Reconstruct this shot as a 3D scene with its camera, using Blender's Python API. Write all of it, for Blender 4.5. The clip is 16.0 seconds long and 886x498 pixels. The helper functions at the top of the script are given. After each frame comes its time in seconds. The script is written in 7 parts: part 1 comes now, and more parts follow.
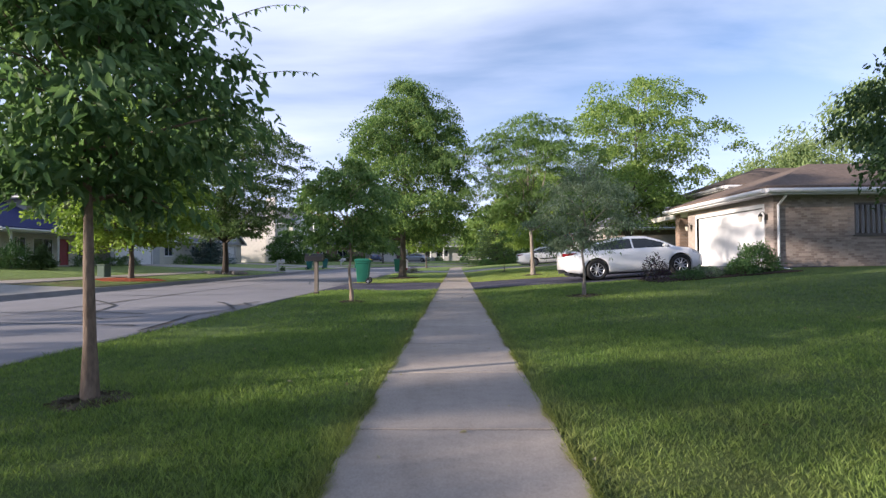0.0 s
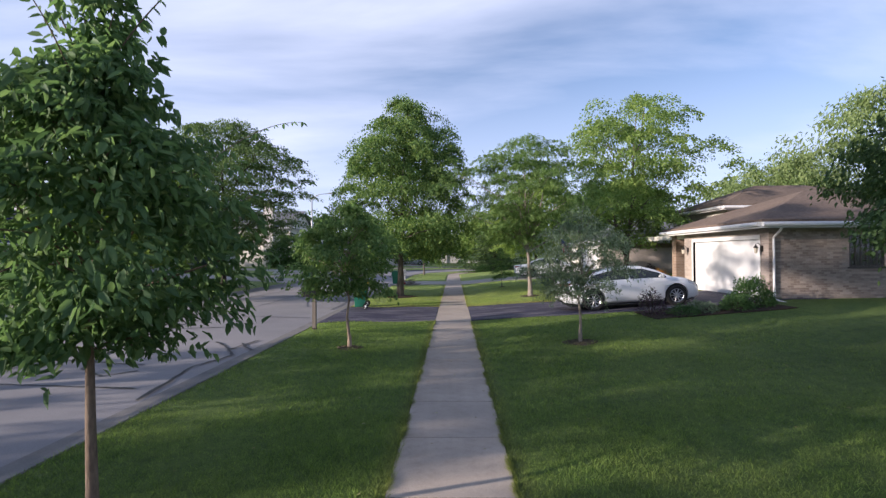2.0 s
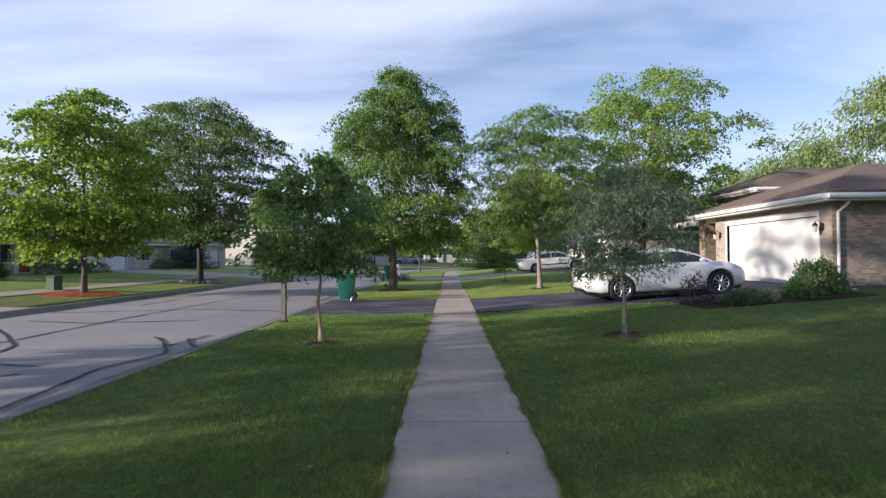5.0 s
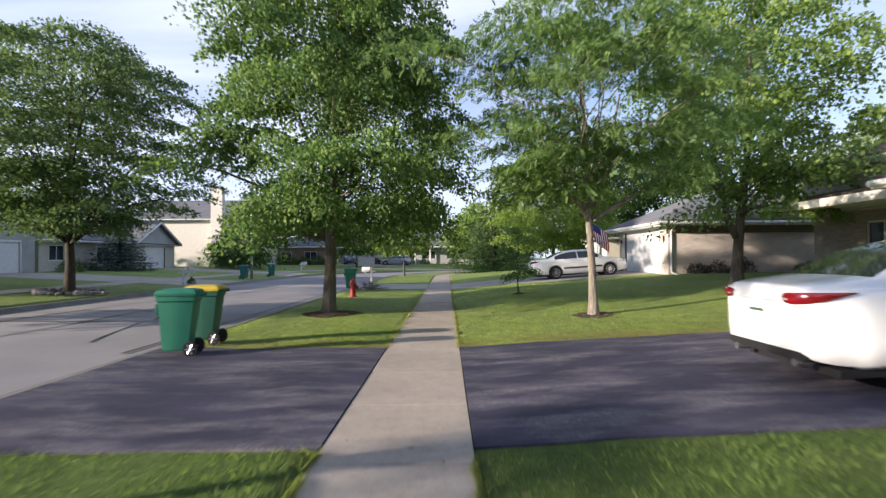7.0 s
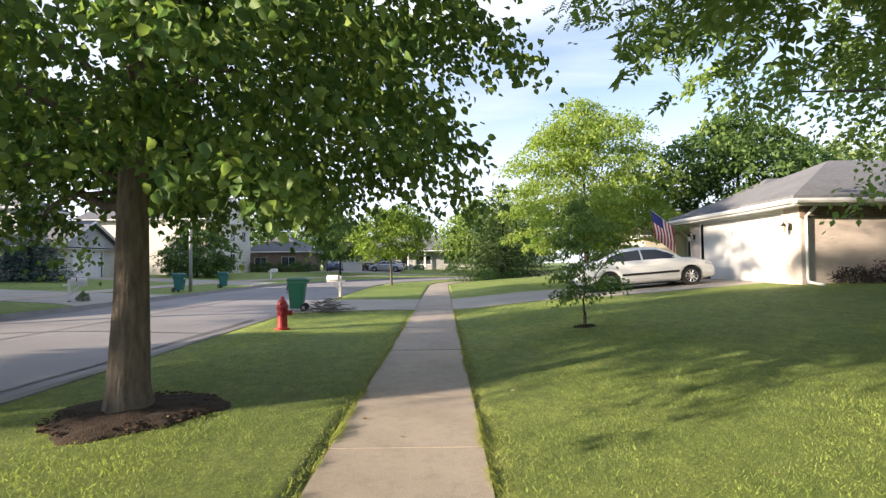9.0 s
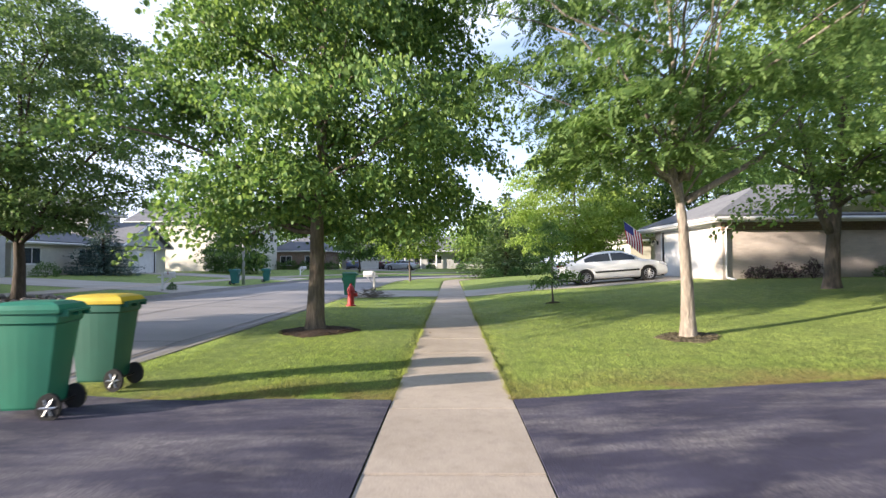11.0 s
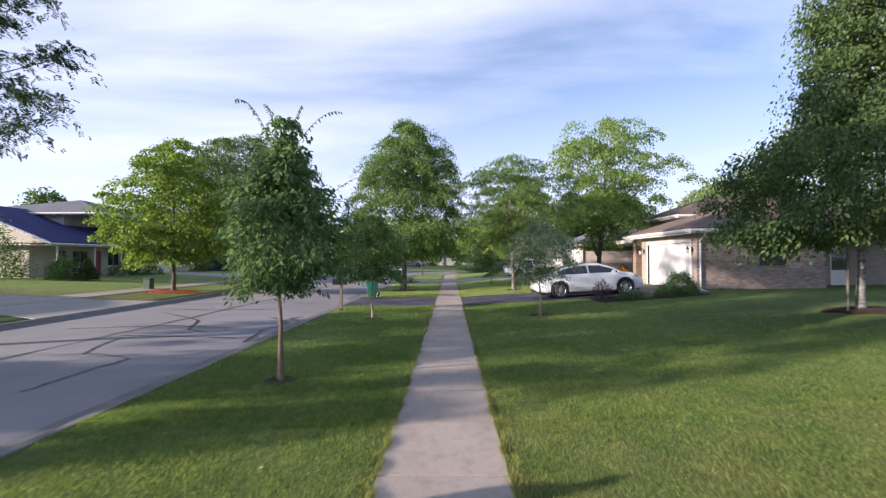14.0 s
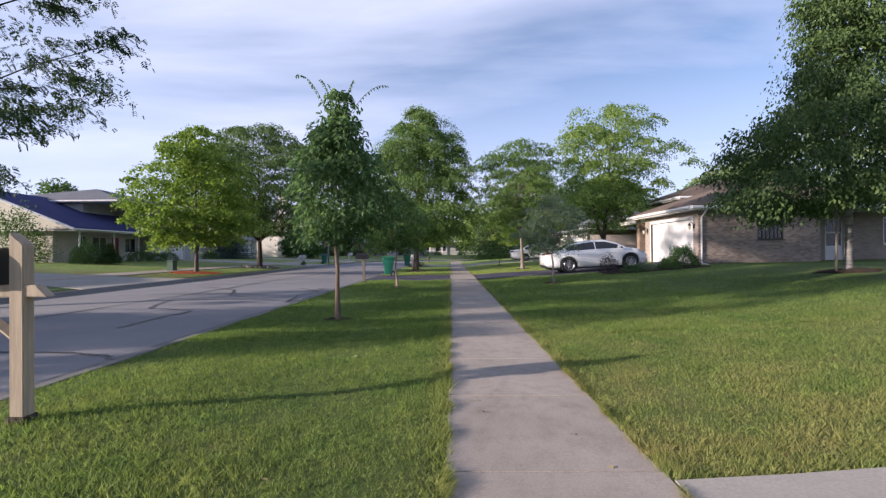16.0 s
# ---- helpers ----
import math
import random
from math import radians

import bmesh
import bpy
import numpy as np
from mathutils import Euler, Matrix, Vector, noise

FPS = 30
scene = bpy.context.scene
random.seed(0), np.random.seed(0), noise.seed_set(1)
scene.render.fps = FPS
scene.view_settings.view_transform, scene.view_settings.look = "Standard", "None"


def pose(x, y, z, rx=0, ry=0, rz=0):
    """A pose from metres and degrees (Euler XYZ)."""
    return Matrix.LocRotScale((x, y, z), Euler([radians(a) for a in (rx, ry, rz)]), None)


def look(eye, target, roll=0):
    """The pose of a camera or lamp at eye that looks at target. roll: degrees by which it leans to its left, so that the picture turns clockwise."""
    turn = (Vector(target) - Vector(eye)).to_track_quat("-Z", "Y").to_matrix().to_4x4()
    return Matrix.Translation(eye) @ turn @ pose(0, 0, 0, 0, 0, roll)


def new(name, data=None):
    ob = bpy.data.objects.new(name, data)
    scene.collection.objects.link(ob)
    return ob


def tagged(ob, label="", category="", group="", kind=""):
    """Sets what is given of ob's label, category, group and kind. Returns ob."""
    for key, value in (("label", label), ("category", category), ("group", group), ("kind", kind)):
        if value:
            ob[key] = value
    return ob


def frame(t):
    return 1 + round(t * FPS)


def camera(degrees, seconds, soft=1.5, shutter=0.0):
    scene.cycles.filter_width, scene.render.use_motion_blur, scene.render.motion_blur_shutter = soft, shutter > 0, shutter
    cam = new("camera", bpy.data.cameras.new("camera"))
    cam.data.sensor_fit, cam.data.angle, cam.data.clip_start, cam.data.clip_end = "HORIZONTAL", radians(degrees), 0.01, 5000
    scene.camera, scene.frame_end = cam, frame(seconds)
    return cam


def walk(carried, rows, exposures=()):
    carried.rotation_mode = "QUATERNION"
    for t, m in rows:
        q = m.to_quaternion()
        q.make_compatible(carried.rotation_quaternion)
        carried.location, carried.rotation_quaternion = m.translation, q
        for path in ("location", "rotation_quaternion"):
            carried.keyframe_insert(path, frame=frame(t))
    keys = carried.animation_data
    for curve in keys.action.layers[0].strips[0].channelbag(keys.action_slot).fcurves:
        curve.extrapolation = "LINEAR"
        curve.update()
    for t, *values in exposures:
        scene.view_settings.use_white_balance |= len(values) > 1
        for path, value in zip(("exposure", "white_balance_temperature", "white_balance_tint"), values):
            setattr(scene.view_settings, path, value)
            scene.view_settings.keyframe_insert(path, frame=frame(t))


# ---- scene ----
cam = camera(81.0, 16.0, soft=1.35, shutter=0.25)
PATH = [
    (0, (0.01, 0.746, 1.022), (-0.039, 2.745, 1.06), -0.4),
    (0.5, (0.022, 0.757, 1.585), (-0.026, 2.756, 1.612), -0.4),
    (1, (0.018, 0.747, 2.434), (-0.019, 2.747, 2.465), -0.4),
    (1.5, (0.013, 0.721, 2.558), (-0.025, 2.72, 2.586), -0.4),
    (2, (0.033, 0.659, 2.21), (-0.008, 2.659, 2.233), -0.4),
    (2.5, (0.052, 0.688, 1.969), (0.006, 2.688, 1.998), -0.4),
    (3, (0.009, 0.709, 1.734), (-0.037, 2.709, 1.757), -0.6),
    (3.5, (-0.11, 0.885, 1.521), (-0.146, 2.884, 1.556), -0.4),
    (3.7, (-0.133, 1.17, 1.509), (-0.153, 3.17, 1.542), -0.3),
    (6, (-0.11, 7.342, 1.574), (-0.137, 9.341, 1.609), -0.5),
    (6.5, (0.122, 10.314, 1.496), (0.101, 12.313, 1.539), -0.6),
    (7, (0.403, 13.882, 1.517), (0.389, 15.882, 1.553), -0.3),
    (7.5, (0.513, 17.784, 1.51), (0.508, 19.783, 1.553), -0.6),
    (8, (0.537, 21.098, 1.802), (0.544, 23.097, 1.846), -0.6),
    (8.5, (0.469, 22.723, 1.666), (0.474, 24.722, 1.724), -1.0),
    (9, (0.303, 22.863, 1.439), (0.304, 24.862, 1.497), -0.7),
    (11.5, (-0.016, 14.646, 1.386), (-0.052, 16.645, 1.443), -0.2),
    (12, (0.12, 11.506, 1.438), (0.079, 13.505, 1.491), -0.1),
    (12.5, (0.222, 7.802, 1.48), (0.176, 9.801, 1.535), -0.0),
    (13, (0.274, 3.755, 1.552), (0.223, 5.754, 1.597), 0.1),
    (13.5, (0.178, -0.793, 1.694), (0.139, 1.206, 1.733), -0.1),
    (14, (0.066, -3.966, 1.976), (0.039, -1.966, 2.014), -0.1),
    (14.5, (-0.124, -5.381, 1.579), (-0.146, -3.381, 1.592), -0.1),
    (15, (-0.297, -5.402, 1.407), (-0.326, -3.402, 1.415), -0.1),
    (15.5, (-0.507, -5.264, 1.296), (-0.535, -3.264, 1.303), -0.0),
    (16, (-0.576, -5.239, 1.246), (-0.605, -3.239, 1.258), -0.4),
]
walk(cam, [(t, look(eye, target, roll)) for t, eye, target, roll in PATH],
     [(0, 1.02, 6150, 19), (1.0, 0.78, 6120, 20), (3.7, 0.84, 6120, 20), (6.2, 0.84, 6200, 13), (6.6, 0.94, 6250, 14), (7.2, 1.14, 6450, 16), (8.0, 1.47, 6700, 15), (8.5, 1.54, 7000, 15), (9.2, 1.54, 7000, 15), (11.5, 1.68, 6300, 14), (12.5, 1.6, 6250, 11), (13.4, 1.15, 6180, 21), (14.2, 1.02, 6200, 22), (16, 0.78, 6150, 22)])

# ---- world, sun ----
SUN_TO = Vector((-0.934, -0.358, math.tan(radians(13.0)))).normalized()
world = bpy.data.worlds.new("sky_world")
scene.world = world
world.use_nodes = True
wn, wl = world.node_tree.nodes, world.node_tree.links
wn.clear()
w_out, w_bg, w_sky = wn.new("ShaderNodeOutputWorld"), wn.new("ShaderNodeBackground"), wn.new("ShaderNodeTexSky")
w_sky.sky_type, w_sky.sun_disc = "NISHITA", False
w_sky.sun_elevation = radians(13.0)
w_sky.sun_rotation = math.atan2(SUN_TO.x, SUN_TO.y)
w_sky.air_density, w_sky.dust_density, w_sky.ozone_density = 1.0, 0.25, 3.0
w_bg.inputs["Strength"].default_value = 0.1
# thin streaks of high cloud: a flat layer seen from below
w_co, w_sep, w_add, w_div, w_com = (wn.new("ShaderNodeTexCoord"), wn.new("ShaderNodeSeparateXYZ"), wn.new("ShaderNodeMath"),
                                    wn.new("ShaderNodeVectorMath"), wn.new("ShaderNodeCombineXYZ"))
w_add.operation, w_div.operation = "ADD", "DIVIDE"
w_add.inputs[1].default_value = 0.16
wl.new(w_co.outputs["Generated"], w_sep.inputs[0])
wl.new(w_sep.outputs["Z"], w_add.inputs[0])
for axis in ("X", "Y", "Z"):
    wl.new(w_add.outputs[0], w_com.inputs[axis])
wl.new(w_co.outputs["Generated"], w_div.inputs[0])
wl.new(w_com.outputs[0], w_div.inputs[1])
w_map = wn.new("ShaderNodeMapping")
w_map.inputs["Rotation"].default_value = (0, 0, radians(14))
w_map.inputs["Scale"].default_value = (0.45, 0.95, 1.0)
w_map.inputs["Location"].default_value = (0.3, 0.12, 0)
wl.new(w_div.outputs[0], w_map.inputs[0])
w_noise, w_ramp, w_mix = wn.new("ShaderNodeTexNoise"), wn.new("ShaderNodeValToRGB"), wn.new("ShaderNodeMix")
w_noise.inputs["Scale"].default_value, w_noise.inputs["Detail"].default_value = 1.15, 7
w_noise.inputs["Roughness"].default_value, w_noise.inputs["Distortion"].default_value = 0.52, 0.35
wl.new(w_map.outputs[0], w_noise.inputs["Vector"])
w_ramp.color_ramp.elements[0].position, w_ramp.color_ramp.elements[1].position = 0.42, 0.76
w_ramp.color_ramp.elements[1].color = (0.8, 0.8, 0.8, 1)
wl.new(w_noise.outputs["Fac"], w_ramp.inputs[0])
w_mix.data_type = "RGBA"
wl.new(w_ramp.outputs[0], w_mix.inputs[0])
wl.new(w_sky.outputs[0], w_mix.inputs[6])
w_mix.inputs[7].default_value = (6.0, 6.45, 7.4, 1)
# pale haze low over the horizon
w_hz, w_low = wn.new("ShaderNodeMapRange"), wn.new("ShaderNodeMix")
w_hz.interpolation_type = "SMOOTHSTEP"
w_hz.inputs["From Min"].default_value, w_hz.inputs["From Max"].default_value = 0.0, 0.46
w_hz.inputs["To Min"].default_value, w_hz.inputs["To Max"].default_value = 0.75, 0.0
wl.new(w_sep.outputs["Z"], w_hz.inputs["Value"])
w_low.data_type = "RGBA"
wl.new(w_hz.outputs[0], w_low.inputs[0])
wl.new(w_mix.outputs[2], w_low.inputs[6])
w_low.inputs[7].default_value = (5.0, 5.55, 7.0, 1)
wl.new(w_low.outputs[2], w_bg.inputs["Color"])
wl.new(w_bg.outputs[0], w_out.inputs[0])

sun = new("sun", bpy.data.lights.new("sun", "SUN"))
sun.data.energy, sun.data.angle, sun.data.color = 5.0, radians(0.7), (1.0, 0.88, 0.71)
sun.matrix_world = look(SUN_TO * 60, (0, 0, 0))

# ---- materials ----
def node_mat(name, rough=0.8, metal=0.0, spec=0.5):
    m = bpy.data.materials.new(name)
    m.use_nodes = True
    b = m.node_tree.nodes["Principled BSDF"]
    b.inputs["Roughness"].default_value, b.inputs["Metallic"].default_value = rough, metal
    b.inputs["Specular IOR Level"].default_value = spec
    return m, m.node_tree.nodes, m.node_tree.links, b


def ramp(n, l, fac, *stops):
    r = n.new("ShaderNodeValToRGB")
    while len(r.color_ramp.elements) < len(stops):
        r.color_ramp.elements.new(0.5)
    for e, (p, c) in zip(r.color_ramp.elements, stops):
        e.position, e.color = p, (*c, 1)
    l.new(fac, r.inputs[0])
    return r.outputs[0]


def noise_tex(n, l, scale, detail=4, rough=0.55, stretch=None):
    co = n.new("ShaderNodeTexCoord")
    t = n.new("ShaderNodeTexNoise")
    t.inputs["Scale"].default_value, t.inputs["Detail"].default_value, t.inputs["Roughness"].default_value = scale, detail, rough
    if stretch:
        mp = n.new("ShaderNodeMapping")
        mp.inputs["Scale"].default_value = stretch
        l.new(co.outputs["Object"], mp.inputs[0])
        l.new(mp.outputs[0], t.inputs["Vector"])
    else:
        l.new(co.outputs["Object"], t.inputs["Vector"])
    return t.outputs["Fac"]


def blend(n, l, fac, a, b, mode="MIX"):
    x = n.new("ShaderNodeMix")
    x.data_type, x.blend_type = "RGBA", mode
    for sock, v in ((x.inputs[0], fac), (x.inputs[6], a), (x.inputs[7], b)):
        if isinstance(v, (int, float)):
            sock.default_value = v
        elif isinstance(v, tuple):
            sock.default_value = (*v, 1)
        else:
            l.new(v, sock)
    return x.outputs[2]


def bump(n, l, b, height, strength=0.3, dist=0.01):
    k = n.new("ShaderNodeBump")
    k.inputs["Strength"].default_value, k.inputs["Distance"].default_value = strength, dist
    l.new(height, k.inputs["Height"])
    l.new(k.outputs[0], b.inputs["Normal"])


def mottled(name, c0, c1, rough=0.85, big=0.6, fine=40.0, amount=0.35, bump_d=0.004, bump_s=0.4, stretch=None, spec=0.4, metal=0.0):
    """A surface of two colours in large patches, with fine grain and relief."""
    m, n, l, b = node_mat(name, rough, metal, spec)
    base = ramp(n, l, noise_tex(n, l, big, 5, 0.6, stretch), (0.3, c0), (0.7, c1))
    grain = noise_tex(n, l, fine, 3, 0.6, stretch)
    dark = ramp(n, l, grain, (0.25, (1 - amount,) * 3), (0.75, (1.0, 1.0, 1.0)))
    l.new(blend(n, l, 1.0, base, dark, "MULTIPLY"), b.inputs["Base Color"])
    bump(n, l, b, grain, bump_s, bump_d)
    return m


def plain(name, c, rough=0.5, metal=0.0, vary=0.12, spec=0.5, coat=0.0):
    m, n, l, b = node_mat(name, rough, metal, spec)
    lo = tuple(v * (1 - vary) for v in c)
    l.new(ramp(n, l, noise_tex(n, l, 3.0, 4), (0.3, lo), (0.7, c)), b.inputs["Base Color"])
    b.inputs["Coat Weight"].default_value = coat
    b.inputs["Coat Roughness"].default_value = 0.05
    return m


def leafy(name, *colours, trans=0.42, rough=0.58):
    """Leaves: a colour for each leaf, some light passing through."""
    m, n, l, b = node_mat(name, rough, 0, 0.22)
    g = n.new("ShaderNodeNewGeometry")
    stops = [(i / max(1, len(colours) - 1), c) for i, c in enumerate(colours)]
    col = ramp(n, l, g.outputs["Random Per Island"], *stops)
    big = ramp(n, l, noise_tex(n, l, 0.9, 3), (0.3, (0.75, 0.78, 0.75)), (0.7, (1.12, 1.1, 1.0)))
    col = blend(n, l, 1.0, col, big, "MULTIPLY")
    l.new(col, b.inputs["Base Color"])
    t, mx = n.new("ShaderNodeBsdfTranslucent"), n.new("ShaderNodeMixShader")
    l.new(blend(n, l, 1.0, col, (1.25, 1.3, 0.95), "MULTIPLY"), t.inputs["Color"])
    mx.inputs[0].default_value = trans
    l.new(b.outputs[0], mx.inputs[1])
    l.new(t.outputs[0], mx.inputs[2])
    l.new(mx.outputs[0], n["Material Output"].inputs["Surface"])
    return m


def grass_mat(name, blade):
    m, n, l, b = node_mat(name, 0.75 if not blade else 0.55, 0, 0.2)
    patch = noise_tex(n, l, 0.35, 4, 0.6)
    dry = noise_tex(n, l, 1.3, 5, 0.65)
    green = ramp(n, l, patch, (0.3, (0.145, 0.235, 0.066)), (0.7, (0.22, 0.31, 0.092)))
    # beyond the dark driveway sunlight is painted in as a paler, yellower green
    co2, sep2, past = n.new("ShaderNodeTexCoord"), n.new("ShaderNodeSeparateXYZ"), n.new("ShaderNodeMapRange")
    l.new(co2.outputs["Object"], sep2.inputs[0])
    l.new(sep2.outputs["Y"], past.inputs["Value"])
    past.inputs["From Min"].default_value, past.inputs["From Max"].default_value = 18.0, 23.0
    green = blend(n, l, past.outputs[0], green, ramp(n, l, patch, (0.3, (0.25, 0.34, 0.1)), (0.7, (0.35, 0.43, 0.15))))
    # mower tracks and thick or thin turf
    turf = ramp(n, l, noise_tex(n, l, 5.5, 4, 0.65, (1, 0.7, 1)), (0.3, (0.68, 0.74, 0.7)), (0.7, (1.2, 1.16, 1.08)))
    green = blend(n, l, 1.0, green, turf, "MULTIPLY")
    straw = (0.40, 0.35, 0.155)
    # the lawn is drier towards the near end of the walk and along the pavement
    co, sep = n.new("ShaderNodeTexCoord"), n.new("ShaderNodeSeparateXYZ")
    l.new(co.outputs["Object"], sep.inputs[0])
    near = n.new("ShaderNodeMapRange")
    near.inputs["From Min"].default_value, near.inputs["From Max"].default_value = 6.0, -2.0
    near.inputs["To Min"].default_value, near.inputs["To Max"].default_value = 0.1, 0.75
    l.new(sep.outputs["Y"], near.inputs["Value"])
    ax, rim = n.new("ShaderNodeMath"), n.new("ShaderNodeMapRange")
    ax.operation = "ABSOLUTE"
    l.new(sep.outputs["X"], ax.inputs[0])
    l.new(ax.outputs[0], rim.inputs["Value"])
    rim.inputs["From Min"].default_value, rim.inputs["From Max"].default_value = 0.85, 0.6
    rim.inputs["To Min"].default_value, rim.inputs["To Max"].default_value = 0.0, 0.28
    k = n.new("ShaderNodeMath")
    k.operation = "MULTIPLY"
    side = n.new("ShaderNodeMapRange")
    side.inputs["From Min"].default_value, side.inputs["From Max"].default_value = -0.6, 0.6
    side.inputs["To Min"].default_value, side.inputs["To Max"].default_value = 0.4, 1.0
    l.new(sep.outputs["X"], side.inputs["Value"])
    worn = n.new("ShaderNodeMath")
    worn.operation = "MULTIPLY"
    l.new(near.outputs[0], worn.inputs[0])
    l.new(side.outputs[0], worn.inputs[1])
    l.new(ramp(n, l, dry, (0.32, (0, 0, 0)), (0.66, (1, 1, 1))), k.inputs[0])
    l.new(worn.outputs[0], k.inputs[1])
    dryness = n.new("ShaderNodeMath")
    dryness.operation, dryness.use_clamp = "ADD", True
    l.new(k.outputs[0], dryness.inputs[0])
    l.new(rim.outputs[0], dryness.inputs[1])
    col = blend(n, l, dryness.outputs[0], green, straw)
    # a scorched strip along the far edge of the dark driveway
    strip, gate, scorch = n.new("ShaderNodeMapRange"), n.new("ShaderNodeMath"), n.new("ShaderNodeMath")
    strip.inputs["From Min"].default_value, strip.inputs["From Max"].default_value = 23.9, 22.7
    strip.inputs["To Min"].default_value, strip.inputs["To Max"].default_value = 0.0, 0.9
    l.new(sep.outputs["Y"], strip.inputs["Value"])
    gate.operation, gate.inputs[1].default_value = "GREATER_THAN", 20.0
    l.new(sep.outputs["Y"], gate.inputs[0])
    scorch.operation = "MULTIPLY"
    l.new(strip.outputs[0], scorch.inputs[0])
    l.new(gate.outputs[0], scorch.inputs[1])
    both = n.new("ShaderNodeMath")
    both.operation = "MULTIPLY"
    l.new(scorch.outputs[0], both.inputs[0])
    l.new(ramp(n, l, dry, (0.38, (0.1, 0.1, 0.1)), (0.6, (1, 1, 1))), both.inputs[1])
    col = blend(n, l, both.outputs[0], col, (0.26, 0.2, 0.11))
    if blade:
        g = n.new("ShaderNodeNewGeometry")
        one = ramp(n, l, g.outputs["Random Per Island"], (0.0, (0.46, 0.53, 0.45)), (0.5, (1.0, 1.0, 0.97)), (0.95, (1.42, 1.36, 1.2)), (1.0, (1.5, 1.42, 1.32)))
        col = blend(n, l, 1.0, col, one, "MULTIPLY")
        t, mx = n.new("ShaderNodeBsdfTranslucent"), n.new("ShaderNodeMixShader")
        l.new(blend(n, l, 1.0, col, (1.3, 1.32, 0.95), "MULTIPLY"), t.inputs["Color"])
        mx.inputs[0].default_value = 0.5
        l.new(b.outputs[0], mx.inputs[1])
        l.new(t.outputs[0], mx.inputs[2])
        l.new(mx.outputs[0], n["Material Output"].inputs["Surface"])
    else:
        fine = noise_tex(n, l, 130, 4, 0.8)
        col = blend(n, l, 1.0, col, ramp(n, l, fine, (0.34, (0.38, 0.43, 0.34)), (0.66, (1.2, 1.2, 1.06))), "MULTIPLY")
        col = blend(n, l, 1.0, col, ramp(n, l, noise_tex(n, l, 28, 3, 0.7), (0.35, (0.74, 0.77, 0.72)), (0.65, (1.12, 1.1, 1.05))), "MULTIPLY")
        bump(n, l, b, fine, 1.0, 0.04)
    l.new(col, b.inputs["Base Color"])
    return m


def brick_mat(name, c0, c1, mortar, scale=1.0, axis="XZ", bw=0.21, rh=0.075):
    m, n, l, b = node_mat(name, 0.9, 0, 0.25)
    co, sep, com = n.new("ShaderNodeTexCoord"), n.new("ShaderNodeSeparateXYZ"), n.new("ShaderNodeCombineXYZ")
    l.new(co.outputs["Object"], sep.inputs[0])
    add = n.new("ShaderNodeMath")
    l.new(sep.outputs["X"], add.inputs[0])
    l.new(sep.outputs["Y"], add.inputs[1])
    l.new(add.outputs[0], com.inputs["X"])
    l.new(sep.outputs["Z"], com.inputs["Y"])
    t = n.new("ShaderNodeTexBrick")
    t.inputs["Scale"].default_value = scale
    t.inputs["Brick Width"].default_value, t.inputs["Row Height"].default_value = bw, rh
    t.inputs["Mortar Size"].default_value, t.inputs["Bias"].default_value = 0.006, 0.0
    t.inputs["Color1"].default_value, t.inputs["Color2"].default_value, t.inputs["Mortar"].default_value = (*c0, 1), (*c1, 1), (*mortar, 1)
    l.new(com.outputs[0], t.inputs["Vector"])
    stain = ramp(n, l, noise_tex(n, l, 1.1, 5), (0.3, (0.78, 0.78, 0.8)), (0.7, (1.05, 1.03, 1.0)))
    l.new(blend(n, l, 1.0, t.outputs["Color"], stain, "MULTIPLY"), b.inputs["Base Color"])
    bump(n, l, b, t.outputs["Fac"], -0.4, 0.006)
    return m


def banded(name, c0, c1, period, axis="Z", rough=0.8, strength=0.6, depth=0.01):
    """Rows of shingles or lapped boards: bands across one axis, with patches."""
    m, n, l, b = node_mat(name, rough, 0, 0.3)
    base = ramp(n, l, noise_tex(n, l, 7.0, 4, 0.7), (0.3, c0), (0.7, c1))
    big = ramp(n, l, noise_tex(n, l, 0.7, 4), (0.3, (0.82, 0.82, 0.84)), (0.7, (1.06, 1.05, 1.03)))
    l.new(blend(n, l, 1.0, base, big, "MULTIPLY"), b.inputs["Base Color"])
    co, wv = n.new("ShaderNodeTexCoord"), n.new("ShaderNodeTexWave")
    wv.wave_type, wv.bands_direction, wv.wave_profile = "BANDS", axis, "SAW"
    wv.inputs["Scale"].default_value = 0.314 / period
    l.new(co.outputs["Object"], wv.inputs["Vector"])
    bump(n, l, b, wv.outputs["Fac"], strength, depth)
    return m


def glass_mat(name, tint, rough=0.03):
    m, n, l, b = node_mat(name, rough, 0, 0.6)
    l.new(ramp(n, l, noise_tex(n, l, 1.5, 3), (0.3, tuple(v * 0.8 for v in tint)), (0.7, tint)), b.inputs["Base Color"])
    b.inputs["Transmission Weight"].default_value = 0.55
    b.inputs["IOR"].default_value = 1.45
    return m


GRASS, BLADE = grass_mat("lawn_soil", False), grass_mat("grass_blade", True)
JOINT = mottled("joint_dirt", (0.05, 0.042, 0.034), (0.09, 0.075, 0.06), 0.95, 4, 40, 0.4)
CONCRETE, n_, l_, b_ = node_mat("pavement_concrete", 0.9, 0, 0.35)
g_, o_ = n_.new("ShaderNodeNewGeometry"), n_.new("ShaderNodeObjectInfo")


def placed_noise(scale, detail, rough):
    t = n_.new("ShaderNodeTexNoise")
    t.inputs["Scale"].default_value, t.inputs["Detail"].default_value, t.inputs["Roughness"].default_value = scale, detail, rough
    l_.new(g_.outputs["Position"], t.inputs["Vector"])
    return t.outputs["Fac"]


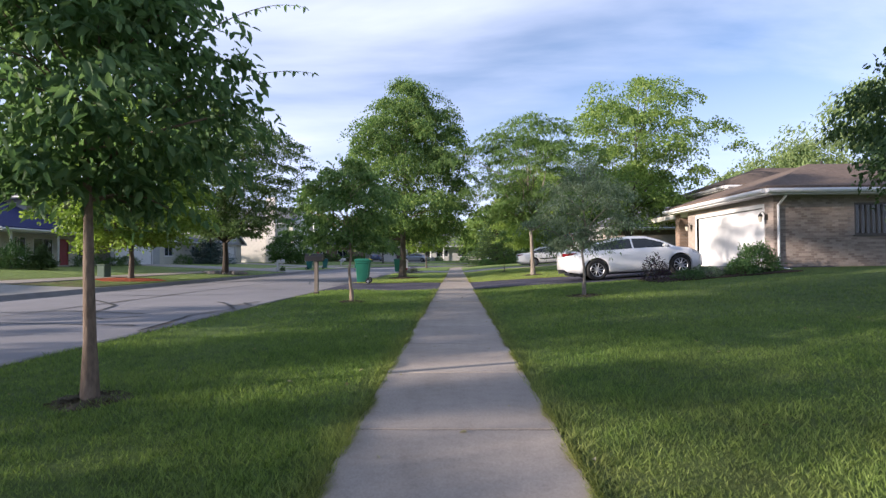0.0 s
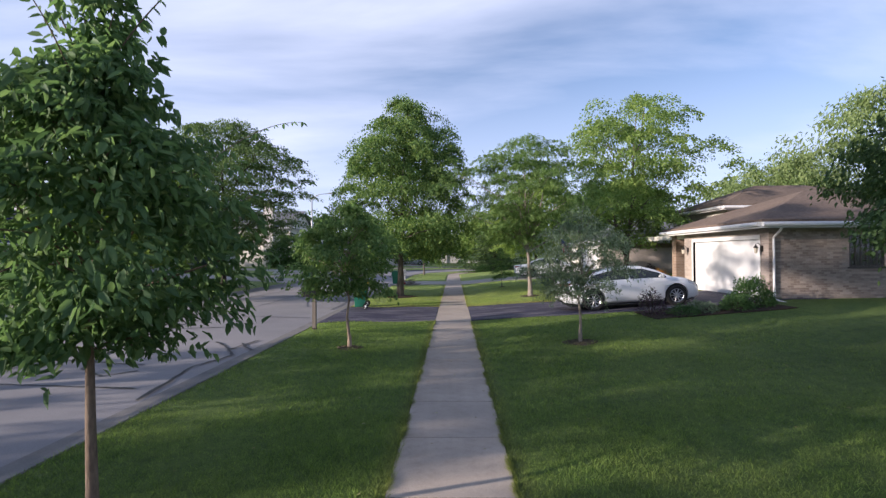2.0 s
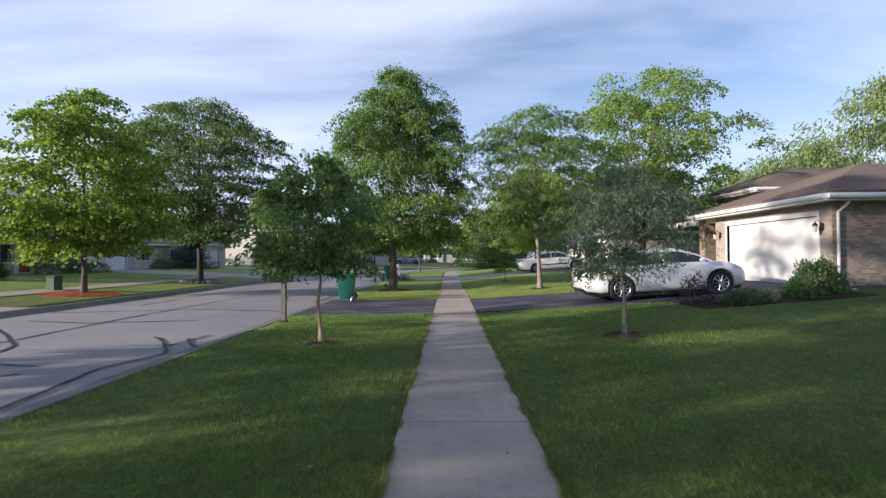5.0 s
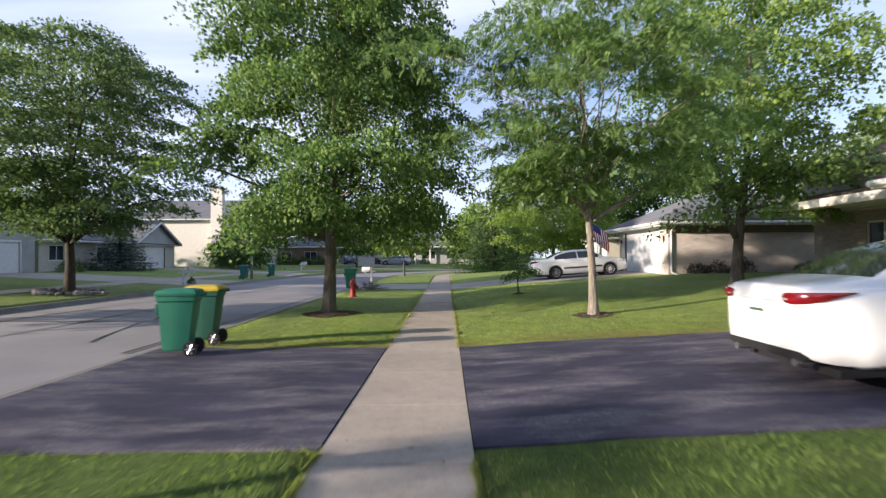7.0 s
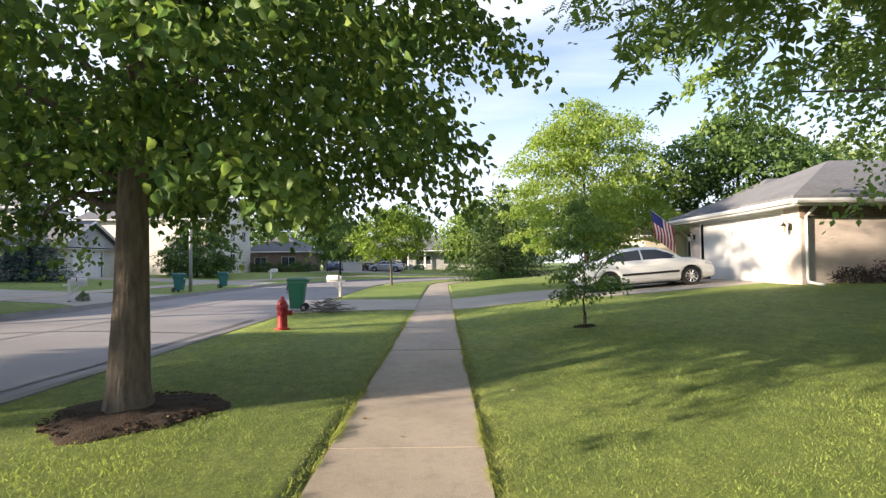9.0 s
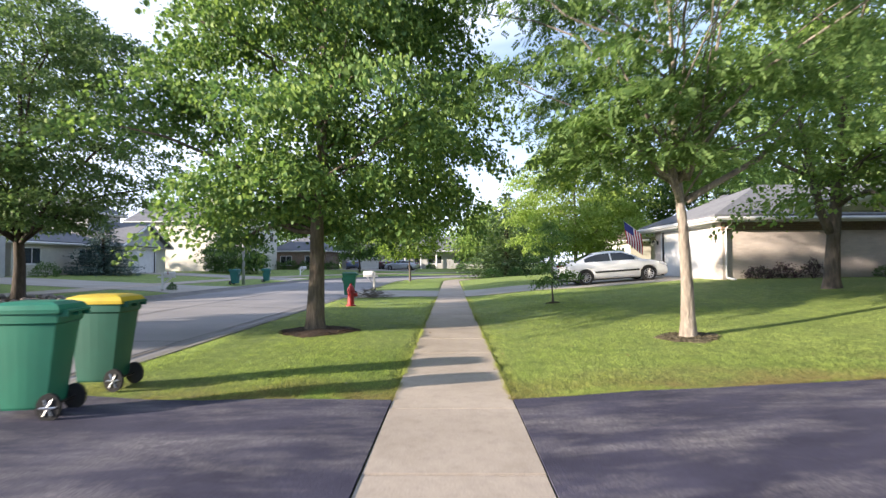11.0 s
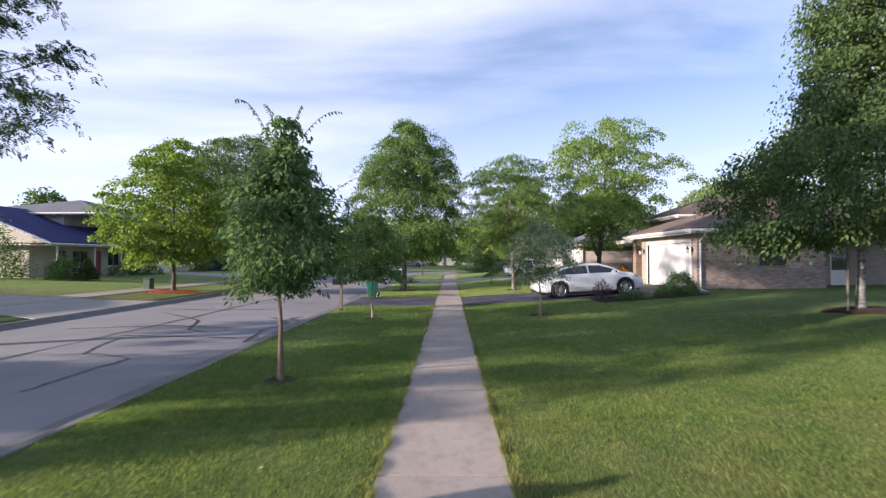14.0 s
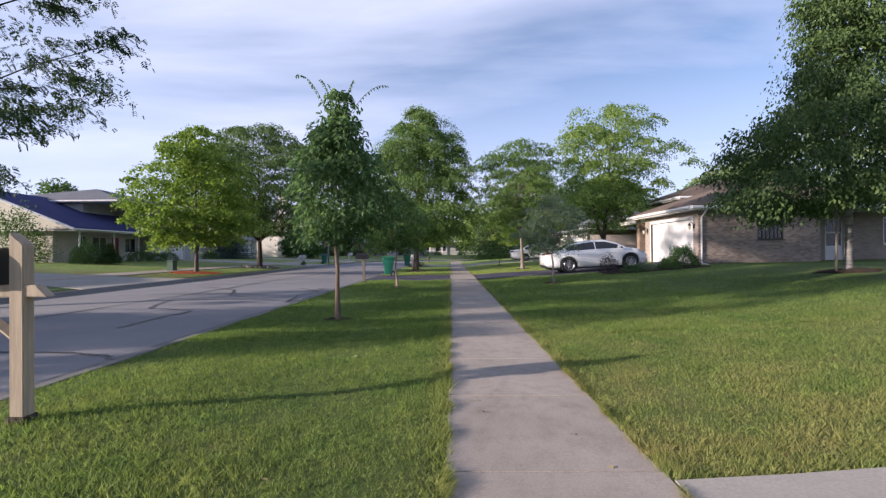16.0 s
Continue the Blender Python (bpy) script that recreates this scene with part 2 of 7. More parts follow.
tone = ramp(n_, l_, placed_noise(0.9, 5, 0.6), (0.3, (0.38, 0.325, 0.265)), (0.7, (0.475, 0.41, 0.34)))
tone = blend(n_, l_, 1.0, tone, ramp(n_, l_, o_.outputs["Random"], (0.0, (0.92, 0.92, 0.925)), (1.0, (1.05, 1.04, 1.03))), "MULTIPLY")
tone = blend(n_, l_, 1.0, tone, ramp(n_, l_, placed_noise(1.7, 9, 0.75), (0.28, (0.84, 0.83, 0.81)), (0.5, (1.0, 1.0, 1.0))), "MULTIPLY")
grit = placed_noise(70, 3, 0.6)
tone = blend(n_, l_, 1.0, tone, ramp(n_, l_, grit, (0.25, (0.76, 0.76, 0.76)), (0.7, (1.04, 1.04, 1.04))), "MULTIPLY")
tone = blend(n_, l_, 1.0, tone, ramp(n_, l_, placed_noise(7, 8, 0.8), (0.32, (0.82, 0.81, 0.83)), (0.52, (1.0, 0.99, 1.0))), "MULTIPLY")
l_.new(tone, b_.inputs["Base Color"])
bump(n_, l_, b_, grit, 0.4, 0.003)
KERB = mottled("kerb_concrete", (0.17, 0.16, 0.15), (0.25, 0.235, 0.22), 0.9, 1.4, 45, 0.3, 0.004)
ROAD = mottled("worn_road", (0.235, 0.225, 0.231), (0.335, 0.315, 0.312), 0.88, 0.25, 70, 0.3, 0.004)
TAR = mottled("road_tar", (0.018, 0.018, 0.02), (0.04, 0.04, 0.042), 0.5, 3, 30, 0.3)
ASPHALT, n_, l_, b_ = node_mat("sealed_asphalt", 0.8, 0, 0.4)
tone = ramp(n_, l_, noise_tex(n_, l_, 1.3, 5, 0.6, (0.7, 1.3, 1)), (0.3, (0.022, 0.02, 0.043)), (0.7, (0.060, 0.056, 0.094)))
scuff = ramp(n_, l_, noise_tex(n_, l_, 1.1, 9, 0.72, (0.5, 1.6, 1)), (0.46, (0, 0, 0)), (0.64, (0.95, 0.95, 0.95)))
speck = ramp(n_, l_, noise_tex(n_, l_, 45, 4, 0.8), (0.42, (0.25, 0.25, 0.25)), (0.62, (1, 1, 1)))
tone = blend(n_, l_, blend(n_, l_, 1.0, scuff, speck, "MULTIPLY"), tone, (0.27, 0.245, 0.25))
grit = noise_tex(n_, l_, 60, 3, 0.7)
l_.new(blend(n_, l_, 1.0, tone, ramp(n_, l_, grit, (0.25, (0.55, 0.55, 0.55)), (0.75, (1.15, 1.15, 1.15))), "MULTIPLY"), b_.inputs["Base Color"])
bump(n_, l_, b_, grit, 0.7, 0.008)
DIRT = mottled("worn_dirt", (0.09, 0.075, 0.045), (0.17, 0.14, 0.085), 0.95, 9, 60, 0.5, 0.02, 1.0)
BARK_TAN = mottled("tan_brown_bark", (0.235, 0.195, 0.16), (0.42, 0.365, 0.305), 0.92, 4, 26, 0.6, 0.04, 1.0, (1, 1, 0.22))
SLABS = mottled("driveway_concrete", (0.36, 0.325, 0.28), (0.46, 0.42, 0.365), 0.9, 0.6, 50, 0.25)
MULCH = mottled("bark_mulch", (0.035, 0.022, 0.014), (0.10, 0.06, 0.035), 0.95, 9, 60, 0.6, 0.03, 1.0)
RED_MULCH = mottled("red_mulch", (0.42, 0.07, 0.02), (0.62, 0.13, 0.04), 0.95, 6, 60, 0.5, 0.03, 1.0)
BARK = mottled("grey_brown_bark", (0.115, 0.092, 0.074), (0.215, 0.178, 0.145), 0.95, 4, 18, 0.6, 0.03, 1.0, (1, 1, 0.25))
BARK_RED = mottled("young_reddish_bark", (0.15, 0.105, 0.075), (0.26, 0.195, 0.145), 0.9, 6, 30, 0.55, 0.012, 0.9, (1, 1, 0.3))
BARK_PALE = mottled("pale_tan_bark", (0.33, 0.24, 0.17), (0.46, 0.35, 0.26), 0.9, 3, 22, 0.4, 0.015, 0.8, (1, 1, 0.3))
BARK_WHITE = mottled("mottled_white_bark", (0.05, 0.045, 0.04), (0.4, 0.385, 0.36), 0.85, 6, 25, 0.4, 0.01, 0.8, (0.6, 0.6, 2.2))
BARK_DARK = mottled("dark_bark", (0.05, 0.04, 0.032), (0.11, 0.085, 0.065), 0.95, 4, 18, 0.6, 0.03, 1.0, (1, 1, 0.25))
LF_ASH = leafy("leaves_deep_green", (0.08, 0.15, 0.07), (0.12, 0.21, 0.092), (0.18, 0.275, 0.12), trans=0.46)
LF_LINDEN = leafy("leaves_linden", (0.072, 0.145, 0.055), (0.13, 0.22, 0.07), (0.245, 0.335, 0.098), trans=0.38, rough=0.52)
# LF_LIT and LF_OAK hold sunlight in the leaf colour, LF_SHADE holds shade
LF_LIT = leafy("leaves_sunlit_tint", (0.20, 0.29, 0.07), (0.27, 0.37, 0.095), (0.36, 0.44, 0.14), trans=0.5)
LF_SHADE = leafy("leaves_shade_tint", (0.07, 0.12, 0.05), (0.115, 0.18, 0.07), (0.17, 0.24, 0.095), trans=0.4)
LF_LOCUST = leafy("leaves_locust", (0.11, 0.19, 0.072), (0.16, 0.255, 0.095), (0.24, 0.335, 0.13), trans=0.5)
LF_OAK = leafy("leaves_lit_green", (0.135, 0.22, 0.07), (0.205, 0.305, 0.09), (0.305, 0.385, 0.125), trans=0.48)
LF_OLIVE = leafy("leaves_grey_green", (0.13, 0.185, 0.12), (0.20, 0.265, 0.18), (0.29, 0.35, 0.26), trans=0.4)
LF_YELLOW = leafy("leaves_yellow_green", (0.12, 0.195, 0.036), (0.185, 0.28, 0.052), (0.26, 0.345, 0.078))
LF_DARK = leafy("leaves_dark_green", (0.049, 0.100, 0.035), (0.091, 0.166, 0.054), (0.149, 0.232, 0.078))
LF_BIRCH = leafy("leaves_birch", (0.05, 0.09, 0.037), (0.085, 0.14, 0.052), (0.14, 0.205, 0.07), trans=0.32)
# shade on the overhanging tree is put into these dark leaf colours
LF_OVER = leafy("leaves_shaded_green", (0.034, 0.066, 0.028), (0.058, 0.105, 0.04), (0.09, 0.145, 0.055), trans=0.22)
LF_SPRUCE = leafy("needles_spruce", (0.051, 0.095, 0.092), (0.095, 0.146, 0.140), (0.139, 0.190, 0.186), trans=0.12)
LF_PINE = leafy("needles_pine", (0.061, 0.104, 0.051), (0.104, 0.173, 0.069), (0.173, 0.241, 0.115), trans=0.15)
LF_SHRUB = leafy("leaves_shrub", (0.051, 0.111, 0.046), (0.095, 0.180, 0.066), (0.139, 0.241, 0.092))
LF_PURPLE = leafy("leaves_barberry", (0.061, 0.037, 0.069), (0.104, 0.060, 0.104), (0.104, 0.138, 0.092))
LF_WILLOW = leafy("leaves_pale_willow", (0.139, 0.209, 0.076), (0.210, 0.278, 0.113), (0.280, 0.348, 0.169))
PETAL = leafy("petals_orange", (0.6, 0.16, 0.02), (0.7, 0.4, 0.03))
BRICK_FACE, n_, l_, b_ = node_mat("tan_brick", 0.92, 0, 0.25)
g_, o_, a_, f_ = n_.new("ShaderNodeNewGeometry"), n_.new("ShaderNodeObjectInfo"), n_.new("ShaderNodeMath"), n_.new("ShaderNodeMath")
f_.operation = "FRACT"
l_.new(g_.outputs["Random Per Island"], a_.inputs[0])
l_.new(o_.outputs["Random"], a_.inputs[1])
l_.new(a_.outputs[0], f_.inputs[0])
tone = ramp(n_, l_, f_.outputs[0], (0.0, (0.235, 0.185, 0.155)), (0.5, (0.315, 0.255, 0.215)), (1.0, (0.40, 0.335, 0.285)))
l_.new(blend(n_, l_, 1.0, tone, ramp(n_, l_, noise_tex(n_, l_, 40, 4), (0.3, (0.75, 0.75, 0.75)), (0.7, (1.08, 1.08, 1.08))), "MULTIPLY"), b_.inputs["Base Color"])
bump(n_, l_, b_, noise_tex(n_, l_, 90, 3), 0.3, 0.003)
BRICK_WALL = brick_mat("tan_brick_wall", (0.352, 0.296, 0.254), (0.272, 0.224, 0.193), (0.336, 0.308, 0.287))
BRICK_WALL_B = brick_mat("beige_brick_wall", (0.60, 0.525, 0.475), (0.53, 0.46, 0.415), (0.55, 0.50, 0.465))
BRICK_BROWN = brick_mat("brown_brick_wall", (0.26, 0.18, 0.13), (0.19, 0.13, 0.095), (0.30, 0.27, 0.24))
SIDING = banded("cream_siding", (0.50, 0.47, 0.40), (0.56, 0.53, 0.46), 0.13)
SIDING_G = banded("grey_siding", (0.36, 0.36, 0.36), (0.43, 0.43, 0.42), 0.13)
SHINGLE = banded("brown_shingles", (0.115, 0.085, 0.065), (0.20, 0.15, 0.12), 0.05, rough=0.95)
SHINGLE_G = banded("grey_shingles", (0.13, 0.135, 0.15), (0.19, 0.195, 0.21), 0.05, rough=0.95)
SHINGLE_B = banded("blue_shingles", (0.035, 0.04, 0.12), (0.06, 0.065, 0.17), 0.05, rough=0.95)
WHITE = plain("white_paint", (0.70, 0.69, 0.68), 0.55)
CREAM = plain("cream_paint", (0.66, 0.62, 0.55), 0.6)
WHITE_CAR = plain("white_car_paint", (0.80, 0.80, 0.80), 0.3, 0, 0.02, 0.5, 0.8)
SILVER_CAR = plain("silver_car_paint", (0.40, 0.42, 0.46), 0.3, 0.5, 0.05, 0.5, 0.8)
BLUE_CAR = plain("blue_car_paint", (0.10, 0.14, 0.28), 0.3, 0.3, 0.05, 0.5, 0.8)
DARK_CAR = plain("dark_red_car_paint", (0.07, 0.03, 0.035), 0.3, 0.3, 0.05, 0.5, 0.8)
CAR_GLASS = plain("tinted_car_glass", (0.024, 0.029, 0.03), 0.05, 0, 0.1, 0.6, 0.35)
PANE = glass_mat("window_glass", (0.10, 0.12, 0.14))
TYRE = mottled("tyre_rubber", (0.014, 0.014, 0.015), (0.03, 0.03, 0.03), 0.85, 6, 50, 0.3)
ALLOY = plain("alloy", (0.50, 0.51, 0.53), 0.3, 0.9)
BLACK = plain("black_plastic", (0.018, 0.018, 0.02), 0.5)
RED_LENS = plain("red_lens", (0.2, 0.004, 0.008), 0.12, 0, 0.1, 0.7, 0.6)
CLEAR_LENS = plain("clear_lens", (0.55, 0.57, 0.6), 0.1, 0.4, 0.1, 0.7, 0.6)
BIN_GREEN = plain("green_bin_plastic", (0.012, 0.17, 0.10), 0.5, 0, 0.2)
BIN_DARK = plain("dark_green_bin_plastic", (0.012, 0.10, 0.065), 0.5, 0, 0.2)
LID_YELLOW = plain("yellow_lid_plastic", (0.55, 0.40, 0.03), 0.5, 0, 0.2)
TEAL_BIN = plain("teal_bin_plastic", (0.015, 0.14, 0.13), 0.5, 0, 0.2)
HYDRANT = plain("hydrant_red", (0.32, 0.016, 0.02), 0.45, 0, 0.25)
WOOD = mottled("weathered_post_wood", (0.34, 0.27, 0.19), (0.50, 0.41, 0.30), 0.85, 3, 35, 0.35, 0.004, 0.6, (1, 1, 0.08))
WOOD_GREY = mottled("grey_post_wood", (0.16, 0.135, 0.115), (0.27, 0.235, 0.20), 0.9, 3, 35, 0.4, 0.004, 0.6, (1, 1, 0.08))
METAL = plain("dark_metal", (0.06, 0.055, 0.05), 0.4, 0.7)
POLE = plain("galvanised_pole", (0.5, 0.5, 0.5), 0.45, 0.6)
UTIL = plain("utility_green", (0.05, 0.10, 0.07), 0.6)
CURTAIN = mottled("curtain_cloth", (0.42, 0.40, 0.36), (0.6, 0.57, 0.52), 0.9, 5, 40, 0.2, 0.01, 0.5, (6, 6, 0.3))
FLAG_RED, FLAG_WHITE, FLAG_BLUE = plain("flag_red", (0.45, 0.03, 0.05), 0.8), plain("flag_white", (0.75, 0.74, 0.72), 0.8), plain("flag_blue", (0.03, 0.04, 0.18), 0.8)
STONE = mottled("field_stone", (0.22, 0.18, 0.17), (0.42, 0.37, 0.34), 0.9, 5, 30, 0.3, 0.02, 0.7)
LAMP_GLASS = plain("lantern_glass", (0.5, 0.45, 0.36), 0.2, 0, 0.2)


# ---- mesh helpers ----
def mesh_of(name, verts, faces, mat, smooth=False):
    me = bpy.data.meshes.new(name)
    me.from_pydata([tuple(v) for v in verts], [], [tuple(int(i) for i in f) for f in faces])
    me.materials.append(mat)
    if smooth:
        me.polygons.foreach_set("use_smooth", [True] * len(me.polygons))
    me.update()
    return me


def part(name, bm, mat, parent, label="", smooth=False):
    """Links a bmesh as one mesh object under a thing or a part."""
    me = bpy.data.meshes.new(name)
    bmesh.ops.recalc_face_normals(bm, faces=bm.faces)
    bm.to_mesh(me)
    bm.free()
    me.materials.append(mat)
    if smooth:
        me.polygons.foreach_set("use_smooth", [True] * len(me.polygons))
    ob = new(name, me)
    ob.parent = parent
    return tagged(ob, label)


def thing(name, m, label, category, group="", kind=""):
    ob = new(name)
    ob.empty_display_size = 0.2
    ob.matrix_world = m
    return tagged(ob, label, category, group, kind)


def box(bm, x0, x1, y0, y1, z0, z1, bevel=0.0):
    made = bmesh.ops.create_cube(bm, size=1.0, matrix=Matrix.Translation(((x0 + x1) / 2, (y0 + y1) / 2, (z0 + z1) / 2))
                                 @ Matrix.Diagonal((abs(x1 - x0), abs(y1 - y0), abs(z1 - z0), 1)))
    if bevel:
        edges = list({e for v in made["verts"] for e in v.link_edges})
        bmesh.ops.bevel(bm, geom=edges, offset=bevel, segments=2, affect="EDGES")
    return bm


def boxes(*rows, bevel=0.0):
    bm = bmesh.new()
    for r in rows:
        box(bm, *r, bevel=bevel)
    return bm


def tube(bm, points, radii, sides=8, caps=True):
    """A tapered round bar along a line of points."""
    rings, last = [], Vector((1, 0, 0))
    points = [Vector(p) for p in points]
    for i, p in enumerate(points):
        d = (points[min(i + 1, len(points) - 1)] - points[max(i - 1, 0)]).normalized()
        a = last - d * last.dot(d)
        a = a.normalized() if a.length > 1e-4 else d.orthogonal().normalized()
        last, b = a, d.cross(a)
        rings.append([bm.verts.new(p + (a * math.cos(k * math.tau / sides) + b * math.sin(k * math.tau / sides)) * radii[i]) for k in range(sides)])
    for r, s in zip(rings, rings[1:]):
        for k in range(sides):
            bm.faces.new((r[k], r[(k + 1) % sides], s[(k + 1) % sides], s[k]))
    if caps:
        bm.faces.new(rings[0][::-1])
        bm.faces.new(rings[-1])
    return bm


def lathe(rows, sides=16, axis="Z"):
    """A turned shape from rows of (radius, height)."""
    bm = bmesh.new()
    rings = []
    for r, h in rows:
        ring = []
        for k in range(sides):
            c, s = math.cos(k * math.tau / sides) * r, math.sin(k * math.tau / sides) * r
            ring.append(bm.verts.new((c, s, h) if axis == "Z" else (c, h, s)))
        rings.append(ring)
    for a, b in zip(rings, rings[1:]):
        for k in range(sides):
            bm.faces.new((a[k], a[(k + 1) % sides], b[(k + 1) % sides], b[k]))
    bm.faces.new(rings[0][::-1])
    bm.faces.new(rings[-1])
    return bm


# ---- the plan: u across the street (0: middle of the pavement), s along it; beyond BEND it turns right ----
BEND, TURN_R = 58.0, 13.6
PAVE, KERB_R, KERB_L = 0.61, -4.4, -13.7


def plan(u, s):
    if s <= BEND:
        return u, s
    a = (s - BEND) / TURN_R
    if a < math.pi / 2:
        return TURN_R - (TURN_R - u) * math.cos(a), BEND + (TURN_R - u) * math.sin(a)
    return TURN_R + (s - BEND - TURN_R * math.pi / 2), BEND + TURN_R - u


def across(x, y):
    if y <= BEND:
        return x
    if x < TURN_R:
        return TURN_R - math.hypot(x - TURN_R, y - BEND)
    return TURN_R - (y - BEND)


def step(a, b, v):
    t = min(1.0, max(0.0, (v - a) / (b - a)))
    return t * t * (3 - 2 * t)


def land(x, y):
    """The height of the ground: lawns rise gently from the pavement to the houses."""
    u = across(x, y)
    if u > PAVE:
        z = 0.05 * min(u - PAVE, 5.4) + 0.075 * max(0, min(u, 11) - 6) + 0.01 * max(0, min(u, 40) - 11)
        z += 0.02 * step(0.6, 2.0, u) + 0.1 * step(1, 4, u) * step(22, 28, y)
        return z * (1 if y < BEND + 4 else 0.7)
    if u < KERB_L:
        return 0.05 * min(KERB_L - u, 13) + 0.01 * max(0.0, min(KERB_L - 13 - u, 40))
    return 0.02 * math.sin(x * 1.3 + y * 0.4) * step(-0.7, -2.0, u) * step(-4.3, -3.4, u)


def sweep(name, profile, s0, s1, mat, ds=1.5, closed=False):
    """A strip of constant profile (u, z) along the street."""
    stations = list(np.arange(s0, min(s1, BEND), ds)) + list(np.arange(BEND, s1, ds * 0.6)) if s1 > BEND else list(np.arange(s0, s1, ds))
    stations.append(s1)
    verts, faces, n = [], [], len(profile)
    for s in stations:
        for u, z in profile:
            verts.append((*plan(u, s), z))
    for i in range(len(stations) - 1):
        for k in range(n - 1):
            faces.append((i * n + k, i * n + k + 1, (i + 1) * n + k + 1, (i + 1) * n + k))
    return mesh_of(name, verts, faces, mat)


# ---- ground ----
def build_ground():
    def lines(lo, hi, d, extra):
        v = set(np.round(np.arange(lo, hi + 1e-6, d), 3)) | set(extra)
        return sorted(v)
    xs = [-900, -300, -120] + lines(-60, 60, 0.8, (KERB_R, KERB_R - 0.03, KERB_L, KERB_L + 0.03, PAVE, -PAVE, PAVE - 0.03, -PAVE + 0.03)) + [120, 300, 900]
    ys = [-900, -300, -90] + lines(-40, 110, 0.8, ()) + [150, 300, 900]
    verts = []
    for y in ys:
        for x in xs:
            u = across(x, y)
            z = land(x, y)
            if KERB_L + 0.02 < u < KERB_R - 0.02 or -PAVE + 0.02 < u < PAVE - 0.02:
                z = -0.45
            verts.append((x, y, z))
    n = len(xs)
    faces = [(j * n + i, j * n + i + 1, (j + 1) * n + i + 1, (j + 1) * n + i) for j in range(len(ys) - 1) for i in range(n - 1)]
    tagged(new("ground", mesh_of("ground", verts, faces, GRASS, True)), "mown green lawn ground with dry straw patches", "ground", kind="structure")


build_ground()

# ---- road, kerbs, pavement, driveways ----
ROAD_Z = -0.12
road = tagged(new("road", sweep("road", [(KERB_L + 0.35, ROAD_Z - 0.01), (-11, ROAD_Z + 0.03), (-9, ROAD_Z + 0.05), (-7, ROAD_Z + 0.03), (KERB_R - 0.45, ROAD_Z - 0.01)], -90, 140, ROAD)),
              "worn grey residential road with black tar seams", "road", kind="structure")
for label, profile in (
    ("rolled pale concrete kerb along the mown verge", [(KERB_R + 0.3, -0.035), (KERB_R, -0.03), (KERB_R - 0.02, 0.012), (KERB_R - 0.14, 0.008), (KERB_R - 0.24, -0.06), (KERB_R - 0.34, -0.115), (KERB_R - 0.62, -0.118), (KERB_R - 0.64, -0.2)]),
    ("rolled pale concrete kerb across the road", [(KERB_L + 0.64, -0.2), (KERB_L + 0.62, -0.118), (KERB_L + 0.34, -0.115), (KERB_L + 0.24, -0.06), (KERB_L + 0.14, 0.008), (KERB_L + 0.02, 0.012), (KERB_L, -0.03), (KERB_L - 0.3, -0.035)]),
):
    tagged(new("kerb", sweep("kerb", profile, -90, 140, KERB)), label, "kerb", kind="structure")


def seam(points, width=0.035):
    """A hand-poured tar line on the road."""
    rng = random.Random(len(points) + int(points[0][1] * 7))
    fine = []
    for (x0, y0), (x1, y1) in zip(points, points[1:]):
        for k in range(8):
            t = k / 8
            fine.append(Vector((x0 + (x1 - x0) * t + rng.uniform(-0.03, 0.03), y0 + (y1 - y0) * t + rng.uniform(-0.03, 0.03))))
    fine.append(Vector(points[-1]))
    bm = bmesh.new()
    rows = []
    for i, p in enumerate(fine):
        d = (fine[min(i + 1, len(fine) - 1)] - fine[max(0, i - 1)]).normalized()
        w = width * rng.uniform(0.6, 1.3)
        z = ROAD_Z + 0.05 - 0.012 * abs(p.x + 9) + 0.012
        rows.append([bm.verts.new((p.x - d.y * k * w, p.y + d.x * k * w, z)) for k in (-1, 1)])
    for a, b in zip(rows, rows[1:]):
        bm.faces.new((a[0], a[1], b[1], b[0]))
    part("tar_seam", bm, TAR, road)


for line in (
    [(-5.2, 12.8), (-5.9, 14.0), (-6.4, 14.6)], [(-5.0, 13.4), (-5.6, 14.4)],
    [(-6.6, 11.6), (-8.5, 12.0), (-11.4, 11.4)], [(-9.0, 14), (-9.1, 19), (-8.9, 26), (-9.2, 34), (-9.0, 46), (-9.1, 58)],
    [(-9.1, -12), (-9.0, -2), (-9.2, 6), (-9.0, 14)], [(-5.4, 20), (-8, 20.3), (-12.8, 19.8)], [(-5.3, 27.5), (-9, 27.2), (-12.9, 27.8)],
    [(-5.3, 35), (-8, 35.4), (-12.8, 35)], [(-11.2, 22), (-11.4, 29), (-11.1, 36)], [(-6.6, 24), (-7.4, 27)], [(-5.3, 43), (-9, 42.6), (-12.9, 43)],
    [(-6.9, 17.4), (-9.4, 16.8), (-11.6, 17.6)], [(-5.25, 22.9), (-5.3, 30), (-5.25, 38)], [(-12.9, 20), (-12.85, 30), (-12.9, 42)], [(-7.5, 29), (-9.6, 30.4), (-11.4, 29.8)],
    [(-5.1, 9.0), (-5.5, 11.5), (-5.15, 12.8)],
):
    seam(line)
for line in (((-7.6, 1.9), (-6.8, 1.84), (-5.8, 1.82), (-5.2, 1.66), (-4.9, 1.36)), ((-8.55, 9.5), (-8.2, 8.0), (-7.9, 7.25), (-7.4, 7.2), (-6.6, 6.8), (-6.7, 5.6), (-6.65, 4.1)),
             ((-11.0, 16.0), (-8.4, 13.4), (-7.6, 11.2), (-6.8, 10.55), (-6.4, 11.1)), ((-8.8, 9.9), (-7.2, 9.85), (-5.6, 9.7)), ((-5.6, 13.4), (-5.35, 14.9))):
    seam(line, 0.032)

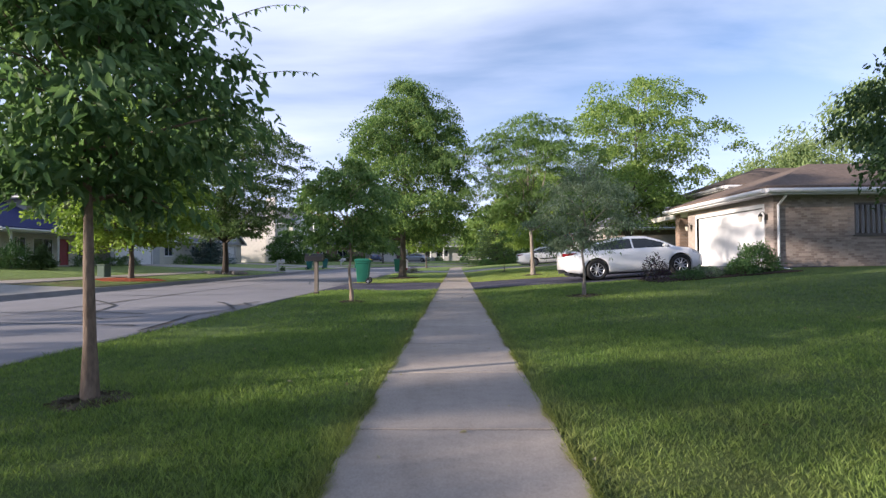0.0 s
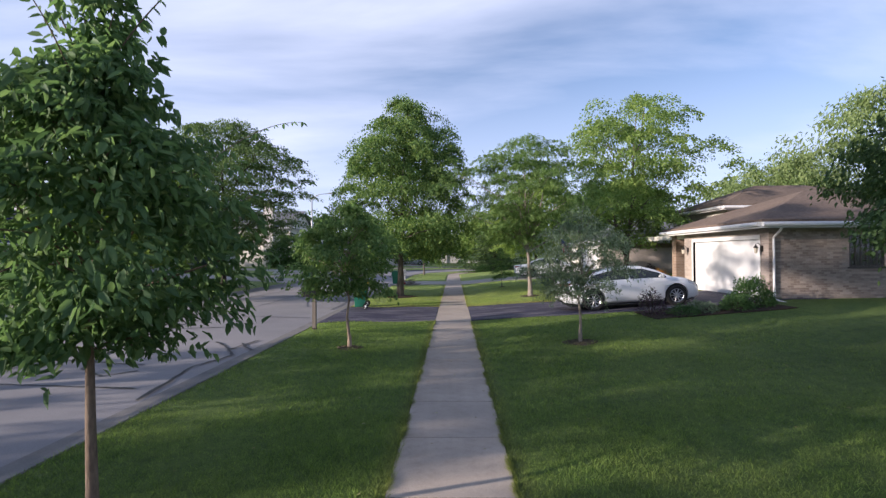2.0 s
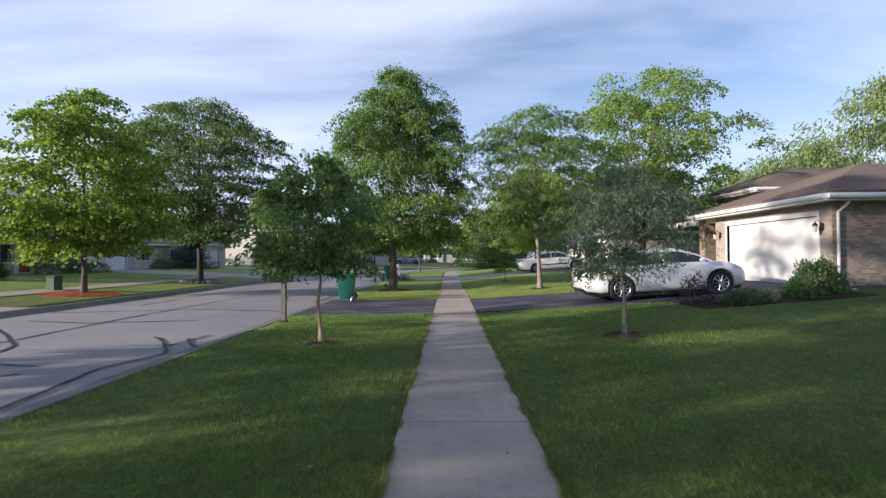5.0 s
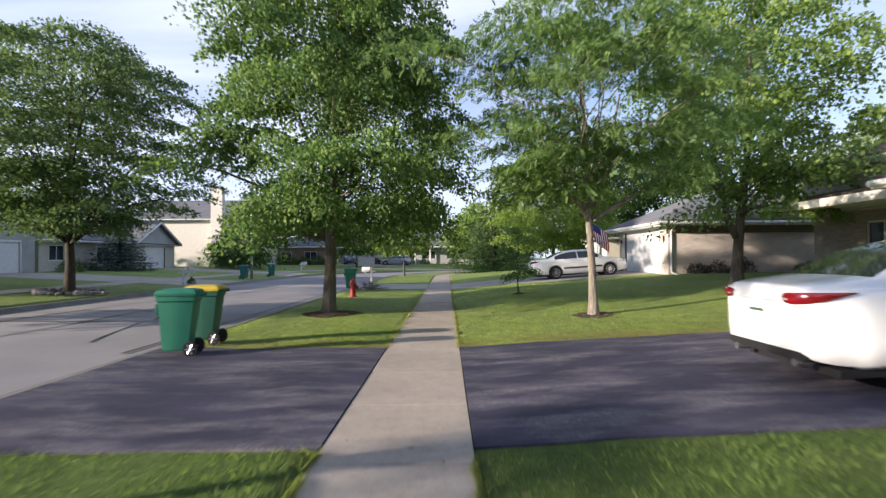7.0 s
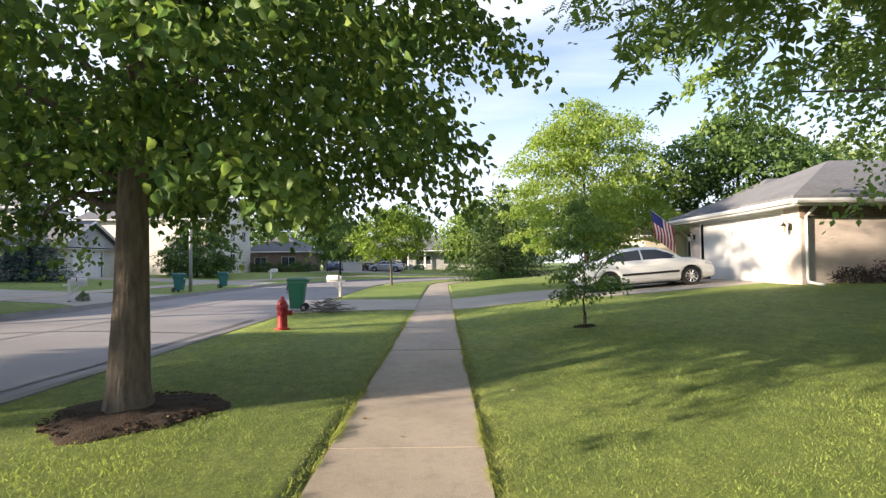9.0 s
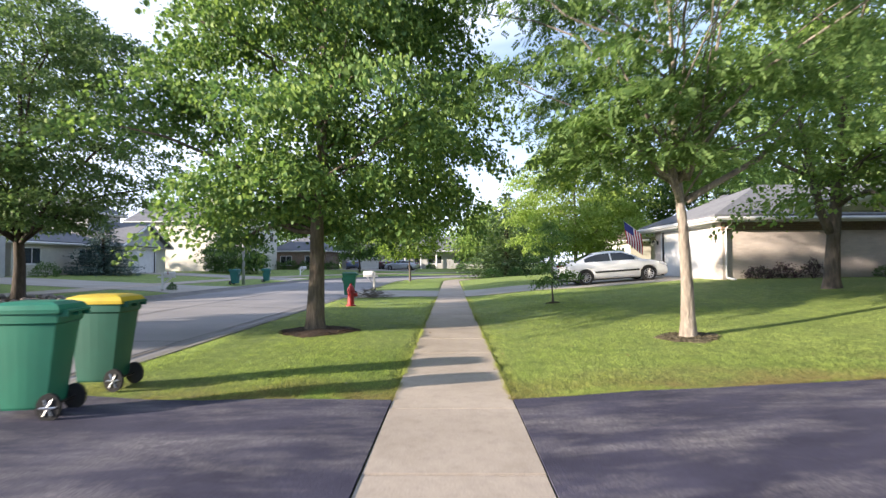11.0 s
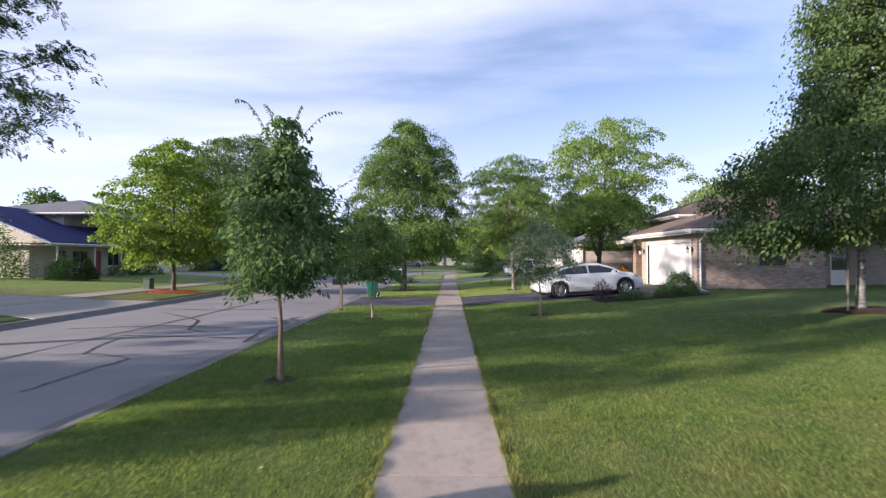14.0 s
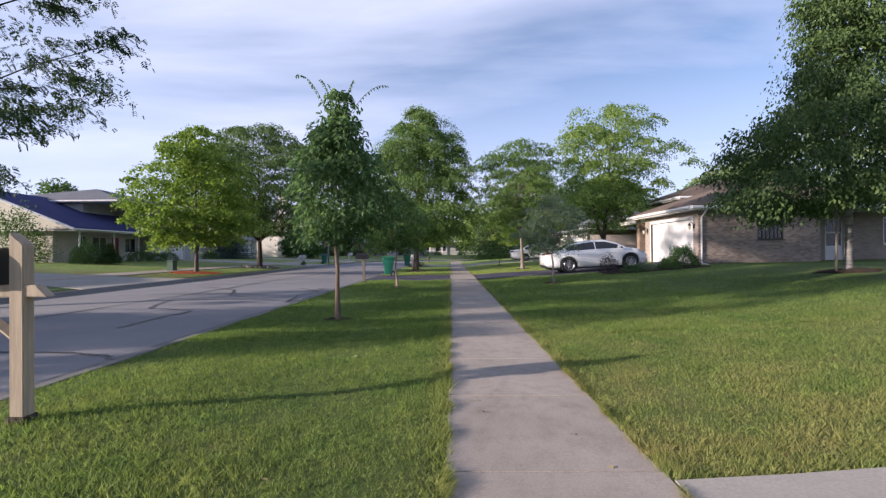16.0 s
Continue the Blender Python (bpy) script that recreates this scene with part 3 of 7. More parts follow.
SLAB, FIRST = 1.54, -25.42
pavement = tagged(new("pavement", sweep("pavement", [(-PAVE, -0.2), (-PAVE + 0.004, 0.008), (PAVE - 0.004, 0.008), (PAVE, -0.2)], -90, 120, JOINT)),
                  "straight pale concrete pavement in jointed slabs", "pavement", kind="structure")

# the far side's pavement
tagged(new("pavement", sweep("pavement", [(-18.4, 0.08), (-18.39, 0.265), (-17.11, 0.205), (-17.1, 0.08)], -60, 120, CONCRETE)),
       "narrow pale concrete pavement across the road", "pavement", kind="structure")


def sheet(name, x0, x1, y0, y1, mat, label, lift=0.02, flare=0.0, category="driveway", dx=0.6):
    """A paved sheet that follows the ground; flare widens it towards x1 (the kerb)."""
    nx, ny = max(2, int(abs(x1 - x0) / dx) + 1), 8
    verts, faces = [], []
    rng = random.Random(int(x0 * 10 + y0))
    for i in range(nx):
        x = x0 + (x1 - x0) * i / (nx - 1)
        f = flare * max(0.0, 1 - (nx - 1 - i) / 4) ** 2
        wob = rng.uniform(-0.03, 0.03)
        for j in range(ny):
            y = (y0 - f) + (y1 - y0 + 2 * f) * j / (ny - 1) + (wob if j in (0, ny - 1) else 0)
            verts.append((x, y, land(x, y) + lift))
    for i in range(nx - 1):
        for j in range(ny - 1):
            faces.append((i * ny + j, i * ny + j + 1, (i + 1) * ny + j + 1, (i + 1) * ny + j))
    base = len(verts)
    edge = [j for j in range(ny)] + [i * ny + ny - 1 for i in range(1, nx)] + [(nx - 1) * ny + j for j in range(ny - 2, -1, -1)] + [i * ny for i in range(nx - 2, 0, -1)]
    for e in edge:
        x, y, z = verts[e]
        verts.append((x, y, z - 0.12))
    for k in range(len(edge)):
        faces.append((edge[k], edge[(k + 1) % len(edge)], base + (k + 1) % len(edge), base + k))
    return tagged(new(name, mesh_of(name, verts, faces, mat)), label, category, kind="structure")


sheet("driveway", 12.4, PAVE + 0.005, 18.0, 22.62, ASPHALT, "dark sealed asphalt driveway to the garage")
sheet("driveway", -PAVE - 0.005, KERB_R - 0.05, 18.0, 22.62, ASPHALT, "dark sealed asphalt driveway apron by the road", flare=0.35)
sheet("driveway", 12.0, PAVE + 0.005, 39.2, 43.9, SLABS, "pale concrete driveway with a parked sedan")
sheet("driveway", -PAVE - 0.005, KERB_R - 0.05, 39.2, 43.9, SLABS, "pale concrete driveway apron by the road", flare=0.5)
sheet("driveway", 14.0, PAVE + 0.005, -7.6, -2.46, SLABS, "pale concrete driveway beside the dry lawn")
sheet("driveway", -30.0, KERB_L + 0.05, 13.6, 19.8, SLABS, "pale concrete driveway across the road", flare=0.6)
sheet("driveway", -29.0, KERB_L + 0.05, 43.4, 49.2, SLABS, "wide pale concrete driveway to a white garage", flare=0.8)
sheet("driveway", -28.6, KERB_L + 0.05, 61.5, 66.2, SLABS, "pale concrete driveway to a gabled garage", flare=0.6)
sheet("driveway", -16.5, -5.0, 87.0, 97.0, SLABS, "far pale concrete driveway with parked cars")


# ---- trees ----
def leaf_faces(name, pts, order, mat):
    n, k, q = len(pts), pts.shape[1], len(order) // 4
    me = bpy.data.meshes.new(name)
    me.vertices.add(n * k)
    me.vertices.foreach_set("co", pts.ravel())
    me.loops.add(n * q * 4)
    me.loops.foreach_set("vertex_index", (np.arange(n)[:, None] * k + np.array(order)[None]).ravel().astype(np.int32))
    me.polygons.add(n * q)
    me.polygons.foreach_set("loop_start", np.arange(0, n * q * 4, 4, dtype=np.int32))
    me.polygons.foreach_set("loop_total", np.full(n * q, 4, np.int32))
    me.materials.append(mat)
    me.update(calc_edges=True)
    return me


def leaf_mesh(name, at, way, up, length, width, mat, fold=0.25, simple=False):
    """Leaves as folded pointed blades: at (N,3), way (N,3) along the leaf, up (N,3), length and width (N,)."""
    n = len(at)
    way = way / np.linalg.norm(way, axis=1)[:, None]
    side = np.cross(way, up)
    side /= np.maximum(np.linalg.norm(side, axis=1), 1e-6)[:, None]
    nrm = np.cross(side, way)
    L, W = length[:, None], width[:, None]
    if simple:
        pts = np.stack([at, at + way * L * 0.45 + side * W * 0.5, at + way * L - nrm * L * 0.1, at + way * L * 0.45 - side * W * 0.5], 1).astype(np.float32)
        return leaf_faces(name, pts, (0, 1, 2, 3), mat)
    pts = np.empty((n, 6, 3), np.float32)
    pts[:, 0] = at
    pts[:, 1] = at + way * L * 0.24 + side * W * 0.47 + nrm * W * fold
    pts[:, 2] = at + way * L * 0.64 + side * W * 0.44 + nrm * W * fold * 0.6 - nrm * L * 0.04
    pts[:, 3] = at + way * L - nrm * L * 0.14
    pts[:, 4] = at + way * L * 0.64 - side * W * 0.44 + nrm * W * fold * 0.6 - nrm * L * 0.04
    pts[:, 5] = at + way * L * 0.24 - side * W * 0.47 + nrm * W * fold
    return leaf_faces(name, pts, (0, 1, 2, 3, 0, 3, 4, 5), mat)


def shape_at(profile, f):
    for (f0, r0), (f1, r1) in zip(profile, profile[1:]):
        if f <= f1:
            return r0 + (r1 - r0) * (f - f0) / max(1e-6, f1 - f0)
    return profile[-1][1]


def tree(x, y, top, crown0, radius, trunk_r, leaf, bark, label, category="tree", clumps=160, per=60, clump=0.4, size=0.1, narrow=0.5,
         profile=((0, 0.55), (0.2, 0.95), (0.5, 1.0), (0.8, 0.7), (1, 0.12)), fork=None, lean=(0, 0), droop=0.35, seed=1, limbs=9, shell=0.5,
         shift=(0, 0), pinnate=0, name="tree", shoots=(), lumps=0.22, flat=0.6, simple=False, spray=True, core=0):
    """A tree: tapered trunk with limbs, and a crown of separate leaves gathered in clumps with gaps between."""
    rng, pr = np.random.RandomState(seed), random.Random(seed)
    z0 = land(x, y)
    ob = thing(name, pose(x, y, z0 - 0.03), label, category)
    fork = fork or crown0 + (top - crown0) * 0.25
    height = top - z0
    lx, ly = lean
    spine = []
    for k in range(9):
        f = k / 8
        zz = f * (height * 0.9)
        wob = 0.035 * min(1, zz) * (1 + zz * 0.15)
        spine.append(Vector((lx * f * height + shift[0] * f + pr.uniform(-wob, wob) * (k > 0), ly * f * height + shift[1] * f + pr.uniform(-wob, wob) * (k > 0), zz)))
    radii = [trunk_r * (1.0 - 0.93 * (k / 8) ** 0.8) for k in range(9)]
    bm = bmesh.new()
    flare = [Vector((0, 0, -0.05)), Vector((0, 0, 0.06))] + [Vector((p.x, p.y, max(p.z, 0.3))) if k == 0 else p for k, p in enumerate(spine)]
    tube(bm, flare, [trunk_r * 1.55, trunk_r * 1.25, trunk_r * 1.02] + radii[1:], 10)
    part("trunk", bm, bark, ob, smooth=True)

    def on_spine(z):
        f = min(0.999, max(0.0, z / (height * 0.9))) * 8
        k = int(f)
        return spine[k].lerp(spine[min(8, k + 1)], f - k)
    # clumps
    cz = crown0 - z0
    centres = []
    tries = 0
    while len(centres) < clumps and tries < clumps * 30:
        tries += 1
        f = rng.rand()
        r = shape_at(profile, f)
        if rng.rand() > r + 0.12:
            continue
        a = rng.rand() * math.tau
        edge = radius * r * (1 + lumps * noise.noise(Vector((math.cos(a) * 1.7 + seed, math.sin(a) * 1.7, f * 4))) * 1.6)
        d = edge * (shell + (1 - shell) * rng.rand() ** 0.6) if rng.rand() < 0.8 else edge * rng.rand()
        z = cz + f * (height - cz)
        base = on_spine(z)
        centres.append(Vector((base.x + math.cos(a) * d + shift[0] * 0.2, base.y + math.sin(a) * d, z - 0.1 * d)))
    ends = pr.sample(centres, min(limbs * 3, len(centres)))
    ends.sort(key=lambda c: c.z)
    for k, c in enumerate(ends):
        r_out = math.hypot(c.x, c.y)
        start_z = max(min((fork - z0) * pr.uniform(0.85, 1.15), c.z), c.z - r_out * pr.uniform(0.5, 1.0), (fork - z0) * 0.8)
        s = on_spine(min(start_z, height * 0.85))
        main = k % 3 == 0
        rr = trunk_r * (0.42 if main else 0.2) * max(0.3, 1 - s.z / height)
        pts = [s]
        for j in range(1, 5):
            t = j / 4
            p = s.lerp(c, t)
            p.z += math.sin(t * math.pi) * 0.1 * r_out
            pts.append(p + Vector((pr.uniform(-1, 1), pr.uniform(-1, 1), pr.uniform(-1, 1))) * 0.06 * r_out * (0 < j < 4))
        bl = bmesh.new()
        tube(bl, pts, [rr * (1 - 0.8 * j / 4) + 0.004 for j in range(5)], 6)
        part("limb", bl, bark, ob, smooth=True)
    # leaves: each clump is a drooping spray, or a loose ball
    C = np.array([tuple(c) for c in centres])
    n = len(C) * per
    idx = np.repeat(np.arange(len(C)), per)
    rad = clump * (0.6 + 0.8 * rng.rand(len(C)))[idx]
    out = C.copy()
    out[:, 2] = 0
    out /= np.maximum(np.linalg.norm(out, axis=1), 1e-3)[:, None]
    if spray:
        twist = rng.normal(size=len(C)) * 0.5
        o = np.stack([out[:, 0] * np.cos(twist) - out[:, 1] * np.sin(twist), out[:, 0] * np.sin(twist) + out[:, 1] * np.cos(twist)], 1)[idx]
        rho, th = np.sqrt(rng.rand(n)), rng.rand(n) * math.tau
        a, b = rho * np.cos(th) * (1 + 0.25 * np.sin(th * 5 + idx)), rho * np.sin(th) * (1 + 0.25 * np.sin(th * 4 + idx * 2))
        up_k = flat * (0.75 * (1 - rho ** 2) + 0.22 * rng.normal(size=n)) - droop * 0.22 * (a + 1) ** 2
        off = np.stack([o[:, 0] * a * 1.2 - o[:, 1] * b * 0.9, o[:, 1] * a * 1.2 + o[:, 0] * b * 0.9, up_k], 1) * rad[:, None]
    else:
        off = np.clip(rng.normal(size=(n, 3)), -1.7, 1.7) * rad[:, None] * np.array([0.62, 0.62, 0.62 * flat])
        off[:, 2] -= 0.25 * (off[:, 0] ** 2 + off[:, 1] ** 2) / np.maximum(rad, 0.05)
    at = C[idx] + off
    if core:
        # shaded leaves along the inner branches
        fc = rng.rand(core) * 0.86
        rc = np.array([shape_at(profile, f) for f in fc]) * radius * 0.72 * np.sqrt(rng.rand(core))
        ac, zc = rng.rand(core) * math.tau, cz + 0.1 + fc * (height - cz)
        mid = np.array([tuple(on_spine(z)) for z in zc])
        at = np.vstack([at, np.stack([mid[:, 0] + rc * np.cos(ac) + shift[0] * 0.2, mid[:, 1] + rc * np.sin(ac), zc - 0.08 * rc], 1)])
        idx = np.concatenate([idx, rng.randint(0, len(C), core)])
    if len(shoots):
        # long bare shoots with leaves in pairs: azimuth, start height, reach, rise, droop at the tip
        extra, ways = [], []
        for az, zs, reach, rise, fall in shoots:
            p0 = on_spine(zs)
            d = Vector((math.cos(radians(az)), math.sin(radians(az)), 0))
            pts = []
            for j in range(19):
                t = j / 18
                p = p0 + d * reach * t + Vector((0, 0, rise * t * (1.4 - 0.4 * t) - fall * t ** 4))
                pts.append(p)
                if t > 0.3:
                    for q in (-1, 1):
                        extra.append(tuple(p))
                        ways.append((d.y * q + d.x * 0.5, -d.x * q + d.y * 0.5, -0.55))
            bl = bmesh.new()
            tube(bl, pts, [0.009 - 0.0004 * j for j in range(len(pts))], 5)
            part("limb", bl, bark, ob, smooth=True)
        at = np.vstack([at, np.array(extra)])
        idx = np.concatenate([idx, np.zeros(len(extra), int)])
    n = len(at)
    way = rng.normal(size=(n, 3)) * 0.6 + out[idx] * 0.5
    way[:, 2] -= droop
    up = rng.normal(size=(n, 3)) * 0.55 + np.array([0, 0, 1.0])
    if len(shoots):
        way[-len(ways):] = np.array(ways) + rng.normal(size=(len(ways), 3)) * 0.12
    size_n = size * (0.6 + 0.7 * rng.rand(n))
    if len(shoots):
        size_n[-len(ways):] *= 0.7
    if pinnate:
        way /= np.linalg.norm(way, axis=1)[:, None]
        side = np.cross(way, up)
        side /= np.maximum(np.linalg.norm(side, axis=1), 1e-6)[:, None]
        k = np.tile(np.arange(pinnate), n)
        rep = np.repeat(np.arange(n), pinnate)
        sgn = np.where(k % 2 == 0, 1.0, -1.0)[:, None]
        along = ((k // 2) + 0.5) / (pinnate / 2)
        rach = size_n[rep] * pinnate * 0.22
        at2 = at[rep] + way[rep] * (along * rach)[:, None]
        at2[:, 2] -= 0.25 * rach * along ** 2
        way2 = side[rep] * sgn + way[rep] * 0.55
        me = leaf_mesh("crown", at2, way2, up[rep], size_n[rep], size_n[rep] * narrow, leaf, simple=True)
    else:
        me = leaf_mesh("crown", at, way, up, size_n, size_n * narrow, leaf, simple=simple)
    c = new("crown", me)
    c.parent = ob
    return ob


def mulch_ring(x, y, r, mat=MULCH, label="dark bark mulch ring round a tree", flat=1.0, seed=0):
    low = 0.25 if mat == DIRT else 1.0
    rng = random.Random(seed + int(x * 10))
    bm = bmesh.new()
    rows = []
    turns = 72
    wob = [1 + 0.11 * math.sin(k * math.tau / turns * 3 + seed) + 0.06 * math.sin(k * math.tau / turns * 7 + 2 * seed) + rng.uniform(-0.03, 0.03) for k in range(turns)]
    for f, h in ((1.0, -0.012), (0.95, 0.012), (0.85, 0.025), (0.72, 0.037), (0.58, 0.047), (0.44, 0.056), (0.3, 0.065), (0.16, 0.075)):
        ring = []
        for k in range(turns):
            a, rr = k * math.tau / turns, r * f * wob[k]
            px, py = x + rr * math.cos(a), y + rr * math.sin(a) * flat
            bumps = 0.02 * noise.noise(Vector((px * 7, py * 7, seed))) + 0.012 * noise.noise(Vector((px * 19, py * 19, seed)))
            ring.append(bm.verts.new((px, py, land(px, py) + max(h * low, -0.012) + 0.008 * (low < 1 and f < 1) + low * bumps * (f < 1))))
        rows.append(ring)
    for a, b in zip(rows, rows[1:]):
        for k in range(turns):
            bm.faces.new((a[k], a[(k + 1) % turns], b[(k + 1) % turns], b[k])).smooth = True
    bm.faces.new(rows[-1])
    # loose chips and twigs
    for k in range(int(900 * r)):
        a, d = rng.uniform(0, math.tau), r * math.sqrt(rng.random()) * 0.98
        px, py = x + d * math.cos(a), y + d * math.sin(a) * flat
        t = rng.uniform(0, math.pi)
        c, s, ln, w = math.cos(t), math.sin(t), rng.uniform(0.012, 0.04), rng.uniform(0.004, 0.009)
        z = land(px, py) + (0.062 - 0.05 * d / r) * (low + 0.25 * (low < 1))
        q = [bm.verts.new((px + c * i * ln - s * j * w, py + s * i * ln + c * j * w, z + rng.uniform(-0.01, 0.02))) for i, j in ((-1, -1), (1, -1), (1, 1), (-1, 1))]
        bm.faces.new(q)
    me = bpy.data.meshes.new("mulch_bed")
    bm.to_mesh(me)
    bm.free()
    me.materials.append(mat)
    return tagged(new("mulch_bed", me), label, "mulch bed", kind="stuff")


YOUNG = ((0, 0.7), (0.15, 1.0), (0.4, 0.95), (0.6, 0.7), (0.75, 0.42), (0.88, 0.2), (1, 0.1))
OVAL = ((0, 0.55), (0.18, 0.95), (0.5, 1.0), (0.78, 0.72), (1, 0.1))
LINDEN = ((0, 0.85), (0.1, 1.0), (0.3, 1.0), (0.55, 0.9), (0.75, 0.7), (0.9, 0.4), (1, 0.1))
VASE = ((0, 0.35), (0.25, 0.75), (0.55, 1.0), (0.8, 0.92), (1, 0.35))
tree(-2.72, 4.56, 4.3, 1.5, 0.9, 0.053, LF_ASH, BARK_RED, "slender young street tree with drooping dark leaves", clumps=150, per=72, clump=0.25, size=0.105, narrow=0.42,
     profile=YOUNG, seed=3, droop=0.6, limbs=8, fork=1.9, lumps=0.3, core=1700, flat=0.8,
     shoots=((48, 2.1, 1.82, 1.72, 0.2), (52, 1.9, 2.05, 1.28, 0.14), (182, 3.5, 0.75, 1.45, 0.3), (10, 3.55, 0.95, 1.2, 0.25), (20, 3.6, 0.3, 1.0, 0.0), (150, 3.6, 0.4, 1.1, 0.05), (185, 2.6, 1.25, 0.75, 0.25),
             (270, 3.2, 0.8, 1.0, 0.2), (95, 3.3, 0.7, 1.1, 0.2)))
tree(-2.46, 12.98, 3.45, 1.3, 1.02, 0.045, LF_LOCUST, BARK_PALE, "small young street tree with a rounded crown", clumps=115, per=76, clump=0.25, size=0.09, narrow=0.6,
     profile=OVAL, seed=4, fork=1.3, limbs=7, droop=0.5, lumps=0.35, core=400, flat=0.8, shift=(-0.12, 0),
     shoots=((10, 2.5, 0.5, 0.95, 0.1), (170, 2.5, 0.45, 1.0, 0.1), (250, 2.6, 0.3, 0.9, 0.0), (60, 2.2, 0.9, 0.9, 0.2), (320, 2.3, 0.7, 0.8, 0.1)))
tree(2.99, 12.91, 3.2, 1.25, 1.15, 0.045, LF_OLIVE, BARK_TAN, "small grey-green ornamental tree on the lawn", clumps=130, per=95, clump=0.26, size=0.068, narrow=0.32, lumps=0.35,
     profile=OVAL, seed=5, fork=1.35, limbs=8, droop=0.6, core=700, flat=0.8,
     shoots=((20, 2.3, 0.9, 1.0, 0.1), (200, 2.2, 0.9, 0.9, 0.2), (60, 2.4, 0.5, 1.2, 0.1), (300, 2.3, 0.7, 1.0, 0.1), (350, 2.0, 1.3, 0.9, 0.3), (150, 2.0, 1.2, 0.8, 0.3)))
tree(-2.8, 28.0, 10.6, 2.2, 3.55, 0.19, LF_LINDEN, BARK, "large linden with a dense conical crown by the road", clumps=330, per=285, clump=0.58, size=0.084, narrow=0.78, lumps=0.3, shift=(0.3, 0), shell=0.55,
     profile=LINDEN, seed=6, fork=2.6, limbs=10, droop=0.75, core=17000, flat=0.7)
locust = tree(3.67, 25.5, 7.7, 2.85, 3.15, 0.11, LF_LOCUST, BARK_TAN, "pale-barked honey locust with feathery leaves", clumps=140, per=100, clump=0.66, lumps=0.5, size=0.078, narrow=0.46,
     profile=VASE, seed=7, fork=2.5, limbs=12, droop=0.3, pinnate=8, lean=(-0.03, 0), flat=0.4, shell=0.5, core=800)
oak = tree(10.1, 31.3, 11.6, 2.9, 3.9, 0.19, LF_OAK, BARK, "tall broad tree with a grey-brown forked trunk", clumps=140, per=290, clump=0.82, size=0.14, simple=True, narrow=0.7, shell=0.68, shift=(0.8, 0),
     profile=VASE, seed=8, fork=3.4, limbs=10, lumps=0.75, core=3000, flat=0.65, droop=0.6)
for ob, mat, pts, radii in ((locust, BARK_TAN, ((0, 0, 2.15), (0.4, -0.1, 2.4), (1.0, -0.2, 2.75), (1.6, -0.2, 3.3)), (0.06, 0.052, 0.04, 0.02)),
                            (locust, BARK_TAN, ((0, 0, 2.5), (0.25, 0.1, 3.0), (0.45, 0.1, 3.9), (0.7, 0.2, 5.0)), (0.075, 0.06, 0.045, 0.02)),
                            (oak, BARK, ((0, 0, 1.5), (-0.3, -0.05, 2.1), (-0.5, -0.1, 3.0), (-0.9, -0.2, 4.6)), (0.12, 0.11, 0.09, 0.05))):
    part("limb", tube(bmesh.new(), pts, radii, 9), mat, ob, smooth=True)
tree(3.0, 32.8, 2.65, 0.8, 0.72, 0.028, LF_LOCUST, BARK, "small sapling on the shaded lawn", clumps=52, per=52, clump=0.24, size=0.08, narrow=0.5, profile=OVAL, seed=9, fork=1.0, limbs=5)
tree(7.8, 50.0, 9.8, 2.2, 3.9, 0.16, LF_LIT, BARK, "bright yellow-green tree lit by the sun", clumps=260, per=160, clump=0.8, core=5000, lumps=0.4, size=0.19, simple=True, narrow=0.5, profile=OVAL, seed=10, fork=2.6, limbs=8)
tree(10.6, 9.5, 12.3, 2.5, 4.0, 0.11, LF_BIRCH, BARK_WHITE, "birch with mottled white trunk and hanging foliage", clumps=370, per=190, clump=0.42, size=0.115, shell=0.25, simple=True, narrow=0.5, core=9000,
     profile=((0, 0.62), (0.1, 0.95), (0.22, 0.95), (0.32, 0.5), (0.5, 0.3), (0.7, 0.19), (0.92, 0.1), (1, 0.05)), seed=11, lumps=0.3, fork=2.6, limbs=9, droop=0.9, spray=False)
tree(36.5, 44.0, 16.5, 3.0, 8.3, 0.4, LF_WILLOW, BARK, "tall pale willow rising behind the brick house", clumps=300, per=100, clump=1.15, size=0.4, simple=True, narrow=0.35, profile=OVAL, seed=51, limbs=5, droop=0.9, spray=False, core=3000)
tree(-3.3, 59.0, 5.6, 2.0, 2.5, 0.09, LF_YELLOW, BARK, "small sunlit street tree by the bend", clumps=140, per=70, clump=0.6, size=0.2, simple=True, narrow=0.6, profile=OVAL, seed=12, limbs=5)
tree(-15.9, 25.8, 9.0, 1.8, 3.6, 0.13, LF_YELLOW, BARK, "yellow-green maple in a red mulch bed", clumps=230, per=125, clump=0.62, size=0.17, simple=True, narrow=0.75, profile=OVAL, seed=13, fork=2.1, limbs=8, core=4000, lumps=0.3)
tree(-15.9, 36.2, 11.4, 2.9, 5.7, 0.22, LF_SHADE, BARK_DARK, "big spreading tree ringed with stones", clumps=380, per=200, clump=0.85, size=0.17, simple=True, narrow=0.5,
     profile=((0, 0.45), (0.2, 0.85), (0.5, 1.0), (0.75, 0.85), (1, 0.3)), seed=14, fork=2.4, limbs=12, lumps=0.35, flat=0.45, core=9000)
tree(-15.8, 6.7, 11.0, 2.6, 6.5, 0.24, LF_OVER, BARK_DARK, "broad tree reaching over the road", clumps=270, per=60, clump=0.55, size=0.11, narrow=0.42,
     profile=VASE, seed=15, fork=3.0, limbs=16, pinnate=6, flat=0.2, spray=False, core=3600)
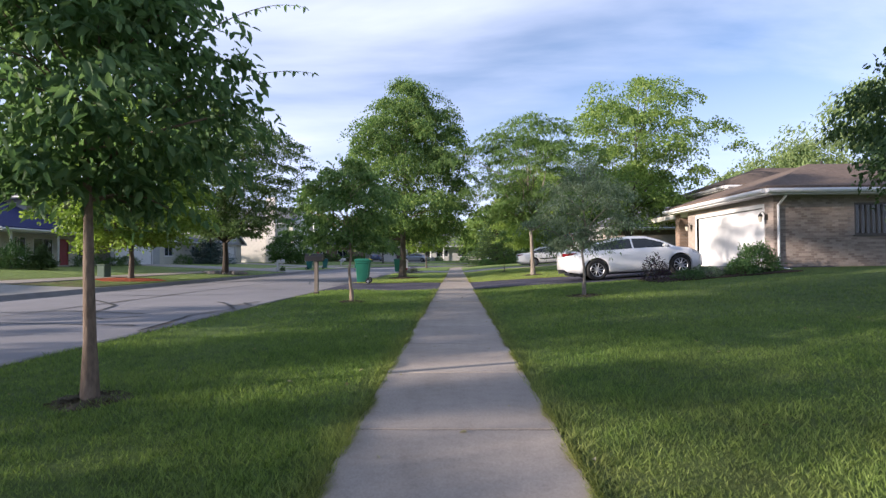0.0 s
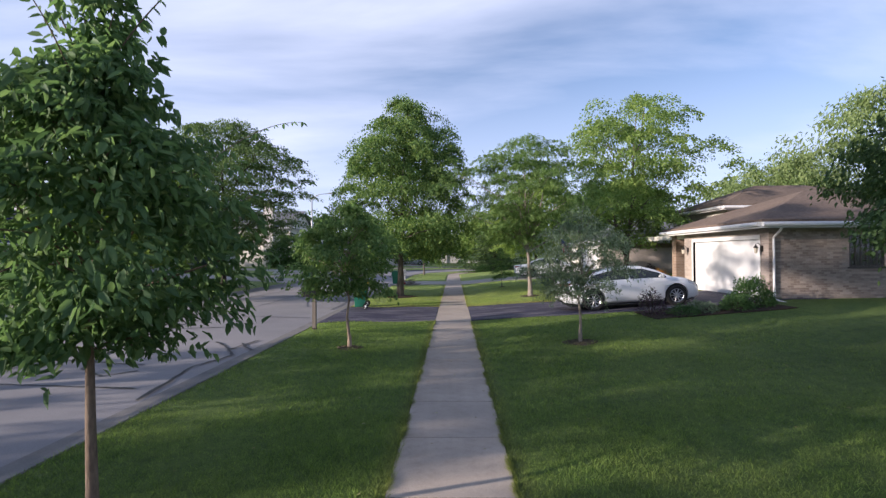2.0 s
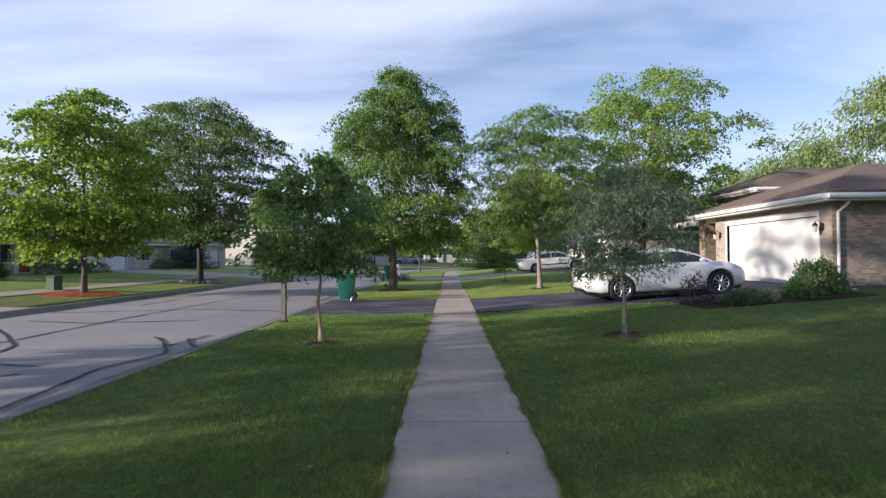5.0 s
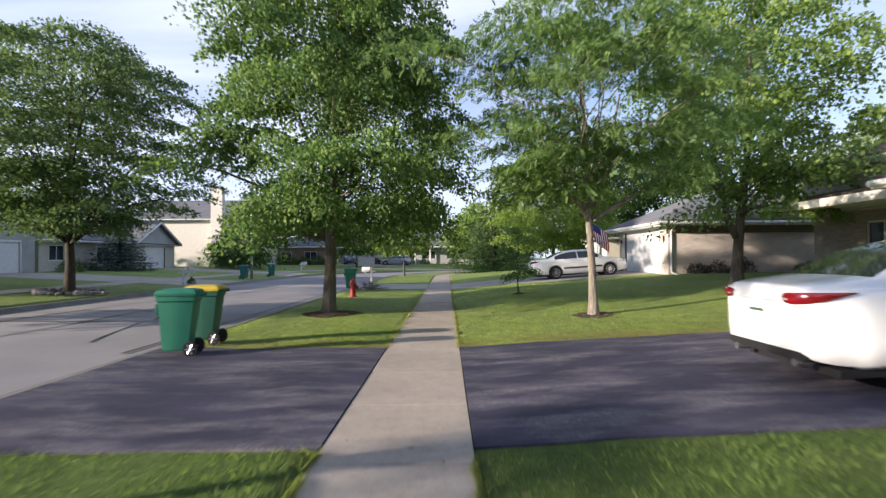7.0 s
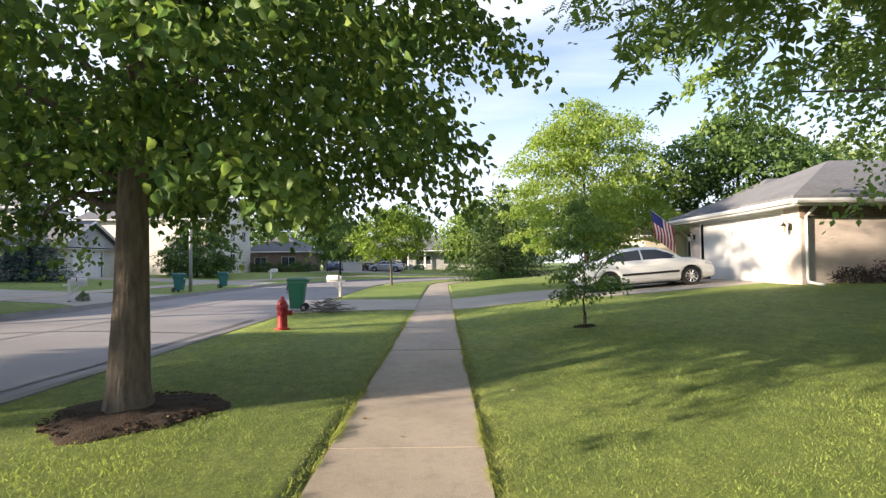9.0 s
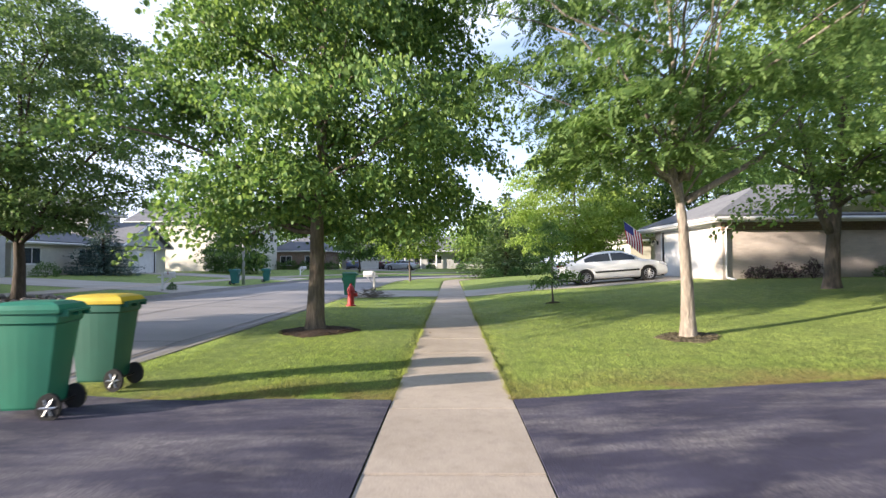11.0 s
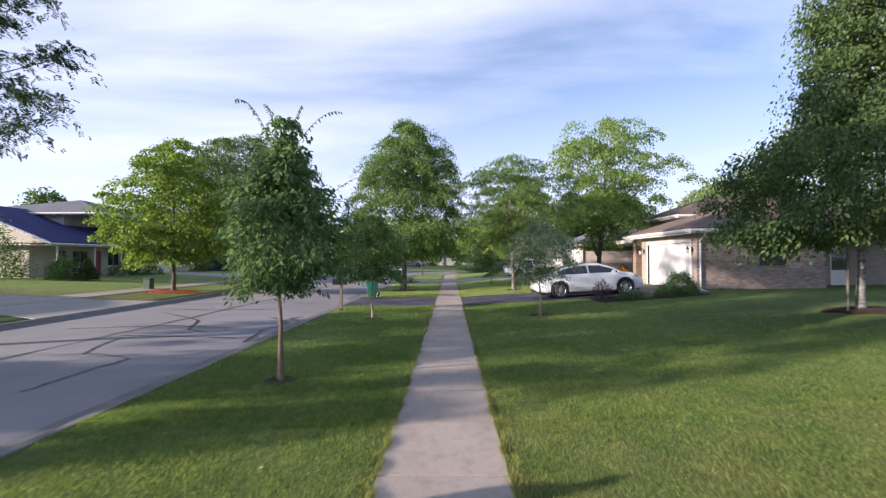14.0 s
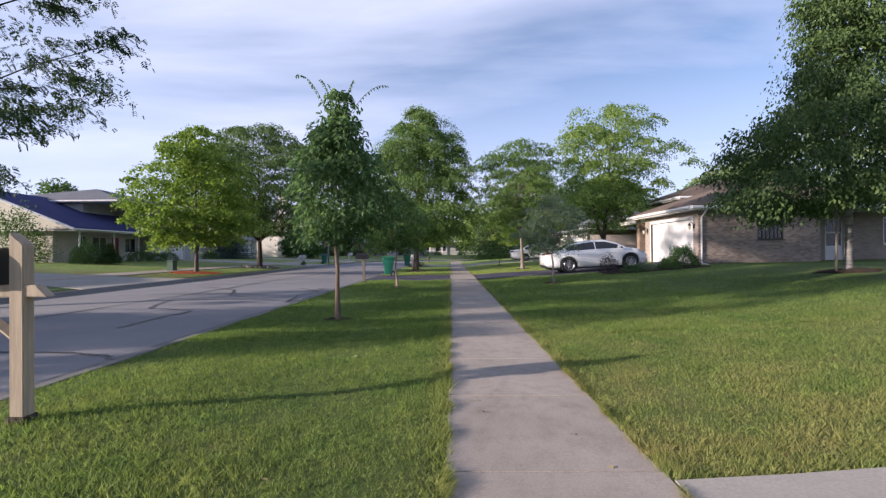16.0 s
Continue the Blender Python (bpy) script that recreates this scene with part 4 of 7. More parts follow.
# four unseen trees, added to cast shade on lawn, birch and brick wall
tree(-20.5, -2.1, 4.6, 1.0, 1.5, 0.12, LF_DARK, BARK_DARK, "unseen low tree added to shade the verge", clumps=110, per=80, clump=0.5, size=0.2, lumps=0.1, simple=True, narrow=0.55, profile=OVAL, seed=22, limbs=4)
tree(-20.5, 0.1, 9.5, 2.0, 1.6, 0.2, LF_DARK, BARK_DARK, "unseen broad tree added to shade the lawn", clumps=150, per=80, clump=0.6, size=0.22, lumps=0.08, simple=True, narrow=0.55, profile=OVAL, seed=16, limbs=6)
tree(-21.8, -0.4, 14.4, 10.1, 4.6, 0.2, LF_DARK, BARK_DARK, "unseen high-crowned tree added to shade the birch", clumps=230, per=80, clump=0.9, size=0.28, lumps=0.15, simple=True, narrow=0.55, profile=OVAL, seed=23, limbs=6)
tree(-20.5, -4.2, 9.0, 1.6, 1.05, 0.12, LF_DARK, BARK_DARK, "unseen slim tree added for a band of lawn shade", clumps=90, per=80, clump=0.45, size=0.2, lumps=0.1, simple=True, narrow=0.55, profile=OVAL, seed=21, limbs=4)
tree(27.5, 44.0, 10.5, 3.0, 5.0, 0.25, LF_WILLOW, BARK, "pale round-topped willow behind the houses", clumps=260, per=90, clump=1.0, size=0.32, simple=True, narrow=0.35, profile=OVAL, seed=17, limbs=5, droop=0.9, spray=False, core=3000)
tree(17.0, 52.0, 9.5, 3.0, 4.5, 0.2, LF_DARK, BARK_DARK, "dark tree behind the white garage", clumps=220, per=90, clump=1.0, size=0.32, simple=True, narrow=0.5, profile=OVAL, seed=18, limbs=5)
tree(-22.5, 71.0, 5.2, 0.9, 3.0, 0.1, LF_DARK, BARK_DARK, "low bushy tree beside a cream house", clumps=150, per=80, clump=0.7, size=0.26, simple=True, narrow=0.5, profile=OVAL, seed=19, limbs=5)
tree(-11.5, 82.5, 6.5, 2.2, 3.4, 0.12, LF_DARK, BARK_DARK, "rounded tree on a far front lawn", clumps=140, per=70, clump=0.8, size=0.3, simple=True, narrow=0.5, profile=OVAL, seed=20, limbs=5)
for k, (bx, by, bt, br, bl) in enumerate(((-52, 62, 10.5, 4.5, LF_DARK), (-47, 75, 10, 4, LF_DARK), (-6, 108, 11, 5.5, LF_YELLOW), (12, 104, 11, 6, LF_DARK), (24, 96, 12, 6, LF_OAK),
                                          (38, 70, 13, 6, LF_WILLOW), (-30, 112, 12, 6, LF_DARK), (4.5, 88, 9, 4.5, LF_OAK), (-62, 48, 9, 4, LF_DARK), (-19, 108, 11, 5.5, LF_DARK))):
    tree(bx, by, bt, 1.6, br, 0.2, bl, BARK_DARK, "distant leafy tree behind the houses", clumps=110, per=55, clump=1.4, size=0.52, simple=True, narrow=0.55, profile=OVAL, seed=30 + k, limbs=3, core=2500, lumps=0.35)


stake = thing("tree_stake", pose(10.15, 9.35, land(10.15, 9.35)), "grey timber stake beside the birch trunk", "stake")
part("post", tube(bmesh.new(), [(0, 0, -0.1), (0.02, 0, 1.0), (0.03, 0, 2.0)], [0.035, 0.034, 0.032], 8), WOOD_GREY, stake)
part("tie", tube(bmesh.new(), [(0.03, 0.0, 1.75), (0.25, 0.08, 1.78), (0.4, 0.13, 1.75)], [0.01, 0.01, 0.01], 6), BLACK, stake, "black rubber tie")


def conifer(x, y, height, radius, leaf, label, tiers=16, seed=1, name="conifer", per=70, size=0.16):
    rng = np.random.RandomState(seed)
    ob = thing(name, pose(x, y, land(x, y) - 0.03), label, "tree")
    part("trunk", tube(bmesh.new(), [(0, 0, -0.05), (0, 0, height * 0.5), (0, 0, height * 0.97)], [radius * 0.07, radius * 0.05, 0.01], 8), BARK_DARK, ob, smooth=True)
    pts, ways = [], []
    for k in range(tiers):
        f = k / tiers
        z, r = 0.25 + f * (height - 0.3), radius * (1 - f) ** 0.85 * (0.85 + 0.3 * rng.rand())
        arms = max(4, int(11 * (1 - f)) + 3)
        for a in np.arange(arms) * math.tau / arms + rng.rand() * 6:
            d = Vector((math.cos(a), math.sin(a), 0))
            rr = r * (0.8 + 0.35 * rng.rand())
            for j in range(int(per * (0.35 + 0.65 * (1 - f)) * 0.4)):
                t = rng.rand() ** 0.7
                p = d * rr * t
                pts.append((p.x + rng.normal() * 0.1 * rr * t, p.y + rng.normal() * 0.1 * rr * t, z - 0.18 * rr * t + rng.normal() * 0.05 + 0.12 * rr * t * t))
                ways.append((d.x + rng.normal() * 0.6, d.y + rng.normal() * 0.6, rng.normal() * 0.4 + 0.1))
    at, way = np.array(pts), np.array(ways)
    n = len(at)
    me = leaf_mesh("crown", at, way, rng.normal(size=(n, 3)) * 0.3 + np.array([0, 0, 1.0]), np.full(n, size) * (0.7 + 0.6 * rng.rand(n)), np.full(n, size * 0.32), leaf, simple=True)
    c = new("crown", me)
    c.parent = ob
    return ob


conifer(5.2, 66.0, 8.2, 4.0, LF_PINE, "broad dark pine at the end of the pavement", 22, 2, per=260, size=0.36)
conifer(-27.0, 57.2, 4.4, 2.5, LF_SPRUCE, "squat blue-green spruce before a house", 16, 3, per=220, size=0.26)


def shrub(x, y, radius, height, leaf, label, seed=1, n=1500, size=0.06, name="shrub", narrow=0.5):
    rng = np.random.RandomState(seed)
    ob = thing(name, pose(x, y, land(x, y)), label, "shrub")
    bm = bmesh.new()
    for k in range(7):
        a = k * 0.9
        tube(bm, [(0.03 * math.cos(a), 0.03 * math.sin(a), -0.03), (radius * 0.5 * math.cos(a), radius * 0.5 * math.sin(a), height * 0.75)], [0.012, 0.005], 5)
    part("stem", bm, BARK_DARK, ob)
    d = rng.normal(size=(n, 3))
    d[:, 2] = np.abs(d[:, 2])
    d /= np.linalg.norm(d, axis=1)[:, None]
    lump = 1 + 0.16 * np.sin(d[:, 0] * 6 + seed) * np.sin(d[:, 1] * 5 + seed * 2) + 0.08 * rng.normal(size=n)
    r = (0.55 + 0.45 * rng.rand(n) ** 0.5) * lump
    at = d * r[:, None] * np.array([radius, radius, height])
    at[:, 2] += 0.03
    way = d + rng.normal(size=(n, 3)) * 0.6
    me = leaf_mesh("foliage", at, way, rng.normal(size=(n, 3)) * 0.5 + np.array([0, 0, 1.0]), size * (0.6 + 0.8 * rng.rand(n)), size * narrow * np.ones(n), leaf)
    c = new("foliage", me)
    c.parent = ob
    return ob


for args in ((-2.74, 28.0, 0.8, MULCH, "wide ring of bark mulch round the linden"), (3.67, 25.5, 0.45, DIRT, "worn dirt and bark ring round a locust"),
             (-2.46, 12.98, 0.3, DIRT, "small dark mulch ring round a young tree"), (2.99, 12.91, 0.4, DIRT, "worn dirt ring with a few weeds"),
             (-2.72, 4.56, 0.26, DIRT, "worn dirt ring round a slender tree"), (-15.9, 25.6, 1.5, RED_MULCH, "bright red mulch bed round a maple"),
             (3.0, 32.8, 0.2, DIRT, "small worn ring round a sapling"), (10.6, 9.5, 0.8, MULCH, "mulch ring round the birch")):
    mulch_ring(*args)


# ---- cars ----
def lerp_rows(rows, x):
    return float(np.interp(x, [r[0] for r in rows], [r[1] for r in rows]))


def wheel(parent, x, y, z, r, side, rim_mat, spokes=10):
    w = part("wheel", lathe([(r * 0.62, -0.02), (r * 0.62, -0.10), (r * 0.90, -0.115), (r * 0.985, -0.10), (r, -0.06), (r, 0.06), (r * 0.985, 0.10), (r * 0.90, 0.115), (r * 0.66, 0.105), (r * 0.62, 0.06)], 28, "Y"), TYRE, parent, "black rubber tyre", True)
    w.matrix_local = pose(x, y, z)
    bm = lathe([(r * 0.2, -0.02), (r * 0.6, -0.03), (r * 0.665, 0.085), (r * 0.63, 0.10), (r * 0.60, 0.06), (r * 0.56, 0.0), (r * 0.2, 0.0)], 28, "Y")
    rim = part("rim", bm, BLACK if spokes else rim_mat, w, "dark rim bed")
    bm = bmesh.new()
    for k in range(spokes or 6):
        a = k * math.tau / (spokes or 6)
        tube(bm, [(0.03 * math.cos(a), 0.085, 0.03 * math.sin(a)), (r * 0.62 * math.cos(a), 0.092, r * 0.62 * math.sin(a))], [0.022, 0.015], 5)
    box(bm, -0.035, 0.035, 0.07, 0.105, -0.035, 0.035, 0.01)
    for k in range(28):
        a, b = k * math.tau / 28, (k + 1) * math.tau / 28
        tube(bm, [(r * 0.63 * math.cos(a), 0.095, r * 0.63 * math.sin(a)), (r * 0.63 * math.cos(b), 0.095, r * 0.63 * math.sin(b))], [0.013, 0.013], 4, False)
    part("spokes", bm, rim_mat, w, "bright alloy spokes")
    if side < 0:
        w.matrix_local = pose(x, y, z, 0, 0, 180)
    return w


def sedan(m, paint, label, base=2.83, rear=1.08, front=0.93, top=1.45, width=0.92, deck=1.05, hood=0.98, r=0.335, glass0=-0.32, roof0=0.75, roof1=1.8, glass1=2.78, stripe=False, group=""):
    """A saloon car, nose along +x, its rear axle over the origin."""
    car = thing("car", m, label, "car", group)
    x0, x1 = -rear, base + front
    tops = [(x0, deck - 0.16), (x0 + 0.03, deck - 0.06), (x0 + 0.07, deck - 0.012), (x0 + 0.22, deck + 0.004), (x0 + 0.42, deck + 0.016), (glass0, deck + 0.04), (glass0 + 0.5, deck + 0.04 + (top - deck) * 0.55),
            (roof0, top - 0.035), ((roof0 + roof1) / 2, top), (roof1, top - 0.03), ((roof1 + glass1) / 2, hood + (top - hood) * 0.58), (glass1, hood + 0.02), (glass1 + 0.45, hood - 0.05), (x1 - 0.2, hood - 0.2), (x1 - 0.06, hood - 0.30), (x1, hood - 0.42)]
    lows = [(x0, 0.42), (x0 + 0.1, 0.33), (x0 + 0.5, 0.24), (base + 0.4, 0.19), (x1 - 0.1, 0.24), (x1, 0.32)]
    wides = [(x0, width * 0.62), (x0 + 0.04, width * 0.74), (x0 + 0.15, width * 0.85), (x0 + 0.5, width * 0.96), (0.3, width * 0.99), (base - 0.3, width), (x1 - 0.6, width * 0.96), (x1 - 0.25, width * 0.84), (x1 - 0.05, width * 0.62), (x1, width * 0.5)]
    tucks = [(x0, 0.86), (glass0, 0.80), (glass0 + 0.45, 0.70), (roof0, 0.63), (roof1, 0.635), ((roof1 + glass1) / 2, 0.70), (glass1, 0.82), (x1, 0.84)]
    xs = sorted({round(v, 3) for v in [*np.linspace(x0, x1, 80), x0 + 0.03, x0 + 0.08, x1 - 0.03, glass0, roof0, roof1, glass1, *[c + r * 1.13 * k for c in (0, base) for k in (-1, -0.97, -0.85, -0.6, -0.3, 0, 0.3, 0.6, 0.85, 0.97, 1)]]})
    rows = []
    for x in xs:
        zt, zb, w, tk = lerp_rows(tops, x), lerp_rows(lows, x), lerp_rows(wides, x), lerp_rows(tucks, x)
        arch = 0.0
        for c in (0, base):
            if abs(x - c) < r * 1.13:
                arch = r + math.sqrt((r * 1.13) ** 2 - (x - c) ** 2)
        zb = max(zb, arch)
        belt = min(deck - 0.08 + 0.02 * (x < 0.5), zt - 0.03)
        rise = [max(zb + 0.005, 0.30), max(zb + 0.01, 0.52), max(zb + 0.02, min(0.74, belt - 0.12)), max(zb + 0.03, min(0.87, belt - 0.05)), belt]
        half = [(0, zb), (w * 0.86, zb), (w * 0.975, rise[0]), (w, rise[1]), (w * 0.985, rise[2]), (w * 0.975, rise[3]), (w * 0.93, rise[4]),
                (w * (0.93 + (tk - 0.93) * 0.1), rise[4] + (zt - 0.055 - rise[4]) * 0.1), (w * (0.93 + (tk - 0.93) * 0.9), rise[4] + (zt - 0.055 - rise[4]) * 0.9),
                (w * tk, zt - 0.035 - 0.02 * (zt > deck + 0.15)), (w * tk * 0.86, zt - 0.008), (w * tk * 0.5, zt), (0, zt + 0.004)]
        rows.append(half)
    sides_of = {"front_side_window": 1, "back_side_window": 1, "headlight": 1}
    bms = {}

    def kind(i, k):
        xm = (xs[i] + xs[i + 1]) / 2
        if k == 7 and glass0 + 0.3 < xm < glass1 - 0.2 and not abs(xm - (roof0 + roof1) / 2) < 0.045 and min(rows[i][8][1] - rows[i][7][1], rows[i + 1][8][1] - rows[i + 1][7][1]) > 0.075:
            return "front_side_window" if xm > (roof0 + roof1) / 2 else "back_side_window"
        if k in (10, 11) and roof1 + 0.05 < xm < glass1 - 0.02:
            return "windscreen"
        if k in (10, 11) and glass0 < xm < roof0 - 0.12:
            return "rear_window"
        if k in (4, 5) and xm > x1 - 0.50 and xm < x1 - 0.06:
            return "headlight"
        return "body"
    for sgn in (1, -1):
        for i in range(len(xs) - 1):
            for k in range(12):
                g = kind(i, k)
                key = (g, sgn if g in sides_of else 0)
                bm = bms.setdefault(key, bmesh.new())
                quad = [(xs[i], rows[i][k]), (xs[i + 1], rows[i + 1][k]), (xs[i + 1], rows[i + 1][k + 1]), (xs[i], rows[i][k + 1])]
                push = 0.006 if g != "body" else 0
                q = []
                for x, (yy, zz) in quad:
                    q.append(bm.verts.new((x, sgn * (yy + (push if k < 9 else 0)), zz + (push * 0.7 if k >= 9 else 0))))
                if len({tuple(round(c, 5) for c in v.co) for v in q}) > 2:
                    bm.faces.new(q if sgn > 0 else q[::-1])
    bm = bms[("body", 0)]
    for i in (0, -1):
        bm.faces.new([bm.verts.new((xs[i], yy, zz)) for yy, zz in rows[i]] + [bm.verts.new((xs[i], -yy, zz)) for yy, zz in rows[i][-2:0:-1]])
    mats = {"body": paint, "headlight": CLEAR_LENS}
    for (g, sgn), bm in bms.items():
        bmesh.ops.remove_doubles(bm, verts=bm.verts, dist=0.0008)
        bmesh.ops.dissolve_degenerate(bm, edges=bm.edges, dist=0.0005)
        part(g, bm, mats.get(g, CAR_GLASS), car, "", True)
    # wells, wheels
    for x in (0, base):
        for sgn in (1, -1):
            wheel(car, x, sgn * (width - 0.125), r, r, sgn, ALLOY, 10)
    part("underbody", boxes((x0 + 0.3, x1 - 0.3, -width * 0.8, width * 0.8, 0.16, 0.24), (-0.45, 0.45, -width * 0.72, width * 0.72, 0.2, 0.62), (base - 0.45, base + 0.45, -width * 0.72, width * 0.72, 0.2, 0.62)), BLACK, car)
    part("plate", boxes((x0 - 0.012, x0 + 0.02, -0.17, 0.17, 0.70, 0.84), bevel=0.004), FLAG_WHITE, car, "pale number plate with dark bars")
    part("plate_bar", boxes((x0 - 0.016, x0 - 0.01, -0.12, 0.12, 0.755, 0.785)), UTIL, car, "dark bar on the plate")
    part("lower_bumper", boxes((x0 + 0.01, x0 + 0.2, -width * 0.7, width * 0.7, 0.31, 0.44), bevel=0.03), BLACK, car, "black lower bumper insert")
    for sgn in (1, -1):
        # a wedge, blunt on the boot and tapering to a point along the wing
        line = [(x0 - 0.006, 0.47, 0.03), (x0 - 0.008, 0.50, 0.055), (x0 - 0.006, 0.58, 0.066), (x0 + 0.0, 0.645, 0.068), (x0 + 0.045, 0.745, 0.064), (x0 + 0.15, 0.845, 0.05), (x0 + 0.28, 0.885, 0.03), (x0 + 0.42, 0.925, 0.006)]
        bm, rows_t = bmesh.new(), []
        for tx, ty, th in line:
            rows_t.append([bm.verts.new((tx - (0.012 if abs(q) < 0.9 and tx < x0 + 0.1 else 0.0), sgn * (ty * width + (0.014 if abs(q) < 0.9 else 0.004)), deck - 0.125 + q * th * 0.85 + (tx - x0) * 0.1)) for q in (-1, -0.6, 0.6, 1)])
        for a, b in zip(rows_t, rows_t[1:]):
            for k in range(3):
                bm.faces.new((a[k], b[k], b[k + 1], a[k + 1]) if sgn > 0 else (a[k + 1], b[k + 1], b[k], a[k]))
        part("tail_light", bm, RED_LENS, car, "red wedge-shaped lamp lens", True)
        part("reverse_light", boxes((x0 - 0.024, x0 + 0.0, sgn * width * 0.54 - 0.035, sgn * width * 0.54 + 0.035, deck - 0.155, deck - 0.115), bevel=0.01), CLEAR_LENS, car, "clear reversing lamp")
        part("reflector", boxes((x0 + 0.035, x0 + 0.07, sgn * width * 0.62 - 0.1, sgn * width * 0.62 + 0.1, 0.50, 0.54), bevel=0.006), RED_LENS, car)
        part("exhaust", tube(bmesh.new(), [(x0 + 0.02, sgn * 0.5, 0.29), (x0 + 0.2, sgn * 0.5, 0.29)], [0.04, 0.04], 10), ALLOY, car)
        bm = bmesh.new()
        box(bm, roof1 + 0.42, roof1 + 0.58, sgn * (width + 0.02), sgn * (width + 0.19), deck - 0.06, deck + 0.06, 0.035)
        part("wing_mirror", bm, paint, car)
        for hx in ((roof0 + roof1) / 2 - 0.32, (roof0 + roof1) / 2 + 0.72):
            part("door_handle", boxes((hx - 0.1, hx + 0.1, sgn * (width * 0.985) - 0.012, sgn * (width * 0.985) + 0.022, 0.80, 0.83), bevel=0.008), paint, car)
        if stripe:
            part("side_trim", boxes((0.42, base - 0.42, sgn * (width - 0.02), sgn * (width + 0.02), 0.50, 0.57), bevel=0.008), BLACK, car, "black rubber side trim")
    part("boot_trim", boxes((x0 + 0.0, x0 + 0.05, -0.38, 0.38, 0.87, 0.895), bevel=0.006), ALLOY, car)
    return car


sedan(pose(4.87, 19.50, land(4.87, 19.5) + 0.02, 0, -3.4, 0), WHITE_CAR, "clean white sedan parked nose-in on the dark driveway", r=0.358)
sedan(pose(6.06, 41.55, land(6.06, 41.5) + 0.02, 0, -4.0, 0), WHITE_CAR, "older white sedan with black side trim by a garage", base=2.8, rear=1.2, front=1.02, top=1.45, width=0.92, deck=1.04, hood=0.98,
      glass0=-0.3, roof0=0.6, roof1=1.75, glass1=2.6, r=0.33, stripe=True)
for (cx, cy, ca, pm, lb) in ((-13.8, 90.0, 95, BLUE_CAR, "blue sedan parked on a far driveway"), (-9.4, 91.5, 88, DARK_CAR, "dark red car parked on a far driveway"), (-5.6, 90.0, 170, SILVER_CAR, "silver sedan parked across a far driveway")):
    sedan(pose(cx, cy, land(cx, cy) + 0.02, 0, 0, ca), pm, lb, group="cars on the far driveway")


# ---- street furniture ----
def wheelie_bin(x, y, turn, body_mat, lid_mat, label, z=None, scale=1.0):
    ob = thing("wheelie_bin", pose(x, y, land(x, y) if z is None else z, 0, 0, turn), label, "bin", "bins put out by the road")
    bm = bmesh.new()
    rings = []
    for z1, hx, hy in ((0.10, 0.22, 0.24), (0.12, 0.23, 0.25), (0.86, 0.285, 0.345), (0.88, 0.31, 0.37), (0.97, 0.315, 0.375)):
        ring = []
        for k in range(20):
            a = k * math.tau / 20 + 0.157
            c, s = math.cos(a), math.sin(a)
            q = max(abs(c), abs(s)) ** 0.82
            ring.append(bm.verts.new((c / q * hx, s / q * hy - 0.03 * (1 - z1), z1)))
        rings.append(ring)
    for a, b in zip(rings, rings[1:]):
        for k in range(20):
            bm.faces.new((a[k], a[(k + 1) % 20], b[(k + 1) % 20], b[k]))
    bm.faces.new(rings[0][::-1])
    bm.faces.new(rings[-1])
    part("body", bm, body_mat, ob)
    bm = bmesh.new()
    rings = []
    for z1, f in ((0.965, 1.06), (1.0, 1.07), (1.04, 0.98), (1.065, 0.7)):
        ring = []
        for k in range(20):
            a = k * math.tau / 20 + 0.157
            c, s = math.cos(a), math.sin(a)
            q = max(abs(c), abs(s)) ** 0.85
            ring.append(bm.verts.new((c / q * 0.315 * f, s / q * 0.375 * f, z1)))
        rings.append(ring)
    for a, b in zip(rings, rings[1:]):
        for k in range(20):
            bm.faces.new((a[k], a[(k + 1) % 20], b[(k + 1) % 20], b[k]))
    bm.faces.new(rings[-1])
    bm.faces.new(rings[0][::-1])
    part("lid", bm, lid_mat, ob, "closed plastic lid")
    bm = tube(bmesh.new(), [(-0.25, 0.43, 0.98), (0.25, 0.43, 0.98)], [0.016, 0.016], 8)
    for s in (-0.24, 0, 0.24):
        box(bm, s - 0.015, s + 0.015, 0.33, 0.44, 0.93, 0.99)
    part("handle", bm, body_mat, ob)
    part("front_panel", boxes((-0.2, 0.2, -0.395, -0.34, 0.66, 0.84), bevel=0.02), body_mat, ob)
    part("grab_bar", tube(bmesh.new(), [(-0.2, -0.375, 0.6), (-0.17, -0.4, 0.6), (0.17, -0.4, 0.6), (0.2, -0.375, 0.6)], [0.014] * 4, 8), METAL, ob)
    part("label_plate", boxes((-0.06, 0.06, -0.402, -0.392, 0.72, 0.77), bevel=0.002), FLAG_WHITE, ob, "small pale stamped label")
    for s in (-1, 1):
        part("wheel", tube(bmesh.new(), [(s * 0.245, 0.27, 0.125), (s * 0.30, 0.27, 0.125)], [0.125, 0.125], 18), TYRE, ob)
        bm = bmesh.new()
        for k in range(6):
            a = k * math.tau / 6
            tube(bm, [(s * 0.302, 0.27, 0.125), (s * 0.302, 0.27 + 0.085 * math.cos(a), 0.125 + 0.085 * math.sin(a))], [0.012, 0.009], 5)
        tube(bm, [(s * 0.298, 0.27, 0.125), (s * 0.312, 0.27, 0.125)], [0.026, 0.022], 10)
        part("hub", bm, ALLOY, ob, "pale spoked hub")
    part("axle", tube(bmesh.new(), [(-0.25, 0.27, 0.125), (0.25, 0.27, 0.125)], [0.012, 0.012], 6), METAL, ob)
    ob.scale = (0.78, 0.8, 1.0)
    return ob


wheelie_bin(-3.86, 22.15, -80, BIN_GREEN, BIN_GREEN, "tall green wheeled bin by the kerb")
wheelie_bin(-3.96, 23.25, -86, BIN_DARK, LID_YELLOW, "dark green wheeled bin with a yellow lid")
